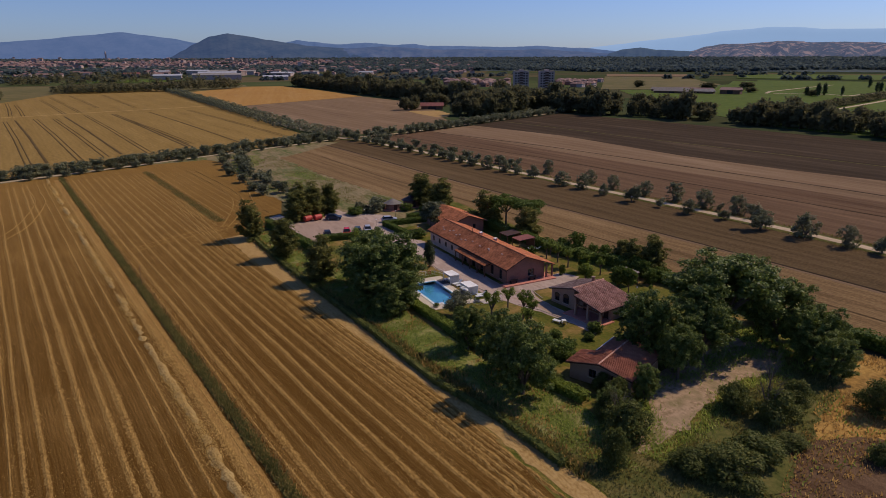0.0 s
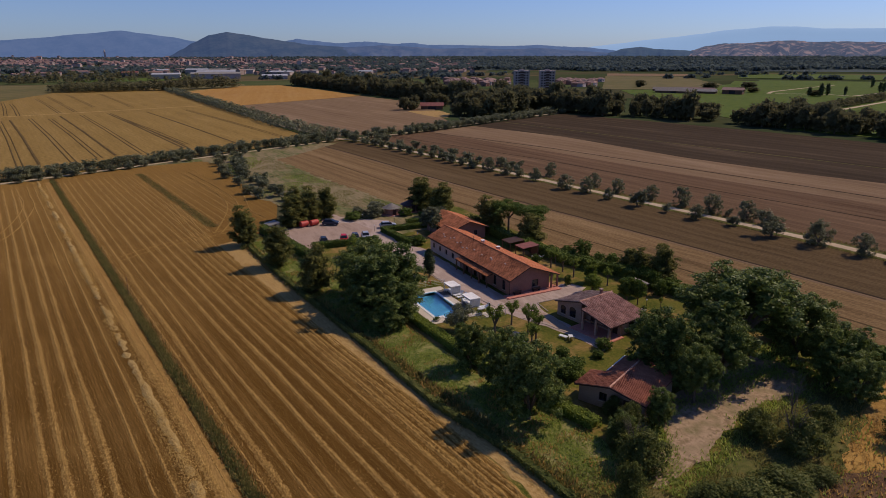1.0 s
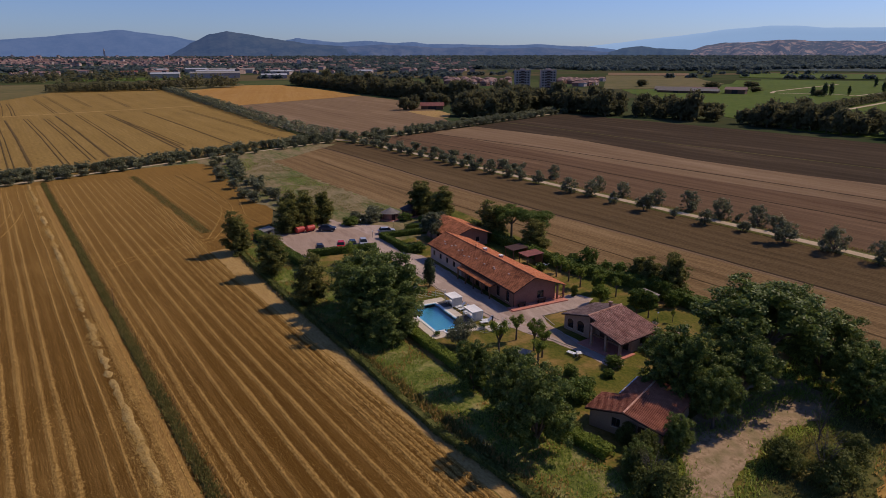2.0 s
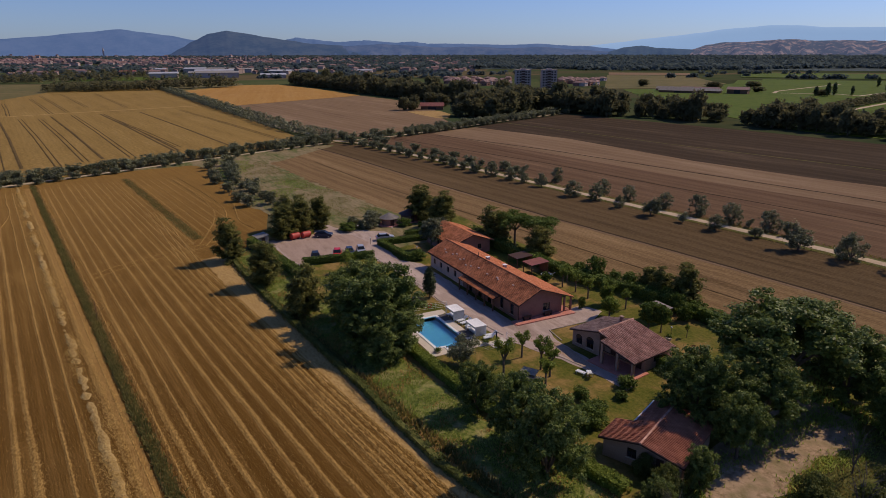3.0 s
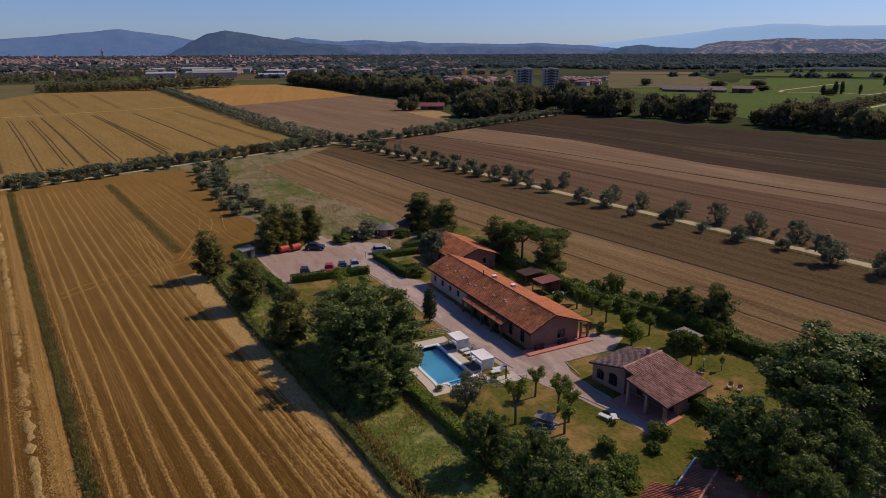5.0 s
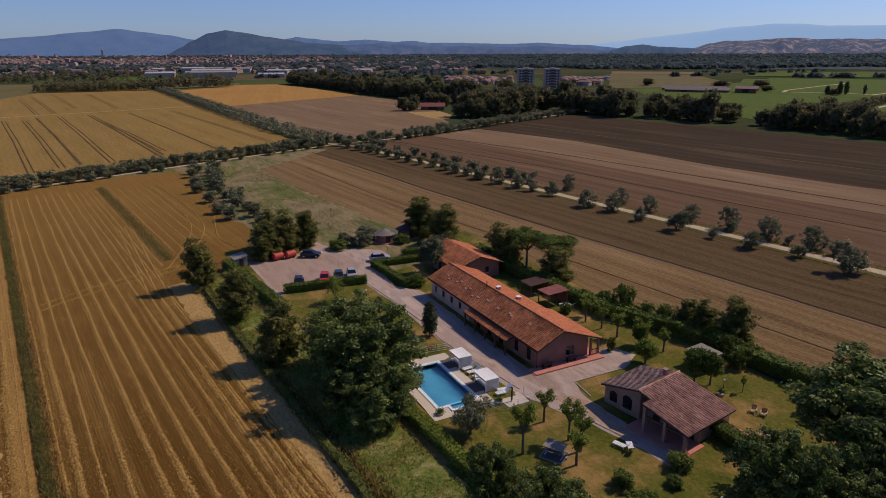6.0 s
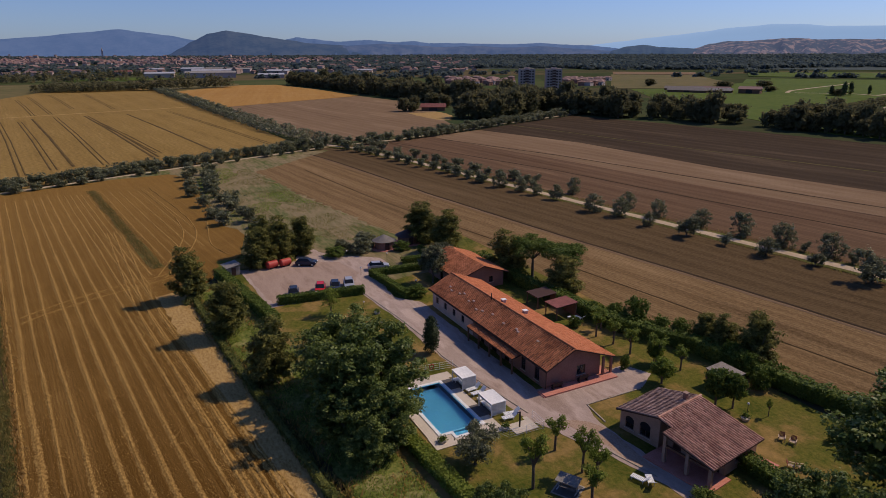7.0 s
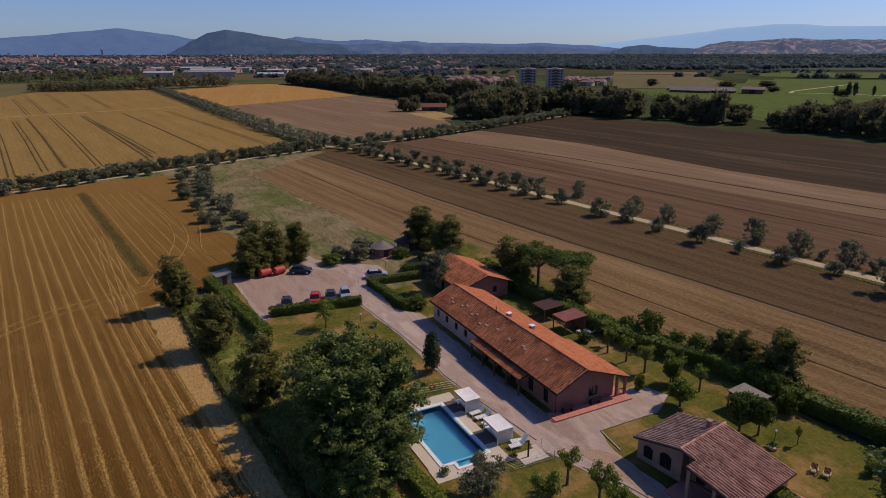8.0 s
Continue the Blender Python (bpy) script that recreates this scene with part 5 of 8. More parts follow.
part("basin_wall", boxes((x0, x1, y1 - 0.2, y1 - 0.002, -1.1, 0.12), (x0, x1, y0 + 0.002, y0 + 0.2, -1.1, 0.12), (x0 + 0.002, x0 + 0.2, y0 + 0.2, y1 - 0.2, -1.1, 0.12), (x1 - 0.2, x1 - 0.002, y0 + 0.2, y1 - 0.2, -1.1, 0.12)), M["basin"], basin)
part("basin_floor", boxes((x0, x1, y0, y1, -1.25, -1.1)), M["basin"], basin)
part("water", boxes((x0 + 0.2, x1 - 0.2, y0 + 0.2, y1 - 0.2, -1.09, 0.05)), M["water"], basin)
part("water", boxes((x1 - 0.19, x1 + 0.95, 46.5, 48.9, -0.27, 0.048)), M["water"], basin)
cw = 0.32
for d in ((x0 - cw, x1 + cw, y1 - 0.1, y1 + cw), (x0 - cw, x1 + cw, y0 - cw, y0 + 0.1), (x0 - cw, x0 + 0.1, y0 + 0.104, y1 - 0.104), (x1 - 0.1, x1 + cw, y0 + 0.104, 46.5), (x1 - 0.1, x1 + cw, 48.9, y1 - 0.104)):
    part("coping", boxes((*d, 0.06, 0.18), bevel=0.02), M["coping"], basin)
deck = [(-103.2, x0, 43.6, 52.4), (x1 + 1.1, -88.2, 43.4, 52.4), (x0, x1, y1, 52.4), (x0, x1, 43.5, y0), (x1, x1 + 1.1, 43.4, 46.4), (x1, x1 + 1.1, 49.0, 52.4), (-89.4, -86.9, 52.4, 55.4)]
setting("pool_deck", to_mesh("pool_deck", boxes(*[(*d, -0.29, 0.1) for d in deck]), M["stone"]), "cream paved terrace round the pool", "terrace")
# rounded steps at the near end
part("steps", boxes((x1 - 0.05, x1 + 1.0, 46.5, 48.9, -0.29, -0.272), (x1 + 0.7, x1 + 0.94, 46.55, 48.85, -0.271, -0.15)), M["basin"], basin)
part("coping", boxes((x1 + 0.95, x1 + 1.3, 46.1, 49.3, 0.064, 0.184), bevel=0.02), M["coping"], basin)
for y in (46.1, 48.95):
    part("coping", boxes((x1 + 0.32, x1 + 0.946, y, y + 0.35, 0.064, 0.184), bevel=0.02), M["coping"], basin)
setting("pool_lawn", to_mesh("pool_lawn", boxes((-103.2, -89.4, 52.404, 55.4, -0.2, 0.03), (-88.196, -86.9, 43.4, 52.4, -0.2, 0.03), (-103.2, -88.2, 43.35, 43.39, -0.2, 0.03)), M["lawn"]), "strip of green lawn beside the terrace", "lawn")

sheet("lawn_pool", [(-101.6, 51.8), (-88.9, 51.8), (-88.9, 54.8), (-101.6, 53.9)], 0.114, M["lawn"], "strip of lawn beside the pool terrace", "lawn", 0.0)
def hill_mat(name, low, high, haze_glow, edge=(0.42, 0.58), size=0.008):
    """Far hills: woods and open ground in patches, with haze imitated by a bluish emission."""
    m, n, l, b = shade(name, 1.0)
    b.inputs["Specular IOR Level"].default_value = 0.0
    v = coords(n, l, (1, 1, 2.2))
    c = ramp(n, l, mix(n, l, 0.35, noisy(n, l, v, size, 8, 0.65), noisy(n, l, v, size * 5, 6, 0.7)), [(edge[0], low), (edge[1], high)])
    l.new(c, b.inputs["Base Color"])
    b.inputs["Emission Color"].default_value = (*haze_glow, 1)
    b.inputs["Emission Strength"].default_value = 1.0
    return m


def ridge(name, label, profile, distance, material, depth=260, seed=0, rugged=1.0):
    """A distant range of hills with spurs and hollows: heights above the plain by bearing, in degrees left of north, at one distance."""
    k, steps = 12 * (len(profile) - 1), 9
    verts, faces = [], []
    for i in range(k + 1):
        u = i / 12
        j = min(int(u), len(profile) - 2)
        f = u - j
        f = f * f * (3 - 2 * f) * 0.5 + f * 0.5
        a = profile[j][0] + (profile[j + 1][0] - profile[j][0]) * (u - j)
        h = profile[j][1] + (profile[j + 1][1] - profile[j][1]) * f
        h *= 1 + rugged * (0.025 * noise.noise(Vector((a * 1.3, seed, 0))) + 0.02 * noise.noise(Vector((a * 4.1, seed, 4))))
        d = Vector((-math.sin(radians(a)), math.cos(radians(a)), 0))
        for step in range(steps):
            s = step / (steps - 1)
            fold = min(rugged, 1.0) ** 2 * (noise.noise(Vector((a * 0.9, s * 1.6, seed))) + 0.5 * noise.noise(Vector((a * 2.6, s * 3.0, seed + 2))))
            p = d * (distance - depth * (1 - s) * (1 + 0.25 * fold))
            z = -20 + (h + 20) * (1 - (1 - s) ** 1.6) * (1 + 0.3 * fold * (1 - s))
            verts.append((p.x, p.y, z))
        if i:
            for step in range(steps - 1):
                z = steps * i + step
                faces.append((z - steps, z, z + 1, z - steps + 1))
    return setting(name, mesh_of(name, verts, faces, material, smooth=True), label, "hills")


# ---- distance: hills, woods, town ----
# the third colour of each is emission that stands in for haze
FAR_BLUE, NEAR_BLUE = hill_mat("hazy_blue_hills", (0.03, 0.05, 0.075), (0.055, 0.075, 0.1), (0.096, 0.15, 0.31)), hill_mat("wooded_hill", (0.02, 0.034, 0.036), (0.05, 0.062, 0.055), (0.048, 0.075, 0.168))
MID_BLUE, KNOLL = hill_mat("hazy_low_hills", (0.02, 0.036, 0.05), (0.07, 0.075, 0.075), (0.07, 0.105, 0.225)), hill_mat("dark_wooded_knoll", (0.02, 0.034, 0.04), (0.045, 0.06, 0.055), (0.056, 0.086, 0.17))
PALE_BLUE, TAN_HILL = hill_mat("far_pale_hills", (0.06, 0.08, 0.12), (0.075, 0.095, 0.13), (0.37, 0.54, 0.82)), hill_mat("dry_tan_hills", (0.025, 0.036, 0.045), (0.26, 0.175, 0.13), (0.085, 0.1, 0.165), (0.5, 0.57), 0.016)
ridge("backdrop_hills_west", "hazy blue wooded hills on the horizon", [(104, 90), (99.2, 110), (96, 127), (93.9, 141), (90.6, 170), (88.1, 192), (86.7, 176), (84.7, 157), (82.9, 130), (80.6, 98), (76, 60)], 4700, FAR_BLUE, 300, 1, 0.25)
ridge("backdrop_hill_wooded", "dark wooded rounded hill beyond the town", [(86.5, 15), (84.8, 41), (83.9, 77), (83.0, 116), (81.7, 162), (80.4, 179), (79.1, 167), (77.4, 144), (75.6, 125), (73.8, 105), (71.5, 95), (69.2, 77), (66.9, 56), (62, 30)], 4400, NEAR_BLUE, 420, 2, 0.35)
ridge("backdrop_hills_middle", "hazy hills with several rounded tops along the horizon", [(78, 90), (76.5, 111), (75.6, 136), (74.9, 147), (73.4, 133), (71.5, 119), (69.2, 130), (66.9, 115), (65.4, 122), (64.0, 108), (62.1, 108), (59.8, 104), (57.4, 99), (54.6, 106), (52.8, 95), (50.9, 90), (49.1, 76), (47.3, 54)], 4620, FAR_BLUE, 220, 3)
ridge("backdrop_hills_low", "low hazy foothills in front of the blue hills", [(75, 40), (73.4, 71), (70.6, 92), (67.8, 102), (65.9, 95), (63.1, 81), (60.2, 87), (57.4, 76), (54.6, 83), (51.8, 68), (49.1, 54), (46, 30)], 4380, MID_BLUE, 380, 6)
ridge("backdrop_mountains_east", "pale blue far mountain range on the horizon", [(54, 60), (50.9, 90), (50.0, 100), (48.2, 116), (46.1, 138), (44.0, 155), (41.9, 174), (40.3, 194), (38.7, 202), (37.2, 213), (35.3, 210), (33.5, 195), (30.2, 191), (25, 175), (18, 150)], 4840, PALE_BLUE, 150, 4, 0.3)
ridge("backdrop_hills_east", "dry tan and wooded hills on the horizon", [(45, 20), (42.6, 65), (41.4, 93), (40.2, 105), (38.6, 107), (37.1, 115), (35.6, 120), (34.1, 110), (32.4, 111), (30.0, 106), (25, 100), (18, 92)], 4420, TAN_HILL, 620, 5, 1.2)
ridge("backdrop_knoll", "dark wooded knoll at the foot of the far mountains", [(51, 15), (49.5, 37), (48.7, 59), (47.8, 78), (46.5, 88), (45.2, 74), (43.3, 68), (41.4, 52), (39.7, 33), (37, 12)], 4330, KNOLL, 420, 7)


def polar(a, r):
    return (-math.sin(radians(a)) * r, math.cos(radians(a)) * r)


def far_woods(name, label, spots, seed, per=16, leaf="wood_hazed", fine=0.55):
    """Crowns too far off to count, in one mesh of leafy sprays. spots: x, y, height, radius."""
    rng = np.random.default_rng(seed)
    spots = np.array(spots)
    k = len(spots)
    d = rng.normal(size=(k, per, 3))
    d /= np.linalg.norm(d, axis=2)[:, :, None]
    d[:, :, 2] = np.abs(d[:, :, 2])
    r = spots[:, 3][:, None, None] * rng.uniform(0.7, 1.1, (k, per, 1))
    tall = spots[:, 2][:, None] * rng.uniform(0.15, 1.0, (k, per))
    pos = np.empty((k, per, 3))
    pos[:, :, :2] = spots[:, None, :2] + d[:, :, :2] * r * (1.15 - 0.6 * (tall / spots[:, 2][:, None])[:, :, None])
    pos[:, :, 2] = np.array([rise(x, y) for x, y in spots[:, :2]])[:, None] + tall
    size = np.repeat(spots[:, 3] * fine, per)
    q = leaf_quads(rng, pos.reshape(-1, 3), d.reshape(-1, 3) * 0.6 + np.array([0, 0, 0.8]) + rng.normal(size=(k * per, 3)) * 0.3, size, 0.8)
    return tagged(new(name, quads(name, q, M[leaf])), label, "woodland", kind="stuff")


RF = random.Random(77)
spots = []
while len(spots) < 15000:
    a = RF.uniform(20, 104)
    east = a < 62
    near = 1720 + (abs(a - 45) * 14 if a < 45 else 0) if east else 1150
    r = near + (4350 - near) * RF.random() ** (1.15 if east else 0.8)
    x, y = polar(a, r)
    clump = noise.noise(Vector((x * 0.0022, y * 0.0022, 1.7))) + 0.5 * noise.noise(Vector((x * 0.011, y * 0.011, 5.2)))
    if east:
        bar = 0.1 if r < near + 110 else -0.9
    elif a < 72:
        bar = 0.0 if r < 1500 else -0.45
    else:
        bar = 0.28 if r < 1450 and a < 88 else -0.12 if r < 2300 else 0.0
    if clump < bar:
        continue
    spots.append((x, y, RF.uniform(6, 10) + (3 if r > 3000 else 0), RF.uniform(5, 9) * (1 + r / 7000)))
for a0, a1, r0, r1 in ((44.5, 38.5, 1245, 1360), (35.9, 29.0, 1260, 1325), (42, 33, 1490, 1580), (64, 78, 1180, 1220), (66, 84, 1420, 1500), (62, 56, 1300, 1420), (89, 99, 1230, 1290), (88, 97, 1420, 1480)):
    for k in range(90):
        u = RF.random()
        if noise.noise(Vector((u * 9, a0, r0 * 0.01))) > -0.1:
            x, y = polar(a0 + (a1 - a0) * u, r0 + (r1 - r0) * u + RF.uniform(-6, 6))
            spots.append((x, y, RF.uniform(4, 9), RF.uniform(3, 5.5)))
far_woods("far_woods", "distant woods across the plain, tinted blue-green for haze", spots, 5, 16, "wood_hazed", 0.52)
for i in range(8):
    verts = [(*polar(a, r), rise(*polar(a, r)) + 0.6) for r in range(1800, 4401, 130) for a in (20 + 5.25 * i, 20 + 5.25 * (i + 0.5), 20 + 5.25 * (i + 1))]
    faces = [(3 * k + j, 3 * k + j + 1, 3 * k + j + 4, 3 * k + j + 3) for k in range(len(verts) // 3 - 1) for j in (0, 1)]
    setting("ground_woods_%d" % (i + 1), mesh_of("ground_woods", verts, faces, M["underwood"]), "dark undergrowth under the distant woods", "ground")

far_woods("far_olives", "rows of grey-green olive trees along a far track", far_olive_spots, 6, 170, "olive", 0.17)
# woodland belt behind the fields, tree by tree
BELT = [make_tree("belt_tree", "tall dark tree of a woodland belt", "tree", s, 14.0, 6.0, 950, 0.86, M["wood_far"], "round", bare=0.1, trunk=0.35, forks=4, gap=0.16, slim=0.66, twigs=3, group="woodland belt trees") for s in (61, 62, 63)]
RB = random.Random(9)
belt = []
for line, step, rows in (([(-945, 246), (-800, 259), (-670, 259), (-560, 272), (-500, 285), (-450, 300)], 9, 3), ([(-398, 222), (-412, 262), (-440, 300), (-400, 312), (-356, 320)], 8, 3),
                         ([(-348, 325), (-330, 333), (-298, 334)], 8, 3), ([(-283, 341), (-262, 344), (-236, 348), (-220, 349), (-180, 346), (-120, 352), (-40, 362), (60, 375)], 8.5, 3)):
    for row in range(rows):
        belt += [(x, y, s * (1.25 if line[0][0] in (-398, -945) else 1.0), z * RB.uniform(0.75, 1.15) * (1.18 if line[0][0] in (-398, -945) else 1.0)) for x, y, s, z in spots_along(line, step, row * 8.0 - (8.0 if line[0][0] == -398 else 0.0), 3.0, RB, 0.1, 0.7, 1.15)]
plant(BELT, belt, RB)
plant(BELT, [(-664, 634, 1.3, 0.62), (-576, 662, 1.6, 0.72), (-563, 716, 1.5, 0.72), (-515, 640, 1.1, 0.5), (-505, 650, 1.1, 0.5), (-471, 208, 0.75, 0.85), (-472, 218, 0.8, 0.8), (-466, 213, 0.6, 0.6), (-500, 246, 1.0, 0.95), (-492, 252, 0.9, 0.85), (-430, 646, 1.0, 0.5)], RB)
grove = [(x, y, w, 9.0 * z) for row in range(9) for x, y, w, z in spots_along([(-872, 56), (-868, 0), (-880, -54)], 6.5, -row * 9.0, 2.0, RB, 0.03, 0.85, 1.2)]
grove += [(x, y, w * 1.25, 14.0 * z) for row in range(3) for x, y, w, z in spots_along([(-905, 168), (-890, 120), (-868, 58)], 7.5, -row * 9.0, 2.5, RB, 0.05, 0.75, 1.25)]
far_woods("far_grove", "dense dark grove at the end of the wheat field", [(x, y, z, 4.4 * w) for x, y, w, z in grove], 28, 80, "wood_far", 0.23)
park = [(x, y, w * 1.2, 11.0 * z) for line in ([(-1180, -130), (-1170, -60), (-1160, 20)], [(-1200, -125), (-1240, 10), (-1225, 60)], [(-1420, -180), (-1440, -40), (-1400, 90)]) for row in range(2) for x, y, w, z in spots_along(line, 9, row * 10.0, 4.0, RB, 0.25, 0.6, 1.3)]
far_woods("far_park_trees", "tall dark trees standing before the town", [(x, y, z, 4.6 * w) for x, y, w, z in park], 29, 60, "wood_far", 0.26)
hedgerow = spots_along([(-860, -100), (-700, -90), (-640, -95)], 9, 0, 1.0, RB, 0.05, 1.2, 1.6) + spots_along([(-250, 470), (-190, 560), (-150, 640)], 9, 0, 1.0, RB, 0.05, 1.2, 1.6)
far_woods("far_hedgerow", "far hedgerow of low rounded trees", [(x, y, 5 * z, 3 * w) for x, y, w, z in hedgerow], 8, 90, "wood_far", 0.25)
sheet("field_green", [(-480, 470), (-400, 400), (-240, 372), (-80, 385), (60, 420), (60, 620), (-330, 640), (-500, 600)], -0.08, M["meadow"], "green crop field beyond the woodland belt")


def plot(number, a0, a1, r0, r1, material, label):
    """A far plot of land between two bearings and two distances."""
    pts = [(*polar(a, r),) for a, r in ((a0, r0), (a1, r0), (a1, r1), (a0, r1))]
    z = max(rise(x, y) for x, y in pts) + 0.15
    return sheet("field_far_%d" % number, pts, z, M[material], label)


sheet("field_far_1", [(-640, 548), (-696, 598), (-1046, 905), (-930, 1010), (-770, 870), (-665, 790), (-600, 650)], -0.06, M["dryfar"], "dull dry field on the far plain")
sheet("field_far_2", [(-600, 652), (-665, 806), (-748, 916), (-560, 1020), (-300, 1010), (-300, 905)], -0.08, M["meadow"], "green field on the far plain")
plot(3, 24, 37.5, 1080, 1235, "meadow", "green field on the far plain")
plot(4, 42.7, 49, 1390, 1560, "soil_pale", "bare brown field on the far plain")
plot(5, 24, 39, 1310, 1640, "meadow", "pale green field on the far plain")
plot(6, 92.6, 99, 905, 1120, "dryfar", "dull dry field beside the grove")
plot(7, 84, 92, 1230, 1380, "meadow", "green field before the town")
strip("track_far_1", [(-482, 645), (-504, 680), (-540, 790), (-574, 905)], 4, 0.0, M["track"], "pale farm track across green fields")
strip("track_far_2", [(-478, 651), (-438, 684), (-410, 676), (-424, 738), (-440, 800)], 4, 0.02, M["track"], "pale farm track across green fields")
strip("track_far_3", [(-292, 452), (-302, 467), (-344, 613), (-372, 700)], 4, 0.01, M["track"], "pale farm track beside far olive trees")
row_trees = spots_along([(-306, 462), (-316, 486), (-357, 628), (-386, 716)], 6.5, 0, 0.8, RB, 0.0, 0.95, 1.2)
far_woods("far_tree_row", "row of rounded trees beside a far track", [(x, y, 6.2 * z, 3.6 * w) for x, y, w, z in row_trees], 18, 110, "wood_far", 0.22)
FAR_CYP = [make_tree("far_cypress", "tall dark cypress on the far fields", "tree", 33, 12.0, 2.2, 900, 0.6, M["pine"], "spire", bare=0.05, trunk=0.2, forks=3, gap=0.02, group="far cypress trees")]
plant(FAR_CYP, [(-421, 642, 2.6, 13.5), (-426, 650, 2.8, 11.5), (-432, 640, 2.4, 9.5), (-424, 657, 2.6, 13.0), (-418, 677, 2.0, 9.6), (-503, 869, 2.6, 13), (-432, 761, 2.4, 12), (-423, 752, 2.4, 12.5), (-426, 770, 2.4, 10)], RB, (2.2, 12.0))



def town():
    """Hundreds of small houses, too far off to count, in one mesh of walls and one of roofs."""
    rng = random.Random(21)
    wv, wf, rv, rf = [], [], [], []
    for i in range(4300):
        west = i < 3300
        a = rng.gauss(88, 8.0) if west else rng.uniform(60, 100)
        r = rng.uniform(2500, 4150) if west else rng.uniform(1500, 3600)
        x, y = polar(a, r)
        if noise.noise(Vector((x * 0.006, y * 0.006, 9.0))) < -0.1:
            continue
        z, w, d, h = rise(x, y), rng.uniform(4.5, 9), rng.uniform(4, 7), rng.choice((5, 6, 6, 7, 8, 10))
        if rng.random() < 0.012:
            h = rng.uniform(14, 24)
        t = rng.uniform(0, 3.14)
        c, s = math.cos(t), math.sin(t)

        def at(u, v, k):
            return (x + u * c - v * s, y + u * s + v * c, z + k)

        n = len(wv)
        wv += [at(-w, -d, 0), at(w, -d, 0), at(w, d, 0), at(-w, d, 0), at(-w, -d, h), at(w, -d, h), at(w, d, h), at(-w, d, h)]
        wf += [(n, n + 1, n + 5, n + 4), (n + 1, n + 2, n + 6, n + 5), (n + 2, n + 3, n + 7, n + 6), (n + 3, n, n + 4, n + 7)]
        n = len(rv)
        w, d, top = w + 0.6, d + 0.6, h + 2.6
        rv += [at(-w, -d, h), at(w, -d, h), at(w, d, h), at(-w, d, h), at(-w, 0, top), at(w, 0, top)]
        rf += [(n, n + 1, n + 5, n + 4), (n + 2, n + 3, n + 4, n + 5), (n, n + 4, n + 3), (n + 1, n + 2, n + 5)]
    root = thing("distant_town", "distant town of pale walls and terracotta roofs", "town", kind="stuff")
    part("walls", mesh_of("walls", wv, wf, M["town_wall"]), None, root)
    part("roofs", mesh_of("roofs", rv, rf, M["town_roof"]), None, root)
    spire = thing("church_tower", "slender pale church tower in the distant town", "tower", pose(*polar(89.4, 3600), rise(*polar(89.4, 3600))))
    part("tower", boxes((-4, 4, -4, 4, 0, 40)), M["town_wall"], spire)
    part("spire", tube(bmesh.new(), (0, 0, 40), (0, 0, 54), 4, 0.4, 8), M["town_wall"], spire)


town()


def suburb_house(seed):
    rng = random.Random(seed)
    w, d, h = rng.uniform(4, 5.6), rng.uniform(3.4, 4.6), rng.choice((4.6, 5.6, 6.0))
    root = thing("suburb_house", "pink suburban house with a terracotta roof", "house", group="houses at the edge of town")
    bm = boxes((-w, w, -d, d, 0, h))
    part("wall", bm, M["town_wall" if seed == 2 else "render_red"], root)
    rv = [(-w - 0.5, -d - 0.5, h), (w + 0.5, -d - 0.5, h), (w + 0.5, d + 0.5, h), (-w - 0.5, d + 0.5, h), (-w * 0.5, 0, h + 2), (w * 0.5, 0, h + 2)]
    part("roof", mesh_of("roof", rv, [(0, 1, 5, 4), (2, 3, 4, 5), (0, 4, 3), (1, 2, 5), (3, 2, 1, 0)], M["town_roof"]), None, root)
    for k in range(int(h / 3)):
        for u in (-w * 0.55, 0, w * 0.55):
            part("window", boxes((u - 0.6, u + 0.6, -d - 0.06, -d + 0.02, 1 + 3 * k, 2.4 + 3 * k)), M["glass_dark"], root)
            part("window", boxes((w - 0.02, w + 0.06, u * 0.6 - 0.6, u * 0.6 + 0.6, 1 + 3 * k, 2.4 + 3 * k)), M["glass_dark"], root)
    return root


HOUSES = [suburb_house(k) for k in (1, 2, 3)]
RH = random.Random(31)
for i in range(84):
    a, r = RH.choice((RH.uniform(49.5, 53.3), RH.uniform(57, 62.5), RH.uniform(57, 62.5))), RH.uniform(905, 1090)
    x, y = polar(a, r)
    m = pose(x, y, rise(x, y), 0, 0, RH.choice((25, 115, 205)) + RH.uniform(-6, 6))
    if i < 3:
        HOUSES[i].matrix_world = m
    else:
        copy_thing(HOUSES[i % 3], m)


def tower_block(x, y, turn):
    t = thing("tower_block", "grey concrete apartment tower with rows of balconies", "apartment block", pose(x, y, -0.3, 0, 0, turn), "pair of apartment towers")
    part("wall", boxes((-9, 9, -6, 6, 0, 22.5)), M["block_wall"], t)
    part("roof", boxes((-3, 3, -2, 2, 22.5, 24.6), (-9.2, 9.2, -6.2, 6.2, 22.504, 22.9)), M["block_wall"], t)
    for k in range(7):
        z = 1.6 + 3 * k
        for u in (-6.6, -3.3, 3.3, 6.6):
            part("window", boxes((u - 0.9, u + 0.9, -6.05, -5.9, z, z + 1.5)), M["glass_dark"], t)
        # flat dark panel painted in for the shaded recess behind each balcony
        part("loggia", boxes((-2.1, 2.1, -6.06, -5.9, z - 0.6, z + 2.3)), M["shutter"], t)
        part("balcony", boxes((-1.8, 1.8, -7.2, -6.07, z - 0.4, z + 0.4)), M["block_wall"], t)
        for u in (-3.5, 0, 3.5):
            part("window", boxes((8.9, 9.05, u - 0.9, u + 0.9, z, z + 1.5)), M["glass_dark"], t)


tower_block(-676, 454, 62)
tower_block(-660, 480, 62)


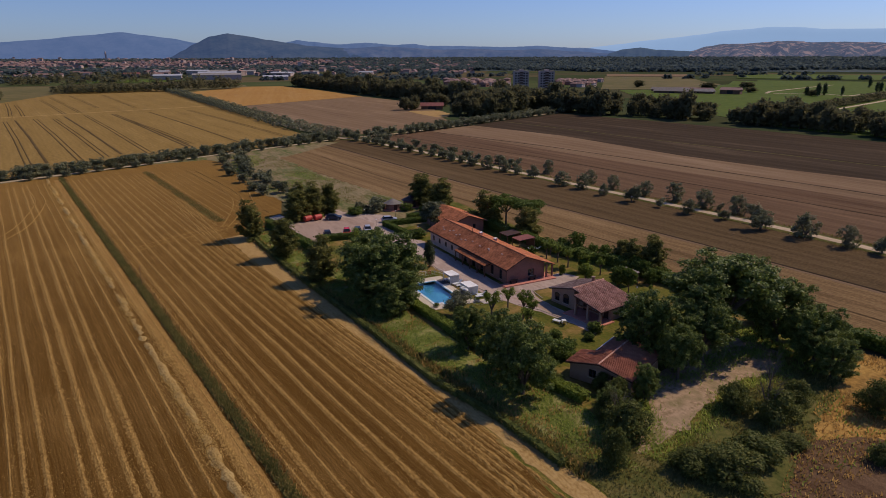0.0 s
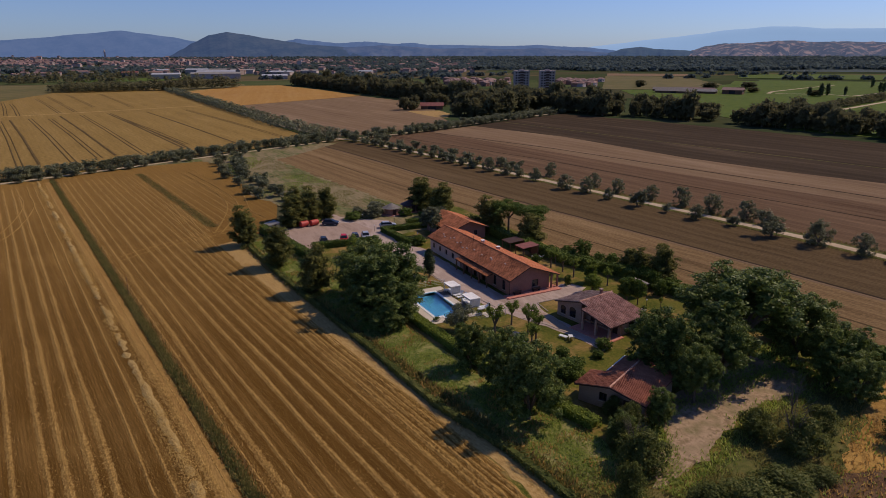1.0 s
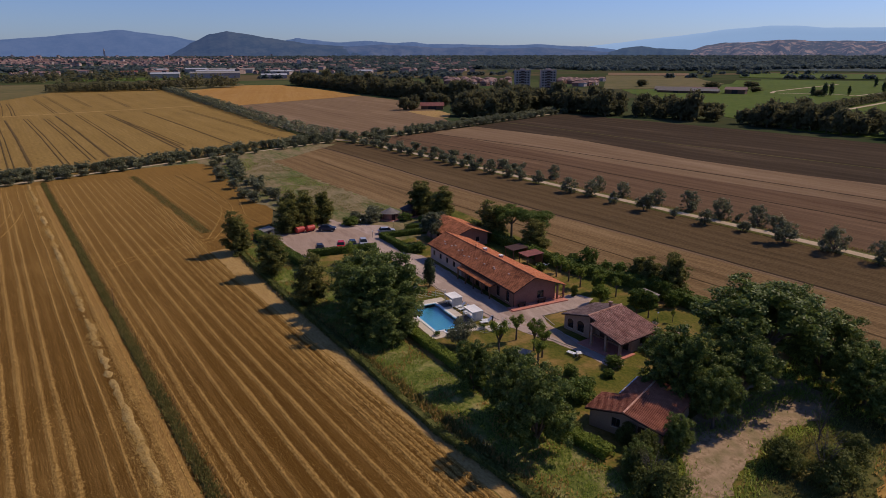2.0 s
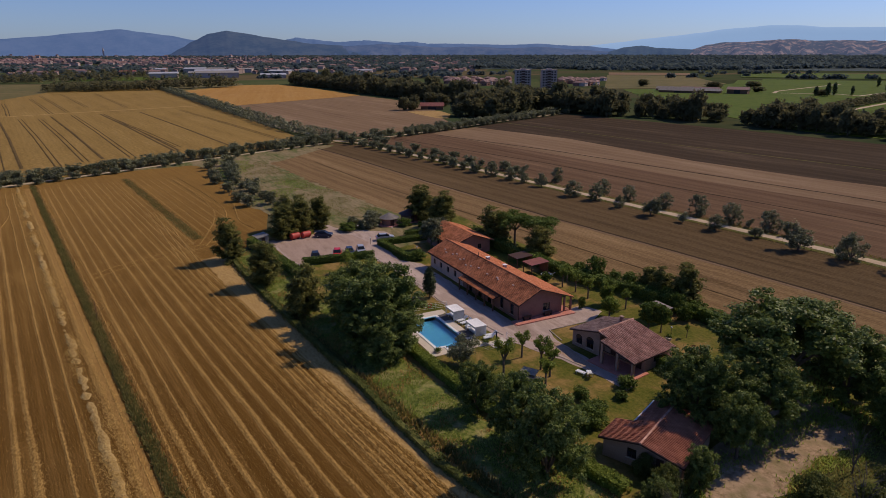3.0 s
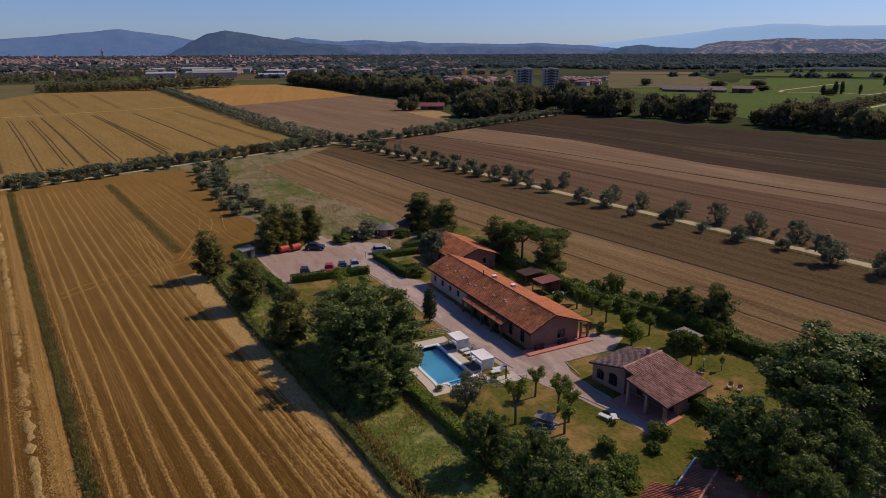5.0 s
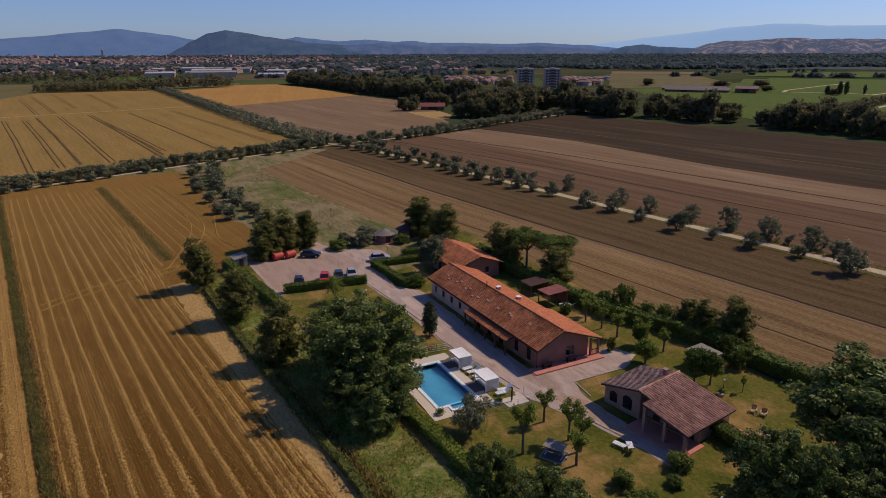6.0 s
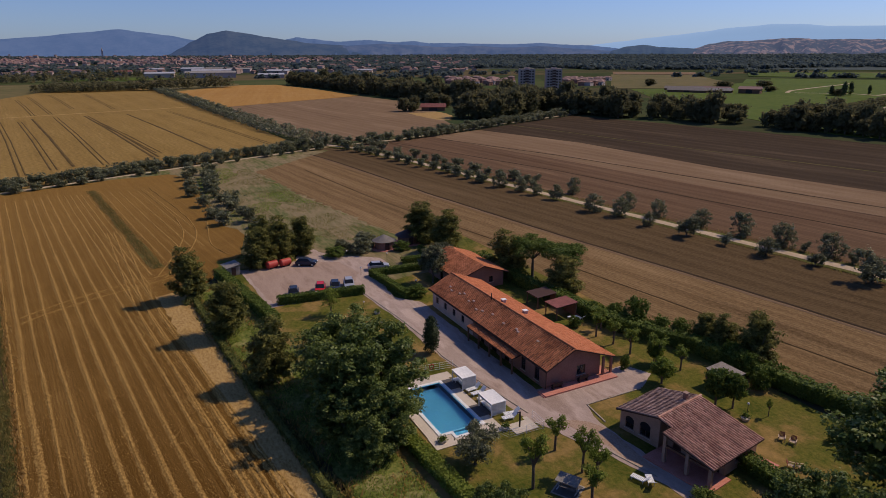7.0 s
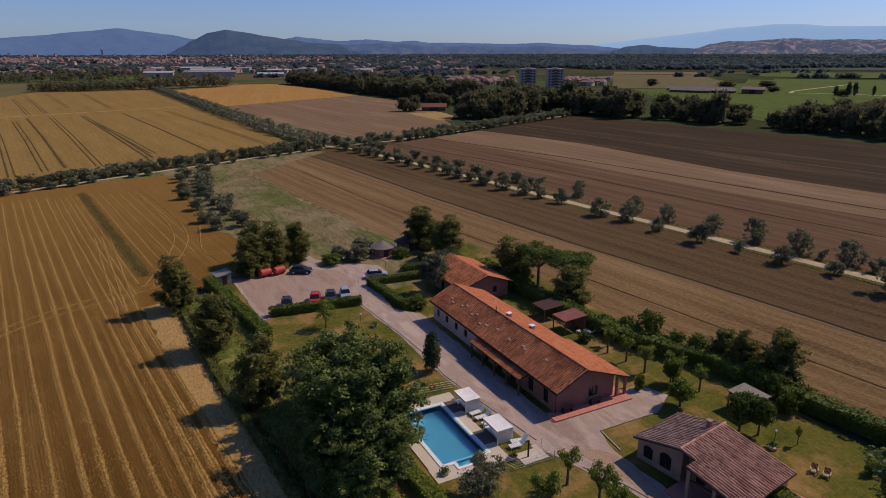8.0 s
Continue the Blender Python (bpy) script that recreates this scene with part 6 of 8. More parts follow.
sheet("verge_gold", [(-457, 205), (-452, 229), (-425, 224), (-398, 208), (-404, 202), (-434, 202.5)], -0.05, M["straw"], "dry golden verge beside the brown field", "verge", 1.5)


def shed_far(x, y, w, d, h, turn, roof):
    if h > 5:
        t = thing("industrial_shed", "long pale industrial shed with a sheet roof", "warehouse", pose(x, y, rise(x, y), 0, 0, turn), "industrial sheds near the town")
    else:
        t = thing("farm_shed", "long low dark farm shed with a weathered roof", "shed", pose(x, y, rise(x, y), 0, 0, turn), "far farm sheds")
    part("wall", boxes((-w / 2, w / 2, -d / 2, d / 2, 0, h)), M["block_wall" if h > 5 else "timber"], t)
    a, b = w / 2 + 0.8, d / 2 + 0.8
    part("roof", mesh_of("roof", [(-a, -b, h), (a, -b, h), (a, b, h), (-a, b, h), (-a, 0, h + 2.5), (a, 0, h + 2.5)], [(0, 1, 5, 4), (2, 3, 4, 5), (0, 4, 3), (1, 2, 5)], roof), None, t)
    part("gate", boxes((-3, 3, -d / 2 - 0.1, -d / 2 + 0.05, 0, min(5, h - 0.3))), M["dark"], t)


for x, y, w, d, h, turn, roof in ((-1330, 112, 48, 30, 8, 80, "roof_white"), (-1300, 195, 86, 46, 9, 80, "sheet_grey"), (-1360, 205, 70, 30, 11, 80, "roof_white"), (-1222, 285, 44, 26, 6, 78, "roof_white"), (-1640, 205, 46, 30, 9, 68, "roof_white"), (-1655, 255, 40, 30, 8, 68, "sheet_grey"), (-1600, 300, 52, 34, 8, 68, "sheet_grey"), (-1440, 352, 44, 40, 7, 60, "roof_white"),
                                  (-1540, 60, 30, 20, 7, 80, "sheet_red"), (-1500, 430, 36, 24, 7, 60, "sheet_grey"), (-1380, 520, 30, 20, 7, 55, "roof_white"), (-1250, 470, 26, 18, 6, 60, "town_roof"), (-1560, 110, 26, 18, 6, 80, "town_roof"),
                                  (-468, 231, 17, 8, 2.8, 62, "sheet_red"), (-566, 588, 40, 9, 2.4, 27, "roof_old"), (-548, 608, 40, 9, 2.4, 27, "town_roof"), (-540, 566, 40, 9, 2.4, 27, "roof_old"), (-524, 586, 36, 9, 2.4, 27, "sheet_grey"), (-494, 604, 20, 12, 4.6, 27, "town_roof"), (-1700, 130, 34, 22, 7, 80, "roof_white")):
    shed_far(x, y, w, d, h, turn, M[roof])


# ---- planting round the house ----
def hedge(name, label, line, width, height, leaf="hedge", seed=0, density=64, size=0.15, rough=0.12):
    """A clipped hedge along a line: a solid leaf-coloured core, added to block light, and leaves over its sides and
    top.
    """
    rng = np.random.default_rng(100 + seed)
    root = thing(name, label, "hedge")
    core, pos, nrm = bmesh.new(), [], []
    for (ax, ay), (bx, by) in zip(line, line[1:]):
        length = math.hypot(bx - ax, by - ay)
        turn = math.degrees(math.atan2(by - ay, bx - ax))
        box(core, -0.1, length + 0.1, -width * 0.36, width * 0.36, -0.1, height * 0.86, m=pose(ax, ay, 0, 0, 0, turn))
        k = int(density * length * (2 * height + width))
        u, v = rng.uniform(-width * 0.4, length + width * 0.4, k), rng.uniform(0, 2 * height + width, k)
        sway = 1 + rough * np.array([noise.noise(Vector((ax + q * 0.7, ay, p * 0.8))) for q, p in zip(u, v)])
        side = np.where(v < height, -1.0, np.where(v < height + width, 0.0, 1.0))
        yy = np.where(side == 0, v - height - width / 2, side * width / 2) * sway + rng.normal(size=k) * 0.06
        zz = np.where(side == 0, height, np.where(side < 0, v, 2 * height + width - v)) * sway + rng.normal(size=k) * 0.06
        c, s = math.cos(radians(turn)), math.sin(radians(turn))
        pos.append(np.stack([ax + u * c - yy * s, ay + u * s + yy * c, np.maximum(zz, 0.03)], axis=1))
        nrm.append(np.stack([-side * s, side * c, np.where(side == 0, 1.0, 0.25)], axis=1) + rng.normal(size=(k, 3)) * 0.5)
    part("leaves", quads("leaves", leaf_quads(rng, np.concatenate(pos), np.concatenate(nrm), size), M[leaf]), None, root)
    part("core", core, M[leaf], root)
    return root


hedge("hedge", "clipped green hedge beside the car park", [(-137.0, 38.8), (-135.5, 52.6)], 1.2, 1.4, seed=1)
hedge("hedge", "tall clipped hedge between car park and lawn", [(-155.5, 32.2), (-129.0, 36.0)], 1.7, 1.7, seed=2)
hedge("hedge", "square clipped hedge round a small lawn", [(-129.8, 58.7), (-143.2, 57.6), (-142.6, 69.4)], 1.2, 1.2, seed=3)
hedge("hedge", "short clipped hedge on the back lawn", [(-147.6, 65.8), (-147.4, 71.4), (-153.5, 72.4)], 1.2, 1.1, seed=4)
hedge("hedge", "bright green hedge along the pool terrace", [(-91.5, 41.4), (-79.0, 42.3), (-66.0, 44.2), (-54.0, 46.6)], 1.5, 1.2, "fruit", seed=5)
hedge("hedge", "long dark hedge between garden and ploughed field", [(-141, 79.4), (-120.4, 79.6), (-103, 81.5), (-93.6, 85.6), (-82, 87.2), (-72.4, 88.8), (-42, 93.5)], 2.2, 2.0, seed=6, density=26, size=0.2, rough=0.25)
hedge("hedge", "low rank dark green hedge along the edge of the field", [(-149, 26.2), (-120, 28.0), (-86, 31.4), (-75, 32.2), (-66, 33.0), (-54.5, 35.6), (-44.7, 36.6)], 0.9, 0.75, "bramble", seed=8, density=34, size=0.15, rough=0.6)
hedge("hedge", "dense hedge beside the guest cottage", [(-71.6, 69.6), (-65.6, 69.4), (-60.5, 70.6)], 1.7, 1.5, seed=7)

SHRUB = [make_tree("shrub", "dense rounded green shrub", "shrub", s, 4.0, 3.0, 3800, 0.2, M["hedge"], "low", bare=0.05, trunk=0.1, forks=5, gap=0.1, twigs=6, group="garden shrubs") for s in (71, 72)]
plant(SHRUB, [(-157.8, 55.0, 0.75, 0.52), (-155.8, 69.0, 0.6, 0.5), (-129.9, 60.4, 0.6, 0.5), (-111, 48.4, 0.36, 0.35), (-107.2, 76.3, 0.36, 0.4), (-93.2, 73.4, 0.24, 0.5),
              (-99.5, 85.6, 0.6, 0.7), (-103.4, 84.8, 0.65, 1.1), (-106.5, 83.6, 0.5, 0.7), (-96.5, 86.8, 0.55, 0.8), (-88.0, 86.8, 0.5, 0.8), (-84.6, 85.2, 0.55, 0.9), (-81.5, 84.4, 0.45, 0.7),
              (-70.3, 81.6, 0.22, 0.35), (-64.9, 51.9, 0.7, 0.55), (-69.8, 54.4, 0.4, 0.4), (-66.8, 54.0, 0.5, 0.4), (-68.0, 84.5, 0.7, 0.6), (-64.5, 82.5, 0.55, 0.6), (-60.0, 86.0, 0.8, 0.8), (-69.5, 61.5, 0.45, 0.4), (-67.5, 58.8, 0.3, 0.25)], RT)
GREY_BUSH = [make_tree("olive_bush", "broad grey-green bush beside the round huts", "shrub", s, 3.2, 2.4, 5200, 0.16, M["olive"], "low", bare=0.05, trunk=0.12, forks=5, gap=0.14, twigs=6, group="grey-green bushes") for s in (73, 74)]
plant(GREY_BUSH, [(-158.2, 60.8, 2.6, 3.2), (-161.0, 57.6, 2.2, 2.6), (-162.6, 63.2, 2.6, 3.0)], RT, (2.4, 3.2))
BRAMBLE = [make_tree("bramble_thicket", "wild tangled green thicket on rough ground", "shrub", s, 4.0, 3.0, 7500, 0.14, M["bramble"], "low", bare=0.05, trunk=0.12, forks=6, gap=0.1, group="wild thickets") for s in (81, 82)]
plant(BRAMBLE, [(-38.2, 47.4, 2.5, 2.3), (-35.8, 50.2, 3.8, 3.2), (-36.4, 54.4, 3.2, 2.8), (-40.3, 63.5, 2.9, 3.9), (-44.6, 61.4, 2.2, 3.2), (-42.6, 41.5, 1.9, 4.1), (-45.8, 46.4, 2.8, 4.1), (-49.8, 47.2, 1.9, 3.4), (-36.2, 60.5, 1.8, 1.3),
                (-41.8, 69.0, 2.3, 3.0), (-64.0, 47.5, 1.6, 2.2), (-59.5, 46.0, 1.6, 1.8), (-30.0, 66.0, 1.8, 2.0), (-36.0, 75.0, 2.6, 4.2), (-52.0, 50.2, 1.7, 3.2), (-55.0, 50.6, 1.4, 2.4)], RT, (3.0, 4.0))
POOL_BUSH = make_tree("olive_bush", "broad grey-green olive bush near the pool", "shrub", 91, 3.9, 2.5, 6500, 0.15, M["olive"], "vase", bare=0.06, trunk=0.15, forks=5, slim=0.45, gap=0.2, twigs=7)
POOL_BUSH.matrix_world = placed(-84.4, 45.8)
ANNEX_OLIVE = copy_thing(POOL_BUSH, placed(-141.2, 71.3, 0.95, 40, 1.25))
tagged(ANNEX_OLIVE, "grey-green olive tree in front of the annex")


def pollard(seed, height):
    """A pollarded garden tree: a stout trunk, knobbly limbs and tufts of fresh leaves."""
    rng, py = np.random.default_rng(seed), random.Random(seed)
    root = thing("pollarded_tree", "pollarded garden tree with tufted fresh green leaves", "tree", group="pollarded garden trees")
    bm = bmesh.new()
    fork = height * 0.5
    tube(bm, (0, 0, -0.1), (0.05, 0, fork), 0.15, 0.12)
    lobes = []
    for i in range(6):
        a = i * 1.05 + py.uniform(-0.3, 0.3)
        tip = Vector((math.cos(a) * 0.5, math.sin(a) * 0.5, fork + py.uniform(0.4, height * 0.36)))
        tube(bm, (0.03, 0, fork - 0.08), tip, 0.1, 0.06, 6)
        end = tip + Vector((math.cos(a) * 0.22, math.sin(a) * 0.22, 0.6))
        tube(bm, tip, end, 0.05, 0.015, 5)
        lobes += [(tip.x, tip.y, tip.z + 0.15, 0.36, 1.1), (end.x * 1.1, end.y * 1.1, end.z - 0.1, 0.38, 1.1)]
    part("trunk", bm, M["bark"], root)
    part("crown", quads("crown", lobes_cloud(rng, lobes, 1500, 0.11, shell=0.5, gap=0.12), M["fruit"]), None, root)
    return root


POLL = [pollard(k, 4.0) for k in (1, 2, 3)]
plant(POLL, [(-102.8, 76.7, 1.0, 0.9), (-99.7, 77.2, 0.95, 0.85), (-96.2, 77.1, 1.0, 0.9), (-92.4, 78.1, 1.15, 0.95), 
             (-78.6, 48.8, 1.15, 1.35), (-82.6, 54.3, 0.95, 0.95), (-78.4, 54.5, 0.95, 1.15), (-76.2, 54.4, 1.05, 1.1), (-74.5, 52.5, 1.0, 0.9), (-104.5, 79.0, 0.8, 0.8), (-89.5, 79.5, 0.9, 0.8), (-76.8, 79.8, 0.35, 0.5)], RT)
GARDEN = [make_tree("garden_tree", "small round leafy green garden tree with a bare trunk", "tree", s, 4.6, 1.7, 4200, 0.15, M["fruit" if s == 97 else "hedge"], "round", bare=0.34, trunk=0.14, forks=5, gap=0.15, group="round garden trees", twigs=4) for s in (97, 98)]
plant(GARDEN, [(-88.1, 74.8, 1.6, 3.4), (-81.4, 76.6, 1.55, 4.7), (-92.6, 77.9, 1.2, 3.0), (-79.9, 77.7, 1.35, 4.5)], RT, (1.7, 4.6))
SHADE_TREE = make_tree("garden_tree", "grey-green leafy tree in front of the annex", "tree", 96, 6.9, 2.5, 6500, 0.17, M["olive"], "round", bare=0.36, trunk=0.16, forks=6, gap=0.15, twigs=5)
SHADE_TREE.matrix_world = placed(-134.8, 66.0)
WILLOW = make_tree("weeping_tree", "small weeping tree on the lawn by the hedge", "tree", 95, 4.6, 1.7, 1700, 0.16, M["fruit"], "column", bare=0.25, trunk=0.1, forks=4, slim=0.3, gap=0.25)
WILLOW.matrix_world = placed(-128.9, 45.0)


def bare_tree(seed):
    root = thing("bare_tree", "thin leafless tree with fine grey branches", "tree", group="leafless trees")
    py = random.Random(seed)
    bm = limbs(py, 5.5, 0.1, 1.6, 6, bare=0.22)
    for _ in range(16):
        a, z = py.uniform(0, 6.28), py.uniform(2.0, 4.6)
        tube(bm, (math.cos(a) * 0.5, math.sin(a) * 0.5, z), (math.cos(a) * 1.5, math.sin(a) * 1.5, z + py.uniform(0.6, 1.4)), 0.03, 0.008, 4)
    part("trunk", bm, M["bark"], root)
    return root


BARE = [bare_tree(4)]
plant(BARE, [(-47.0, 46.0, 1.0, 1.0), (-41.0, 62.5, 1.1, 1.1), (-45.5, 69.0, 0.9, 1.0)], RT)


def tufts(name, label, spots, size, leaf, seed, category="grass"):
    """Blades and stalks standing on the ground, in one mesh. spots: x, y arrays."""
    rng = np.random.default_rng(seed)
    x, y = spots
    k = len(x)
    a, h = rng.uniform(0, 6.283, k), size * rng.uniform(0.5, 1.5, k)
    w = h * 0.2
    lean = rng.normal(size=(k, 2)) * 0.4 * h[:, None]
    c, s = np.cos(a) * w, np.sin(a) * w
    z = np.zeros(k) + 0.02
    q = np.stack([np.stack([x - c, y - s, z], 1), np.stack([x + c, y + s, z], 1), np.stack([x + c * 0.5 + lean[:, 0], y + s * 0.5 + lean[:, 1], h], 1), np.stack([x - c * 0.5 + lean[:, 0], y - s * 0.5 + lean[:, 1], h], 1)], axis=1)
    return tagged(new(name, quads(name, q, M[leaf])), label, category, kind="stuff")


def within(points, x, y):
    """Which of the places lie inside an outline."""
    px, py = np.array(points, float).T
    inside = np.zeros(len(x), bool)
    j = len(px) - 1
    for i in range(len(px)):
        cross = ((py[i] > y) != (py[j] > y)) & (x < (px[j] - px[i]) * (y - py[i]) / (py[j] - py[i] + 1e-12) + px[i])
        inside ^= cross
        j = i
    return inside


def scatter(points, count, rng, freq=0.25, cut=-0.1):
    """Random places inside an outline, in patches."""
    px, py = np.array(points, float).T
    x, y = rng.uniform(px.min(), px.max(), count * 3), rng.uniform(py.min(), py.max(), count * 3)
    inside = within(points, x, y)
    x, y = x[inside], y[inside]
    keep = np.array([noise.noise(Vector((p * freq, q * freq, 3.3))) > cut for p, q in zip(x, y)], bool)
    return x[keep][:count], y[keep][:count]


def band(line, width, count, rng):
    seg = np.array(line, float)
    i = rng.integers(0, len(seg) - 1, count)
    t = rng.random(count)[:, None]
    p = seg[i] * (1 - t) + seg[i + 1] * t
    d = seg[i + 1] - seg[i]
    d /= np.linalg.norm(d, axis=1)[:, None]
    o = rng.normal(size=count)[:, None] * width
    p = p + np.stack([-d[:, 1], d[:, 0]], 1) * o
    return p[:, 0], p[:, 1]


RG = np.random.default_rng(3)
WEED_OUT = [(-150, 27), (-120, 29), (-86, 33.2), (-64, 36), (-46, 38.6), (-40, 43), (-52, 46), (-66, 42), (-86, 40), (-130, 35), (-152, 31.5)]
tufts("weeds", "tall green weeds and grass", scatter(WEED_OUT, 36000, RG, 0.3, -0.2), 0.2, "blades", 1)
tufts("weeds", "dry pale stalks among the weeds", scatter(WEED_OUT, 12000, RG, 0.35, 0.1), 0.26, "hay", 2)
ROUGH_OUT = [(-47, 89), (-43, 77), (-38, 65), (-34.5, 57.5), (-30, 49), (-24, 42), (30, 44), (40, 60), (40, 104), (-8, 99), (-40, 92)]
GREEN_OUT = [(-53, 37.2), (-20, 37.5), (20, 42), (-23, 43.5), (-29, 50), (-33.5, 58), (-37, 65.5), (-42, 77.5), (-46, 90), (-51, 90), (-48, 76), (-46, 62), (-42, 52), (-41, 46), (-48, 41)]
tufts("dry_grass", "tall dry golden grass", scatter(ROUGH_OUT, 30000, RG, 0.12, 0.0), 0.3, "hay", 3)
tufts("rough_weeds", "green weeds in the rough grass", scatter(GREEN_OUT, 36000, RG, 0.2, -0.3), 0.24, "reeds", 4)
tufts("ditch_grass", "thick green grass in the ditch", band([along(-256, -16.6, 0), along(-256, -16.6, 150), along(-256, -16.6, 300)], 0.3, 46000, RG), 0.34, "reeds", 5)
tufts("ditch_stalks", "dry grass along the ditch", band([along(-256, -16.2, 0), along(-256, -16.2, 150), along(-256, -16.2, 300)], 0.5, 12000, RG), 0.3, "hay", 24)
tufts("ditch_grass", "thick green grass in the short ditch", band([along(-256, 10.2, 0), along(-256, 10.2, 90)], 0.5, 8000, RG), 0.24, "reeds", 6)
tufts("ditch_stalks", "dry grass in the short ditch", band([along(-256, 10.2, 0), along(-256, 10.2, 90)], 0.7, 7000, RG), 0.24, "hay", 22)


def loose_straw(name, label, spots, size, seed, lift=0.12):
    """Cut straw lying about in drifts."""
    rng = np.random.default_rng(seed)
    x, y = spots
    k = len(x)
    pos = np.stack([x, y, rng.random(k) * lift + 0.03], axis=1)
    q = leaf_quads(rng, pos, np.array([0, 0, 1.0]) + rng.normal(size=(k, 3)) * 0.3, size, 0.16)
    return tagged(new(name, quads(name, q, M["straw_cut"])), label, "straw", kind="stuff")




def windrow(name, label, offset, d0, d1, width, height, seed):
    """A raked row of loose straw: uneven heaps with gaps, lying along the stubble rows."""
    verts, faces = [], []
    k, cross = int((d1 - d0) / 0.22), 9
    for i in range(k + 1):
        d = d0 + (d1 - d0) * i / k
        swing = 0.55 * noise.noise(Vector((d * 0.16, seed, 0))) + 0.25 * noise.noise(Vector((d * 0.7, seed, 5)))
        heap = max(0.0, min(1.0, 0.6 + 1.2 * noise.noise(Vector((d * 0.13, seed, 2))) + 0.9 * noise.noise(Vector((d * 0.62, seed, 8)))))
        for j in range(cross):
            u = j / (cross - 1) * 2 - 1
            z = height * heap * (1 - abs(u) ** 2.2) * (1 + 0.6 * noise.noise(Vector((d * 2.1, u * 2.4, seed)))) - 0.05 - 0.12 * (heap < 0.1)
            x, y = along(-256, offset + swing + u * width * (0.35 + 0.75 * heap) + 0.16 * noise.noise(Vector((d * 1.9, u * 1.3, seed + 3))), d)
            verts.append((x, y, z))
        if i:
            q = cross * i
            faces += [(q - cross + j, q + j, q + j + 1, q - cross + j + 1) for j in range(cross - 1)]
    return tagged(new(name, mesh_of(name, verts, faces, M["windrow"], smooth=True)), label, "straw", kind="stuff")


windrow("straw_windrow", "raked lumpy row of pale straw beside the ditch", -20.75, 0, 300, 0.62, 0.3, 3.0)
HEAP = [along(-256, -20.75, 12 * i) for i in range(26)]
hx, hy = band(HEAP, 0.6, 60000, RG)
thick = np.array([noise.noise(Vector((p * 0.11, q * 0.3, 2.2))) + 0.12 * r > -0.04 for p, q, r in zip(hx, hy, RG.normal(size=len(hx)))], bool)
loose_straw("straw_heap", "loose pale straw fallen from the raked row", (hx[thick], hy[thick]), 0.13, 7, 0.34)
SCRUB_OUT = [(-266, 41), (-284, 46), (-274, 60), (-222, 64), (-192, 69), (-168, 71), (-168, 62), (-178, 52), (-200, 39)]
tufts("scrub_weeds", "low green and dry scrub on the fallow ground", scatter(SCRUB_OUT, 16000, RG, 0.09, 0.0), 0.2, "blades", 15)
tufts("scrub_stalks", "dry stalks on the fallow ground", scatter(SCRUB_OUT, 9000, RG, 0.14, 0.0), 0.2, "reeds", 16)
SHADE_OUT = [(-47, 62), (-46, 74), (-44, 86), (-62, 86), (-62, 66), (-55, 56), (-53, 60), (-53, 72), (-50, 80), (-46.5, 74)]
tufts("shade_weeds", "green weeds under the trees beside the path", scatter(SHADE_OUT, 5000, RG, 0.3, -0.1), 0.3, "blades", 17)
PATH_EDGE = [(-41.2, 45.5), (-42.6, 50), (-42.8, 54), (-44.6, 58.5), (-46.8, 63), (-47.8, 68), (-47.2, 73.5), (-50, 78), (-53.5, 76.5), (-53, 70), (-52.2, 64), (-53, 57), (-51.5, 53), (-47.8, 51.2), (-44.5, 48.4), (-41.2, 45.5)]
tufts("path_weeds", "green weeds growing along the earth path", band(PATH_EDGE, 0.8, 7000, RG), 0.26, "blades", 18)
FIELD_EDGE = [(-149, 26.4), (-120, 28.2), (-86, 32.4), (-70, 34.4), (-56, 36.2), (-42, 38.0)]
tufts("edge_grass", "tall rank grass along the edge of the field", band(FIELD_EDGE, 0.5, 5000, RG), 0.4, "reeds", 19)
tufts("edge_stalks", "dry stalks in the grass along the field", band(FIELD_EDGE, 0.7, 1500, RG), 0.4, "hay", 20)
tufts("green_clumps", "green clumps in the dry grass", scatter(ROUGH_OUT, 6000, RG, 0.12, 0.2), 0.3, "blades", 21)
tufts("verge_grass", "short dry grass along the farm tracks", band([(x, y - 2.8) for x, y in RIGHT_ROAD], 0.6, 8000, RG), 0.22, "reeds", 8)
tufts("verge_stalks", "dry shrubby stalks on the far side of the track", band([(x, y + 3.2) for x, y in RIGHT_ROAD], 0.5, 5000, RG), 0.35, "reeds", 9)


# ---- lines in the fields ----
def furrow(name, label, line, width, material, z=0.03, ragged=0.3):
    return strip(name, line, width, z, M[material], label, "furrow", crown=0.04, ragged=ragged)


furrow("furrow_soil", "straight pale ridge across the ploughed field", [(-299, 89.2), (-270, 93), (-228, 96.6), (-206, 98.2), (-150, 104.8), (-109, 111), (-83, 114), (60, 130)], 0.9, "soil_pale", 0.05)
# dark strip laid as the ridge's dark side, next to its pale one
furrow("furrow_soil_dark", "dark earth strip along the side of the pale ridge", [(-299, 90.3), (-270, 94.1), (-228, 97.6), (-206, 99.2), (-150, 105.8), (-109, 112), (-83, 115), (60, 131)], 0.8, "soil_dark", 0.03)
furrow("furrow_field", "faint dark furrow in the ploughed field", [(-262, 78), (-206, 82.4), (-150, 91), (-109, 96.6), (-60, 103), (60, 117)], 0.5, "soil_olive", 0.03)
furrow("furrow_reddish", "dark furrow between bands of earth", [(-318, 160), (-246, 179), (-180, 190), (-131, 198.5), (60, 224)], 1.2, "soil_dark", 0.02)
furrow("furrow_red", "dark furrow in the reddish field", [(-318, 134), (-216, 157), (-163, 163.5), (-116, 171.5), (60, 195)], 0.9, "soil_dark", 0.02)
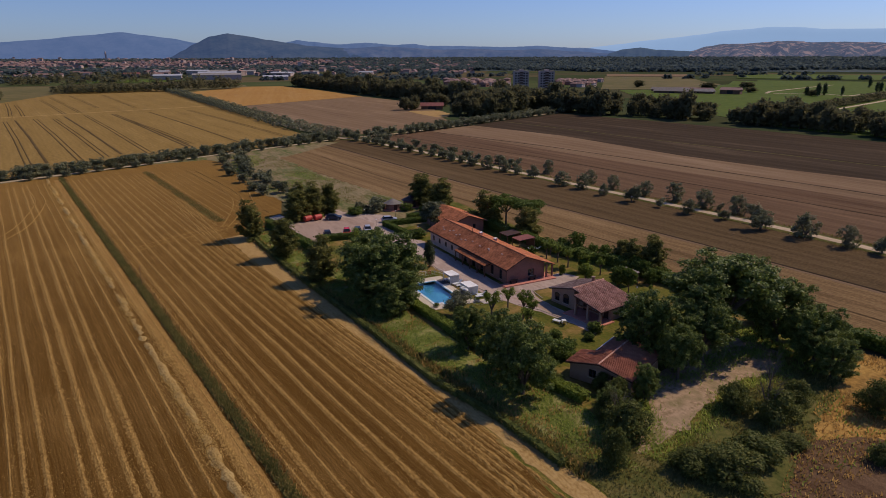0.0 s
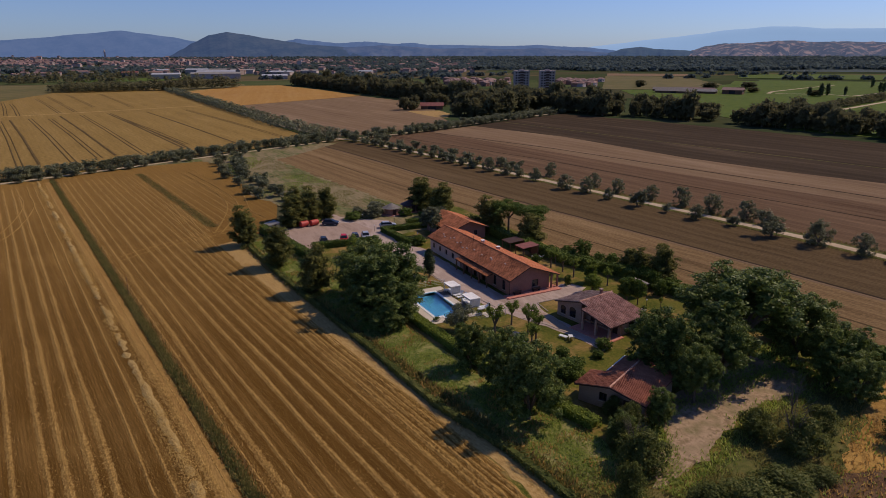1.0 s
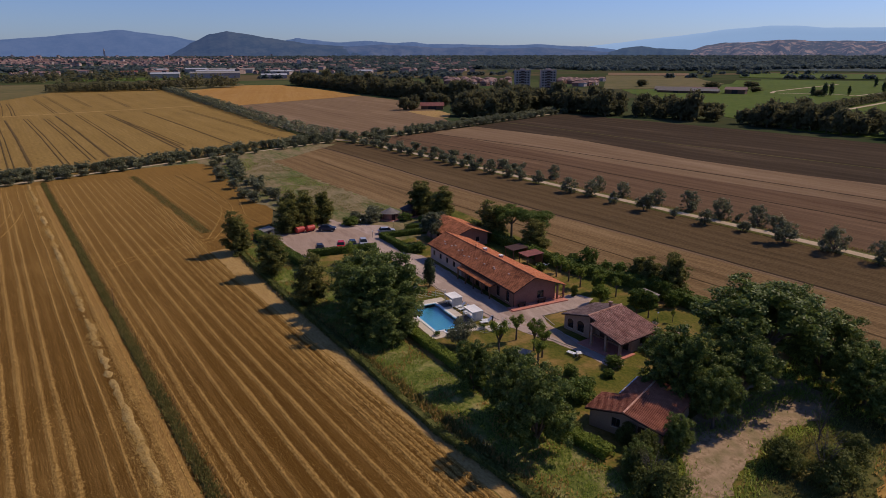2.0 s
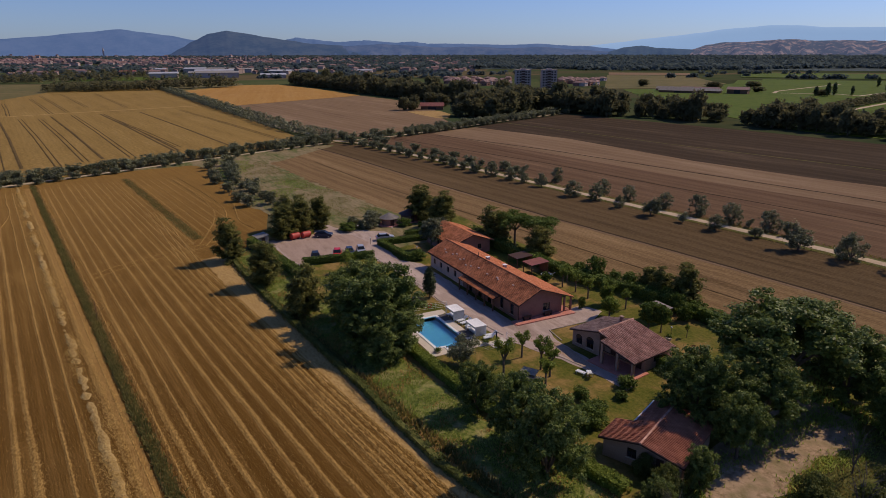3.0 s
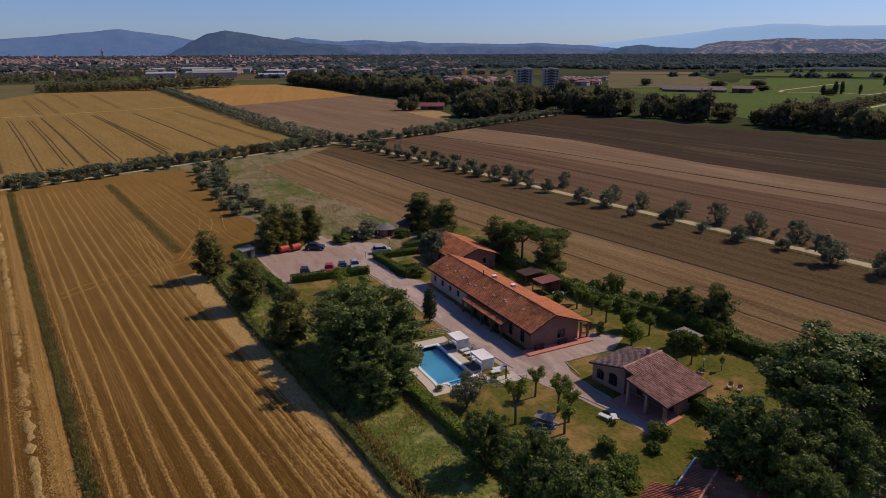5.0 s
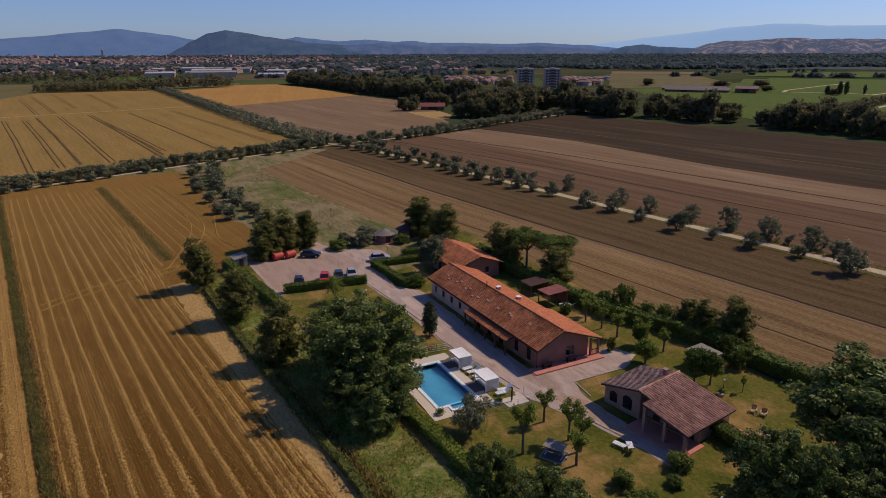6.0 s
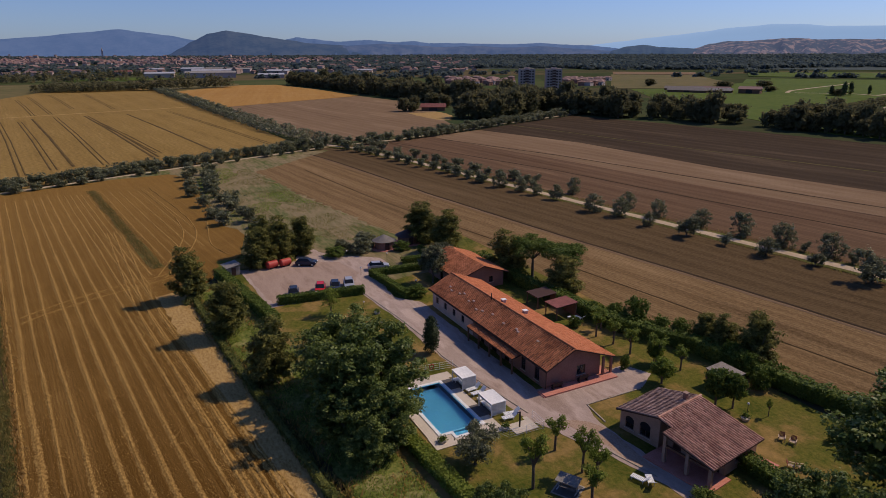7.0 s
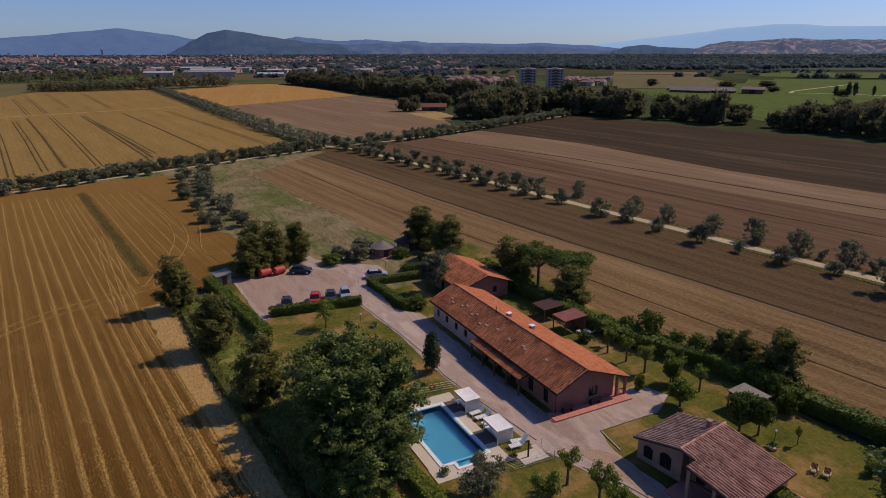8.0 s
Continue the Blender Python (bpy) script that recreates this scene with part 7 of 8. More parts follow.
furrow("furrow_green", "green weedy line in the dark field", [(-352, 225), (-313, 231), (-236, 240), (-162, 252.5), (60, 284)], 0.8, "ditch", 0.02)
WHEAT_LINES = [(-510, -60, -294, -30), (-517, -54, -297, -23), (-522, -44, -296, -12), (-515, -32, -305, -3), (-535, -26, -310, 4), (-540, -14, -309, 14), (-542, 4, -321, 32), (-491, 11, -333, 34), (-546, 30, -316, 58), (-553, 57, -340, 82),
               (-716, -80, -554, -61), (-692, -71, -550, -53), (-757, -56, -560, -28), (-801, -50, -568, -18), (-828, -33, -614, -6), (-827, -1, -597, 22)]
for i, (ax, ay, bx, by) in enumerate(WHEAT_LINES):
    strong = 1.3 if i in (1, 4, 6, 8) else 0.7
    furrow("furrow_wheat_%d" % (i + 1), "dark tractor line through the ripe wheat", [(ax, ay), ((ax + bx) / 2, (ay + by) / 2 + 0.6), (bx, by)], strong, "crop_line", 0.03, 0.15)
    if i not in (1, 4, 8):
        furrow("furrow_wheat_%d" % (i + 21), "paired tractor line through the ripe wheat", [(ax, ay + 2.0), ((ax + bx) / 2, (ay + by) / 2 + 2.6), (bx, by + 2.0)], strong * 0.8, "crop_line", 0.03, 0.15)
furrow("track_wheat", "pale worn line across the wheat field", [(-541, -78), (-545, -65), (-566, -1), (-590, 76)], 2.4, "strawline", 0.03)

# ---- straw left in lines by the harvester ----
STUBBLE_OUT = [(-222, -150), (-257, -32), (-268, 2), (-282, 34), (-250, 44), (-192, 44), (-168, 36), (-150, 21), (-120, 23), (-86, 27), (-58, 31), (30, 38), (60, -150)]
RS = np.random.default_rng(12)
RL = random.Random(15)
sx, sy = [], []


def straw_line(line, width, per_metre, thin=-0.25):
    """Adds loose straw along a line, thicker and thinner by stretches."""
    length = sum(math.hypot(c - a, d - b) for (a, b), (c, d) in zip(line, line[1:]))
    x, y = band(line, width, int(length * per_metre), RS)
    keep = np.array([noise.noise(Vector((p * 0.16, q * 0.5, 7.7))) > thin + 0.3 * r for p, q, r in zip(x, y, RS.normal(size=len(x)))], bool)
    sx.append(x[keep])
    sy.append(y[keep])



def swath(number, offset, width, d0, d1, seed):
    """One line of straw left by the harvester, with frayed edges."""
    verts, faces = [], []
    k = int((d1 - d0) / 0.25)
    for i in range(k + 1):
        d = d0 + (d1 - d0) * i / k
        c = offset + 0.2 * noise.noise(Vector((d * 0.05, seed, 0))) + 0.03 * noise.noise(Vector((d * 0.5, seed, 1)))
        full = max(0.3, 1.0 + 0.35 * noise.noise(Vector((d * 0.09, seed, 4))))
        a, b = (width / 2 * full * (1 + 0.9 * noise.noise(Vector((d * 3.3, seed, q)))) for q in (2, 3))
        for o, z in ((a, 0.005), (0.0, 0.075), (-b, 0.005)):
            x, y = along(-256, c + o, d)
            verts.append((x, y, z))
        if i:
            j = 3 * i
            faces += [(j - 3, j, j + 1, j - 2), (j - 2, j + 1, j + 2, j - 1)]
    name = "straw_swath_%d" % number
    return setting(name, mesh_of(name, verts, faces, M["swath"]), "pale golden line of straw left across the stubble", "straw")


# how far each line lies to the left of the rows' start, and its width
SWATHS = [(-110, 0.7), (-106, 0.6), (-101, 0.7), (-97.2, 0.6), (-92.6, 0.7), (-88, 0.6), (-84, 0.7), (-80.4, 0.6), (-76.2, 0.7), (-72.4, 0.6), (-69, 0.6), (-65.4, 0.7), (-62.2, 0.5), (-59.0, 0.6), (-55.8, 0.7), (-53.9, 0.5), (-50.9, 0.6), (-49.2, 0.6),
          (-46.4, 0.5), (-44.6, 0.6), (-41.9, 0.5), (-40.2, 0.6), (-38.7, 0.3), (-37.5, 0.5), (-35.7, 0.6), (-32.8, 0.65), (-31.1, 0.75), (-28.8, 0.7), (-27.3, 0.7), (-24.4, 0.4), (-22.6, 0.45), (-19.2, 1.0), (-18.2, 0.5), (-15.25, 0.4), (-13.95, 0.75),
          (-12.2, 0.5), (-9.95, 0.55), (-7.35, 0.65), (-5.5, 0.6), (-3.55, 0.6), (-1.65, 0.6), (0.8, 0.55)]
for i, (off, w) in enumerate(SWATHS):
    swath(i + 1, off, w, 3.0 - off * 0.28 if off < 0 else 3.0, 300, i * 3.7)
    if off > -60:
        straw_line([along(-258, off, 12.5 * k) for k in range(25)], w * 0.5, 14, -0.3)
for i, (off, d1) in enumerate(((2.5, 228), (4.0, 212), (5.6, 206), (6.8, 100), (8.2, 94), (12.4, 84), (14.6, 84), (17.0, 82), (19.4, 80), (21.8, 78), (24.0, 60))):
    swath(60 + i, off, 0.45, 4.0, d1, i * 5.1)
# where the harvester turned, and along the ditch and the field's edge
LOOPS = [[(-252, 23.6), (-216, 28.6), (-197, 29.8), (-185, 28.6), (-172, 25.2), (-162, 22)], [(-252, 26.2), (-216, 31.2), (-196, 32.6), (-183, 31), (-170, 27), (-160, 23)], [(-150, 1), (-154, 6), (-158, 13.2), (-163, 26)],
         [(-147, 1), (-151, 6), (-155, 13.2), (-160, 25)], [(-170, -25), (-185, -20.6), (-213, -18.8), (-232, -21.5)], [(-168, -28), (-186, -23.2), (-214, -21.4), (-233, -24)], [(-170, 36), (-180, 34), (-200, 36)]]
def smoothed(line, k=6):
    """The line with its corners rounded into a curve."""
    out = []
    for i in range(len(line) - 1):
        a, b, c, d = (Vector(line[min(max(j, 0), len(line) - 1)]) for j in (i - 1, i, i + 1, i + 2))
        for s in range(k):
            t = s / k
            p = 0.5 * (2 * b + (c - a) * t + (2 * a - 5 * b + 4 * c - d) * t * t + (3 * b - a - 3 * c + d) * t ** 3)
            out.append((p.x, p.y))
    return out + [tuple(line[-1])]


LOOPS = [smoothed(loop) for loop in LOOPS]
for loop in LOOPS:
    furrow("wheel_track_%d" % (LOOPS.index(loop) + 1), "pale curved wheel track in the stubble", loop, 0.34, "swath", 0.07, 0.6)
EDGE = [(-200, 15.5), (-146, 19.2), (-120, 22.6), (-86, 26.8), (-58, 30.6), (-30, 33.6)]
for i, off in enumerate((1.2, -0.3, -1.7)):
    furrow("edge_swath_%d" % (i + 1), "pale line of straw along the edge of the stubble", smoothed([(x, y + off) for x, y in EDGE], 60), 0.5, "swath", 0.06, 0.7)
for off, w in ((0.3, 0.25), (-1.0, 0.16), (-2.6, 0.25), (1.6, 0.2), (-4.4, 0.18)):
    straw_line([(x, y + off) for x, y in EDGE], w, 16, -0.2)
sx, sy = np.concatenate(sx), np.concatenate(sy)
ok = within(STUBBLE_OUT, sx, sy)
loose_straw("straw_lines", "lines of loose golden straw across the stubble", (sx[ok], sy[ok]), 0.1, 14, 0.08)
NEAR_OUT = [(-160, -60), (-160, 14), (-120, 22), (-60, 30), (10, 36), (10, -60)]
tufts("stubble_stalks", "short cut stalks of the stubble field", scatter(NEAR_OUT, 90000, RS, 0.5, -0.6), 0.1, "straw_cut", 23)
loose_straw("straw_litter", "scattered loose straw on the field edge", band([(x, y + 2.4) for x, y in EDGE], 1.2, 14000, RS), 0.08, 13, 0.05)


# ---- pool furniture ----
def lounger():
    t = thing("sun_lounger", "white plastic sun lounger with raised back", "lounger", group="sun loungers")
    for u in (-0.3, 0.3):
        part("rail", boxes((-0.95, 0.45, u - 0.03, u + 0.03, 0.26, 0.33), bevel=0.01), M["white"], t)
    for i in range(9):
        part("slat", boxes((-0.93 + 0.155 * i, -0.81 + 0.155 * i, -0.32, 0.32, 0.335, 0.36)), M["white"], t)
    part("backrest", moved(boxes((0, 0.72, -0.32, 0.32, 0.0, 0.05), bevel=0.015), pose(0.45, 0, 0.34, 0, -42, 0)), M["white"], t)
    for u in (-0.8, 0.35):
        for v in (-0.28, 0.28):
            part("leg", boxes((u - 0.03, u + 0.03, v - 0.03, v + 0.03, 0.0, 0.26)), M["white"], t)
    return t


LOUNGER = lounger()
places = [(-97.3, 52.9, 95), (-96.2, 53.0, 92), (-94.9, 53.1, 96), (-93.9, 53.0, 90), (-92.2, 53.1, 88), (-100.3, 52.7, 92), (-99.3, 53.1, 95), (-90.4, 54.0, 80), (-89.8, 53.4, 85), (-74.7, 58.6, 20), (-74.0, 59.2, -30), (-109.3, 77.6, 10), (-109.0, 78.6, 12)]
for i, (x, y, turn) in enumerate(places):
    m = pose(x, y, 0.1 if 50 < y < 55.4 and x < -89 else 0.03, 0, 0, turn)
    if i:
        copy_thing(LOUNGER, m)
    else:
        LOUNGER.matrix_world = m


def cabana(x0, x1, y0, y1):
    t = thing("pool_cabana", "white canvas cabana with a flat top beside the pool", "cabana", group="pool cabanas")
    for x in (x0, x1):
        for y in (y0, y1):
            part("post", boxes((x - 0.05, x + 0.05, y - 0.05, y + 0.05, 0.03, 1.72)), M["white"], t)
    bm = bmesh.new()
    bmesh.ops.create_grid(bm, x_segments=8, y_segments=6, size=0.5)
    for v in bm.verts:
        sag = -0.07 * math.cos(v.co.x * math.pi) * math.cos(v.co.y * math.pi)
        v.co = Vector(((x0 + x1) / 2 + v.co.x * (x1 - x0 + 0.2), (y0 + y1) / 2 + v.co.y * (y1 - y0 + 0.2), 1.78 + sag))
    r = bmesh.ops.extrude_face_region(bm, geom=bm.faces[:])
    bmesh.ops.translate(bm, vec=(0, 0, 0.05), verts=[g for g in r["geom"] if isinstance(g, bmesh.types.BMVert)])
    part("canopy", bm, M["canvas"], t)
    cur = bmesh.new()
    pleats = [(x1 + 0.03 * (i % 2), y0 + (y1 - y0) * i / 26) for i in range(27)]
    low, high = [cur.verts.new((x, y, 0.25)) for x, y in pleats], [cur.verts.new((x, y, 1.72)) for x, y in pleats]
    for i in range(26):
        cur.faces.new((low[i], low[i + 1], high[i + 1], high[i]))
    bmesh.ops.solidify(cur, geom=cur.faces[:], thickness=0.012)
    part("curtain", cur, M["canvas"], t)
    part("valance", boxes((x0, x1, y0 - 0.04, y0 - 0.01, 1.5, 1.73), (x0, x1, y1 + 0.01, y1 + 0.04, 1.5, 1.73)), M["canvas"], t)
    part("daybed", boxes((x0 + 0.2, x1 - 0.2, y0 + 0.5, y1 - 0.1, 0.15, 0.48), bevel=0.05), M["canvas"], t)


cabana(-100.4, -97.8, 51.7, 53.5)
cabana(-93.8, -91.0, 51.7, 53.5)
for x0, x1 in ((-101.3, -98.7), (-94.3, -91.7)):
    mt = thing("deck_mat", "dark grey mat on the pool terrace", "mat", group="terrace mats")
    for i in range(9):
        w = (x1 - x0) / 9
        part("board", boxes((x0 + w * i + 0.01, x0 + w * (i + 1) - 0.01, 50.6, 52.3, 0.104, 0.124)), M["mat_dark"], mt)


def fence(line, height=1.05):
    f = thing("pool_fence", "white metal fence with thin rails round the pool", "fence")
    for (ax, ay), (bx, by) in zip(line, line[1:]):
        k = max(1, round(math.hypot(bx - ax, by - ay) / 1.9))
        for i in range(k + 1):
            x, y = ax + (bx - ax) * i / k, ay + (by - ay) * i / k
            part("post", tube(bmesh.new(), (x, y, -0.1), (x, y, height), 0.03, 0.03, 6), M["white"], f)
        for z in (0.15, 0.45, 0.75, height):
            part("rail", tube(bmesh.new(), (ax, ay, z), (bx, by, z), 0.015, 0.015, 5), M["white"], f)


fence([(-104.6, 43.2), (-104.6, 48.0), (-103.9, 53.6)])
fence([(-88.9, 55.8), (-86.5, 55.7), (-86.7, 51.3), (-88.6, 50.6)])
ring = thing("life_ring", "orange life ring hung on the fence", "life ring")
bm = bmesh.new()
for i in range(16):
    a, b = 2 * math.pi * i / 16, 2 * math.pi * (i + 1) / 16
    tube(bm, (-104.15, 50.6 + 0.32 * math.cos(a), 0.75 + 0.32 * math.sin(a)), (-104.15, 50.6 + 0.32 * math.cos(b), 0.75 + 0.32 * math.sin(b)), 0.07, 0.07, 6)
part("ring", bm, M["tank_red"], ring)
shower = thing("pool_shower", "dark slim shower column beside the terrace", "shower")
part("column", boxes((-88.0, -87.85, 53.4, 53.55, 0.0, 2.0), bevel=0.02), M["dark"], shower)
part("head", boxes((-88.0, -87.85, 53.1, 53.4, 1.9, 1.98)), M["dark"], shower)


def planter(x, y, r=0.5):
    t = thing("flower_planter", "round stone planter with dark flowers", "planter", pose(x, y, 0), "stone planters")
    part("bowl", tube(bmesh.new(), (0, 0, 0), (0, 0, 0.34), r * 0.8, r, 14), M["stone"], t)
    g = np.random.default_rng(int(abs(x * 7)))
    part("plant", quads("plant", lobes_cloud(g, [(0, 0, 0.45, r * 0.75, 0.6)], 140, 0.12), M["hedge"]), None, t)


for x, y in ((-89.3, 44.6), (-77.5, 76.9), (-125.8, 51.6), (-110.0, 50.6), (-132.4, 60.4), (-88.4, 51.9)):
    planter(x, y)


def lamp_post(x, y, h=1.4):
    t = thing("garden_lamp", "low garden lamp with a white globe", "lamp", pose(x, y, 0), "garden lamps")
    part("pole", tube(bmesh.new(), (0, 0, -0.05), (0, 0, h), 0.035, 0.03, 8), M["dark"], t)
    bm = bmesh.new()
    bmesh.ops.create_icosphere(bm, subdivisions=2, radius=0.14, matrix=Matrix.Translation((0, 0, h + 0.12)))
    part("globe", bm, M["white"], t)


for x, y in ((-78.1, 77.9), (-128.0, 50.2), (-133.5, 62.0), (-156.0, 57.0), (-144.6, 55.8), (-150.8, 63.6)):
    lamp_post(x, y)


def garden_chair(x, y, turn, label):
    t = thing("garden_chair", label, "chair", pose(x, y, 0.02, 0, 0, turn) @ Matrix.Scale(0.82, 4), "wooden chairs on the back lawn")
    for i in range(5):
        part("seat_slat", boxes((-0.33, 0.33, -0.34 + 0.14 * i, -0.22 + 0.14 * i, 0.36, 0.39)), M["deal"], t)
    back = pose(0, 0.36, 0.38, -22, 0, 0)
    for i in range(5):
        part("back_slat", moved(boxes((-0.33 + 0.135 * i, -0.22 + 0.135 * i, 0, 0.03, 0, 0.62)), back), M["timber_red"], t, "red-brown slat")
    for u in (-0.38, 0.38):
        part("armrest", boxes((u - 0.06, u + 0.06, -0.4, 0.4, 0.56, 0.6)), M["deal"], t)
        for v in (-0.34, 0.34):
            part("leg", boxes((u - 0.035, u + 0.035, v - 0.035, v + 0.035, -0.03, 0.56)), M["deal"], t)


garden_chair(-73.0, 76.9, 35, "pale wooden garden chair with a red-brown back")
garden_chair(-72.0, 77.3, 25, "pale wooden garden chair with a red-brown back")
garden_chair(-69.4, 73.4, 120, "pale wooden garden chair turned to the cottage")
garden_chair(-68.8, 74.0, 140, "pale wooden garden chair near the clipped hedge")


def garden_arbour():
    t = thing("garden_swing", "grey slatted garden swing seat on a paved square", "garden seat", pose(-76.9, 51.6, 0, 0, 0, 30))
    part("base", boxes((-1.25, 1.25, -1.25, 1.25, -0.1, 0.06)), M["kerbstone"], t)
    part("mat", boxes((-1.1, 1.1, -1.1, 1.1, 0.062, 0.075)), M["mat_dark"], t)
    for u in (-0.9, 0.9):
        part("upright", boxes((u - 0.05, u + 0.05, -0.6, 0.6, 0.06, 0.12), (u - 0.05, u + 0.05, -0.05, 0.05, 0.12, 1.15)), M["steel"], t)
    part("roof_panel", moved(boxes((-1.1, 1.1, -0.7, 0.7, 0, 0.05)), pose(0, 0, 1.17, 8, 0, 0)), M["sheet_grey"], t)
    part("seat", boxes((-0.8, 0.8, -0.3, 0.3, 0.45, 0.52), (-0.8, 0.8, 0.24, 0.3, 0.52, 1.0)), M["sheet_grey"], t)


garden_arbour()


def grill(x, y, turn):
    t = thing("barrel_bench", "dark metal bench against the gable wall", "bench", pose(x, y, 0.22, 0, 0, turn), "benches by the gable wall")
    part("seat", boxes((-0.7, 0.7, -0.25, 0.25, 0.38, 0.45), bevel=0.015), M["dark"], t)
    part("backrest", boxes((-0.7, 0.7, 0.2, 0.26, 0.45, 0.85)), M["dark"], t)
    for u in (-0.6, 0.6):
        part("leg", boxes((u - 0.04, u + 0.04, -0.22, 0.22, 0.0, 0.38)), M["dark"], t)


grill(-92.9, 62.2, -90)
grill(-92.9, 66.2, -90)


# ---- car park and outbuildings ----
def car(paint, label, m):
    c = thing("car", label, "car", m, "parked cars")
    prof = [(-2.0, 0.35), (-2.05, 0.75), (-1.85, 0.95), (-1.0, 1.02), (1.35, 0.98), (1.95, 0.88), (2.05, 0.62), (2.0, 0.35)]
    bm = bmesh.new()
    a, b = [bm.verts.new((x, -0.86, z)) for x, z in prof], [bm.verts.new((x, 0.86, z)) for x, z in prof]
    bm.faces.new(a[::-1])
    bm.faces.new(b)
    for i in range(len(prof)):
        j = (i + 1) % len(prof)
        bm.faces.new((a[i], a[j], b[j], b[i]))
    bmesh.ops.bevel(bm, geom=bm.edges[:], offset=0.06, segments=2, affect="EDGES")
    body = part("body", bm, M[paint], c)
    cab = bmesh.new()
    lo = [(-1.75, 0.98, 0.78), (1.05, 0.98, 0.78), (0.35, 1.46, 0.62), (-1.35, 1.48, 0.62)]
    va, vb = [cab.verts.new((x, -w, z)) for x, z, w in lo], [cab.verts.new((x, w, z)) for x, z, w in lo]
    cab.faces.new(va[::-1])
    cab.faces.new(vb)
    for i in range(4):
        cab.faces.new((va[i], va[(i + 1) % 4], vb[(i + 1) % 4], vb[i]))
    bmesh.ops.bevel(cab, geom=cab.edges[:], offset=0.05, segments=2, affect="EDGES")
    part("glazing", cab, M["glass_dark"], c, "dark tinted windows")
    part("roof", boxes((-1.3, 0.32, -0.6, 0.6, 1.455, 1.51), bevel=0.025), M[paint], c)
    for u in (-1.25, 1.3):
        for v in (-0.8, 0.8):
            w = part("wheel", tube(bmesh.new(), (u, v - 0.1, 0.32), (u, v + 0.1, 0.32), 0.32, 0.32, 18), M["tyre"], c)
            part("rim", tube(bmesh.new(), (u, v - 0.115, 0.32), (u, v + 0.115, 0.32), 0.19, 0.19, 12), M["steel"], w)
    for v in (-0.62, 0.62):
        part("headlight", boxes((1.93, 2.07, v - 0.16, v + 0.16, 0.66, 0.8), bevel=0.02), M["white"], c)
        part("tail_light", boxes((-2.08, -1.95, v - 0.14, v + 0.14, 0.68, 0.86), bevel=0.02), M["tank_red"], c)
    return c


car("car_dark", "dark blue parked hatchback beside the hedge", pose(-139.6, 41.8, 0.05, 0, 0, -14))
car("car_red", "bright red parked hatchback beside the hedge", pose(-139.6, 46.5, 0.05, 0, 0, -18))
car("car_dark", "dark parked saloon beside the red one", pose(-139.4, 49.1, 0.05, 0, 0, -16))
car("car_grey", "silver parked car with dark windows", pose(-139.6, 51.7, 0.05, 0, 0, -15))
car("car_dark", "black parked car under the trees", pose(-155.2, 48.4, 0.05, 0, 0, 60))
car("car_grey", "silver parked car by the hedge corner", pose(-146.4, 60.0, 0.05, 0, 0, 75))
for x, y in ((-156.4, 42.0), (-156.6, 44.6)):
    t = thing("red_tank", "red horizontal steel tank on cradles", "tank", pose(x, y, 0, 0, 0, 20), "red tanks by the car park")
    bm = tube(bmesh.new(), (0, -1.0, 0.85), (0, 1.0, 0.85), 0.7, 0.7, 20)
    tube(bm, (0, -1.2, 0.85), (0, -1.0, 0.85), 0.35, 0.7, 20)
    tube(bm, (0, 1.0, 0.85), (0, 1.2, 0.85), 0.7, 0.35, 20)
    part("barrel", bm, M["tank_red"], t)
    for v in (-0.6, 0.6):
        part("cradle", boxes((-0.5, 0.5, v - 0.08, v + 0.08, 0.0, 0.4)), M["dark"], t)


def round_hut(x, y, r, roof, label):
    t = thing("round_hut", label, "hut", pose(x, y, 0))
    part("wall", tube(bmesh.new(), (0, 0, -0.1), (0, 0, 1.9), r, r, 20), M["render_red"], t)
    part("roof", tube(bmesh.new(), (0, 0, 1.8), (0, 0, 3.0), r + 0.6, 0.15, 20), M[roof], t)
    part("door", boxes((r * 0.8, r + 0.06, -0.45, 0.45, 0, 1.75)), M["shutter"], t)
    part("floor", tube(bmesh.new(), (0, 0, -0.05), (0, 0, 0.1), r + 1.1, r + 1.1, 20), M["brick"], t)


round_hut(-159.0, 66.3, 1.9, "thatch", "round red hut with a grey conical roof")
round_hut(-160.5, 72.4, 2.1, "shutter", "round hut with a dark conical roof")


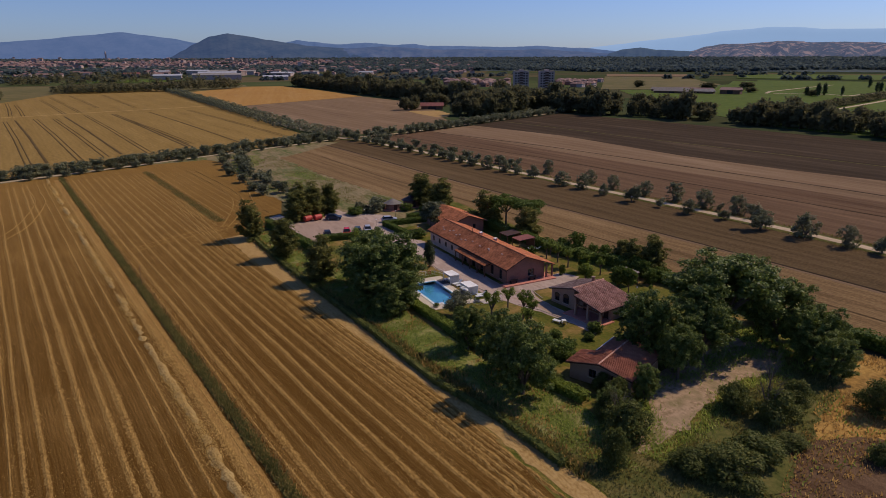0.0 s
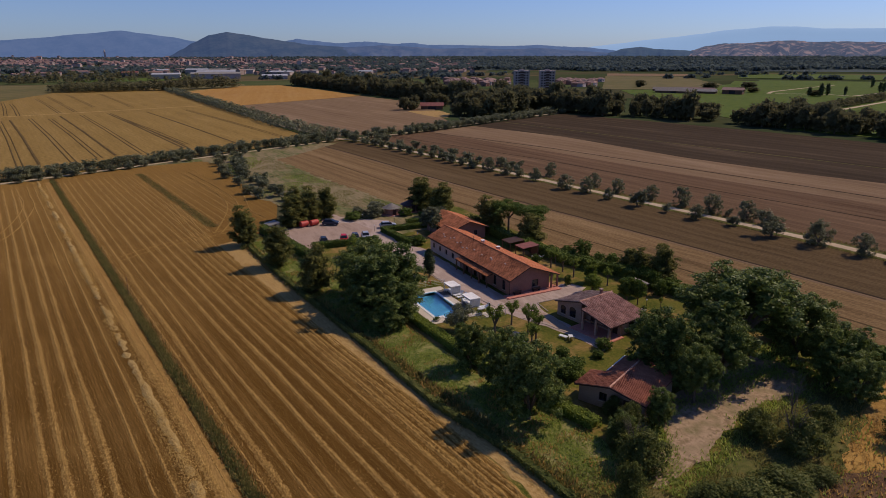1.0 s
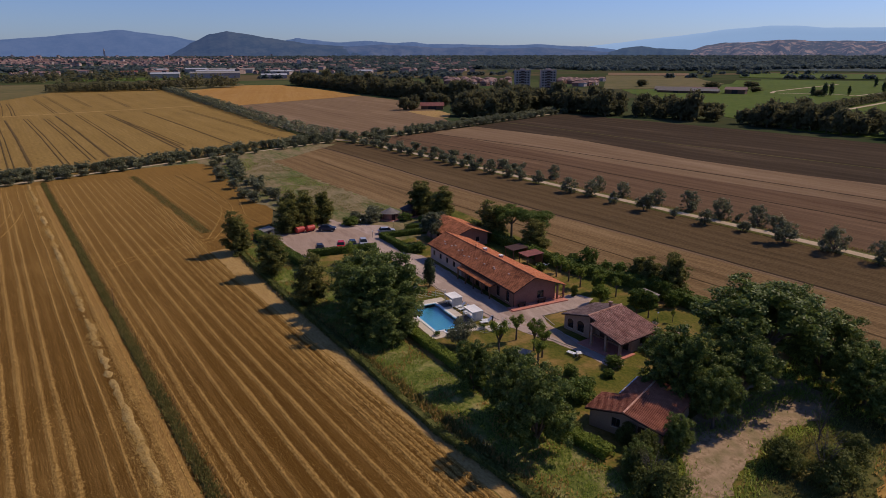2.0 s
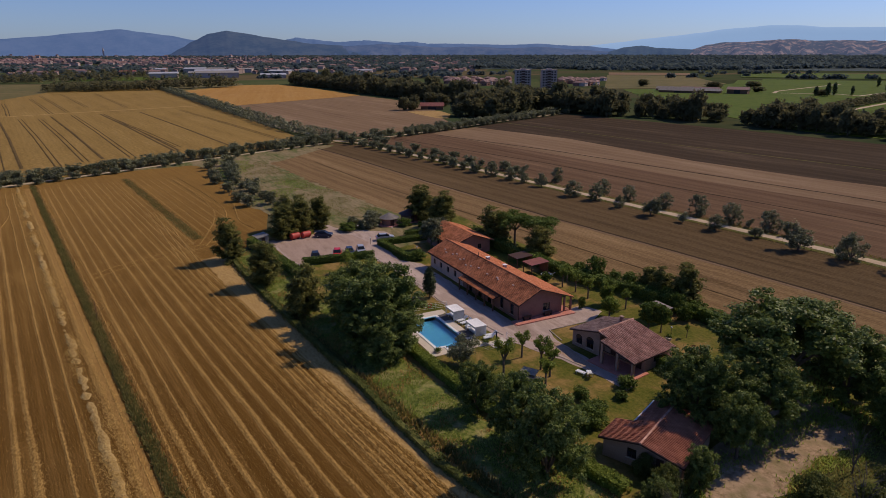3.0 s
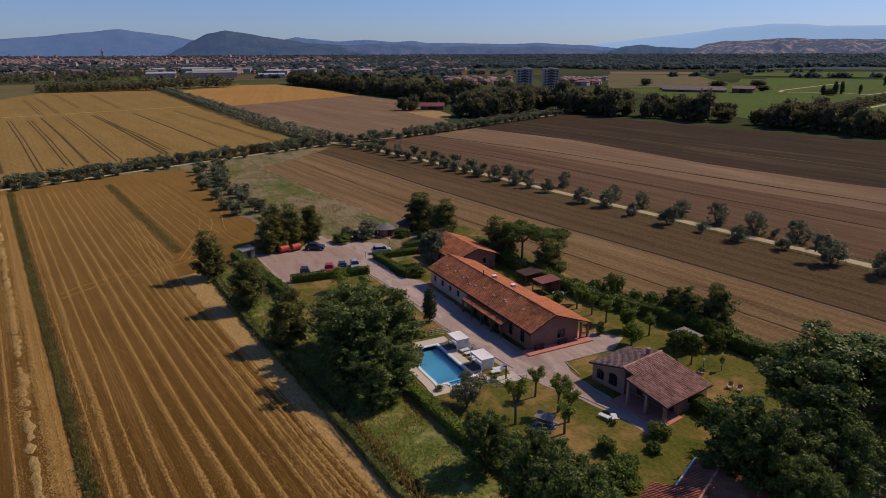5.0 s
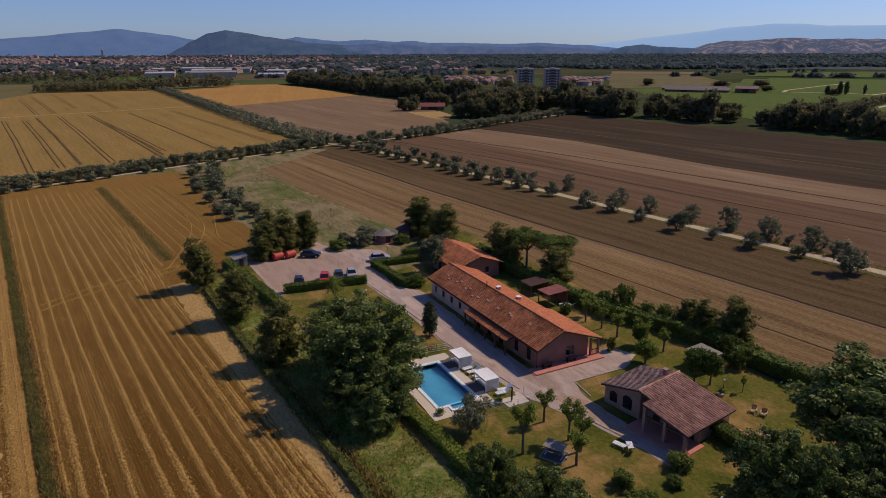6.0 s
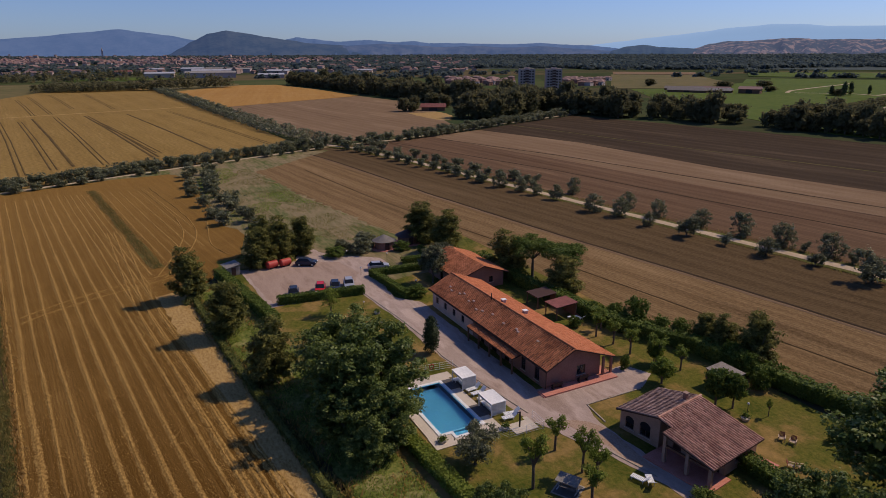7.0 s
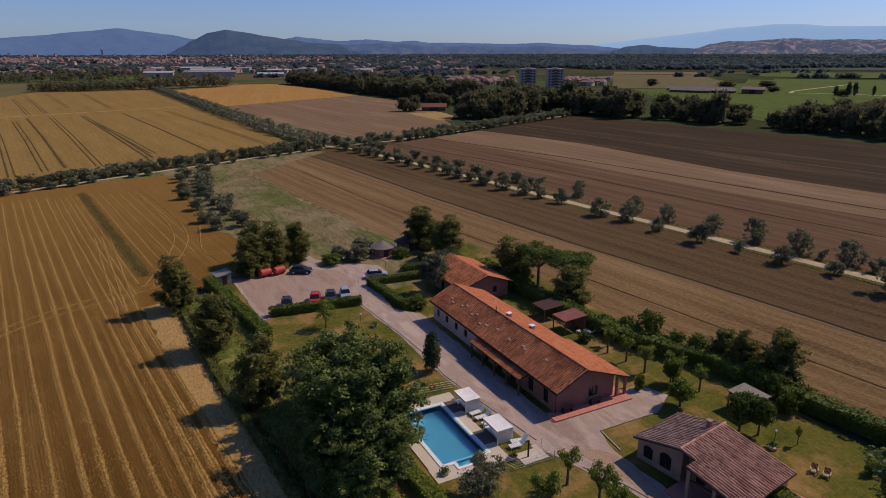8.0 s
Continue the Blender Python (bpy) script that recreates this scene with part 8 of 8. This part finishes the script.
def shelter(x0, x1, y0, y1, z, roof, label, fall=0.25):
    t = thing("open_shelter", label, "shelter")
    part("roof", slab([(x0, y0, z), (x1, y0, z), (x1, y1, z + fall), (x0, y1, z + fall)], 0.08), M[roof], t)
    for x in (x0 + 0.2, x1 - 0.2):
        for y, h in ((y0 + 0.2, z - 0.08), (y1 - 0.2, z + fall - 0.1)):
            part("post", boxes((x - 0.07, x + 0.07, y - 0.07, y + 0.07, -0.05, h)), M["timber"], t)
    part("rafter", boxes((x0 + 0.1, x1 - 0.1, y0 + 0.12, y0 + 0.24, z - 0.24, z - 0.084)), M["timber"], t)
    part("back_wall", boxes((x0 + 0.3, x1 - 0.3, y1 - 0.12, y1 - 0.04, 0, z - 0.2)), M["timber"], t)
    return t


# both shelter roofs are coloured darker in place of shade from the trees
shelter(-113.2, -110.0, 74.9, 79.0, 2.25, "sheet_red", "open shelter with a faded red sheet roof")
shelter(-118.8, -115.4, 75.2, 79.0, 2.0, "shutter", "long shelter with a low brown roof darkened for tree shade")
shelter(-85.6, -82.0, 79.4, 82.2, 2.2, "roof_old", "garden shed with a weathered grey roof")
setting("shelter_paving", to_mesh("shelter_paving", boxes((-112.6, -110.0, 79.1, 80.6, -0.1, 0.06)), M["brick"]), "small red paved square by the shelter", "paving")
hut = thing("tool_shed", "small blue-grey tool shed under the trees", "shed", pose(-156.8, 34.4, 0, 0, 0, 10))
part("wall", boxes((-1.5, 1.5, -1.2, 1.2, 0, 1.7)), M["sheet_grey"], hut)
part("roof", slab([(-1.7, -1.4, 1.7), (1.7, -1.4, 1.7), (1.7, 1.4, 2.1), (-1.7, 1.4, 2.1)], 0.06), M["sheet_grey"], hut)
part("door", boxes((1.5, 1.54, -0.4, 0.4, 0, 1.6)), M["shutter"], hut)

# kerbs along the drive
for i, line in enumerate([[(-137, 52.8), (-123, 53.9), (-114.6, 54.3), (-107.5, 53.9), (-101.5, 54.5), (-90, 56.0)], [(-84.0, 57.4), (-80.0, 59.2), (-74.5, 60.6)], [(-88.3, 63.2), (-88.3, 71.6)], [(-88.2, 63.2), (-84.4, 62.6)]]):
    bm = bmesh.new()
    for (ax, ay), (bx, by) in zip(line, line[1:]):
        box(bm, 0, math.hypot(bx - ax, by - ay), -0.07, 0.07, -0.1, 0.11, m=pose(ax, ay, 0, 0, 0, math.degrees(math.atan2(by - ay, bx - ax))))
    setting("kerb_%d" % (i + 1), to_mesh("kerb", bm, M["kerbstone"]), "low pale stone kerb along the drive", "kerb")

stake = thing("field_stake", "thin weathered wooden stake in the stubble field", "stake", pose(-123.8, 1.8, 0))
part("pole", tube(bmesh.new(), (0, 0, -0.3), (0.06, 0, 3.7), 0.05, 0.04, 8), M["timber"], stake)
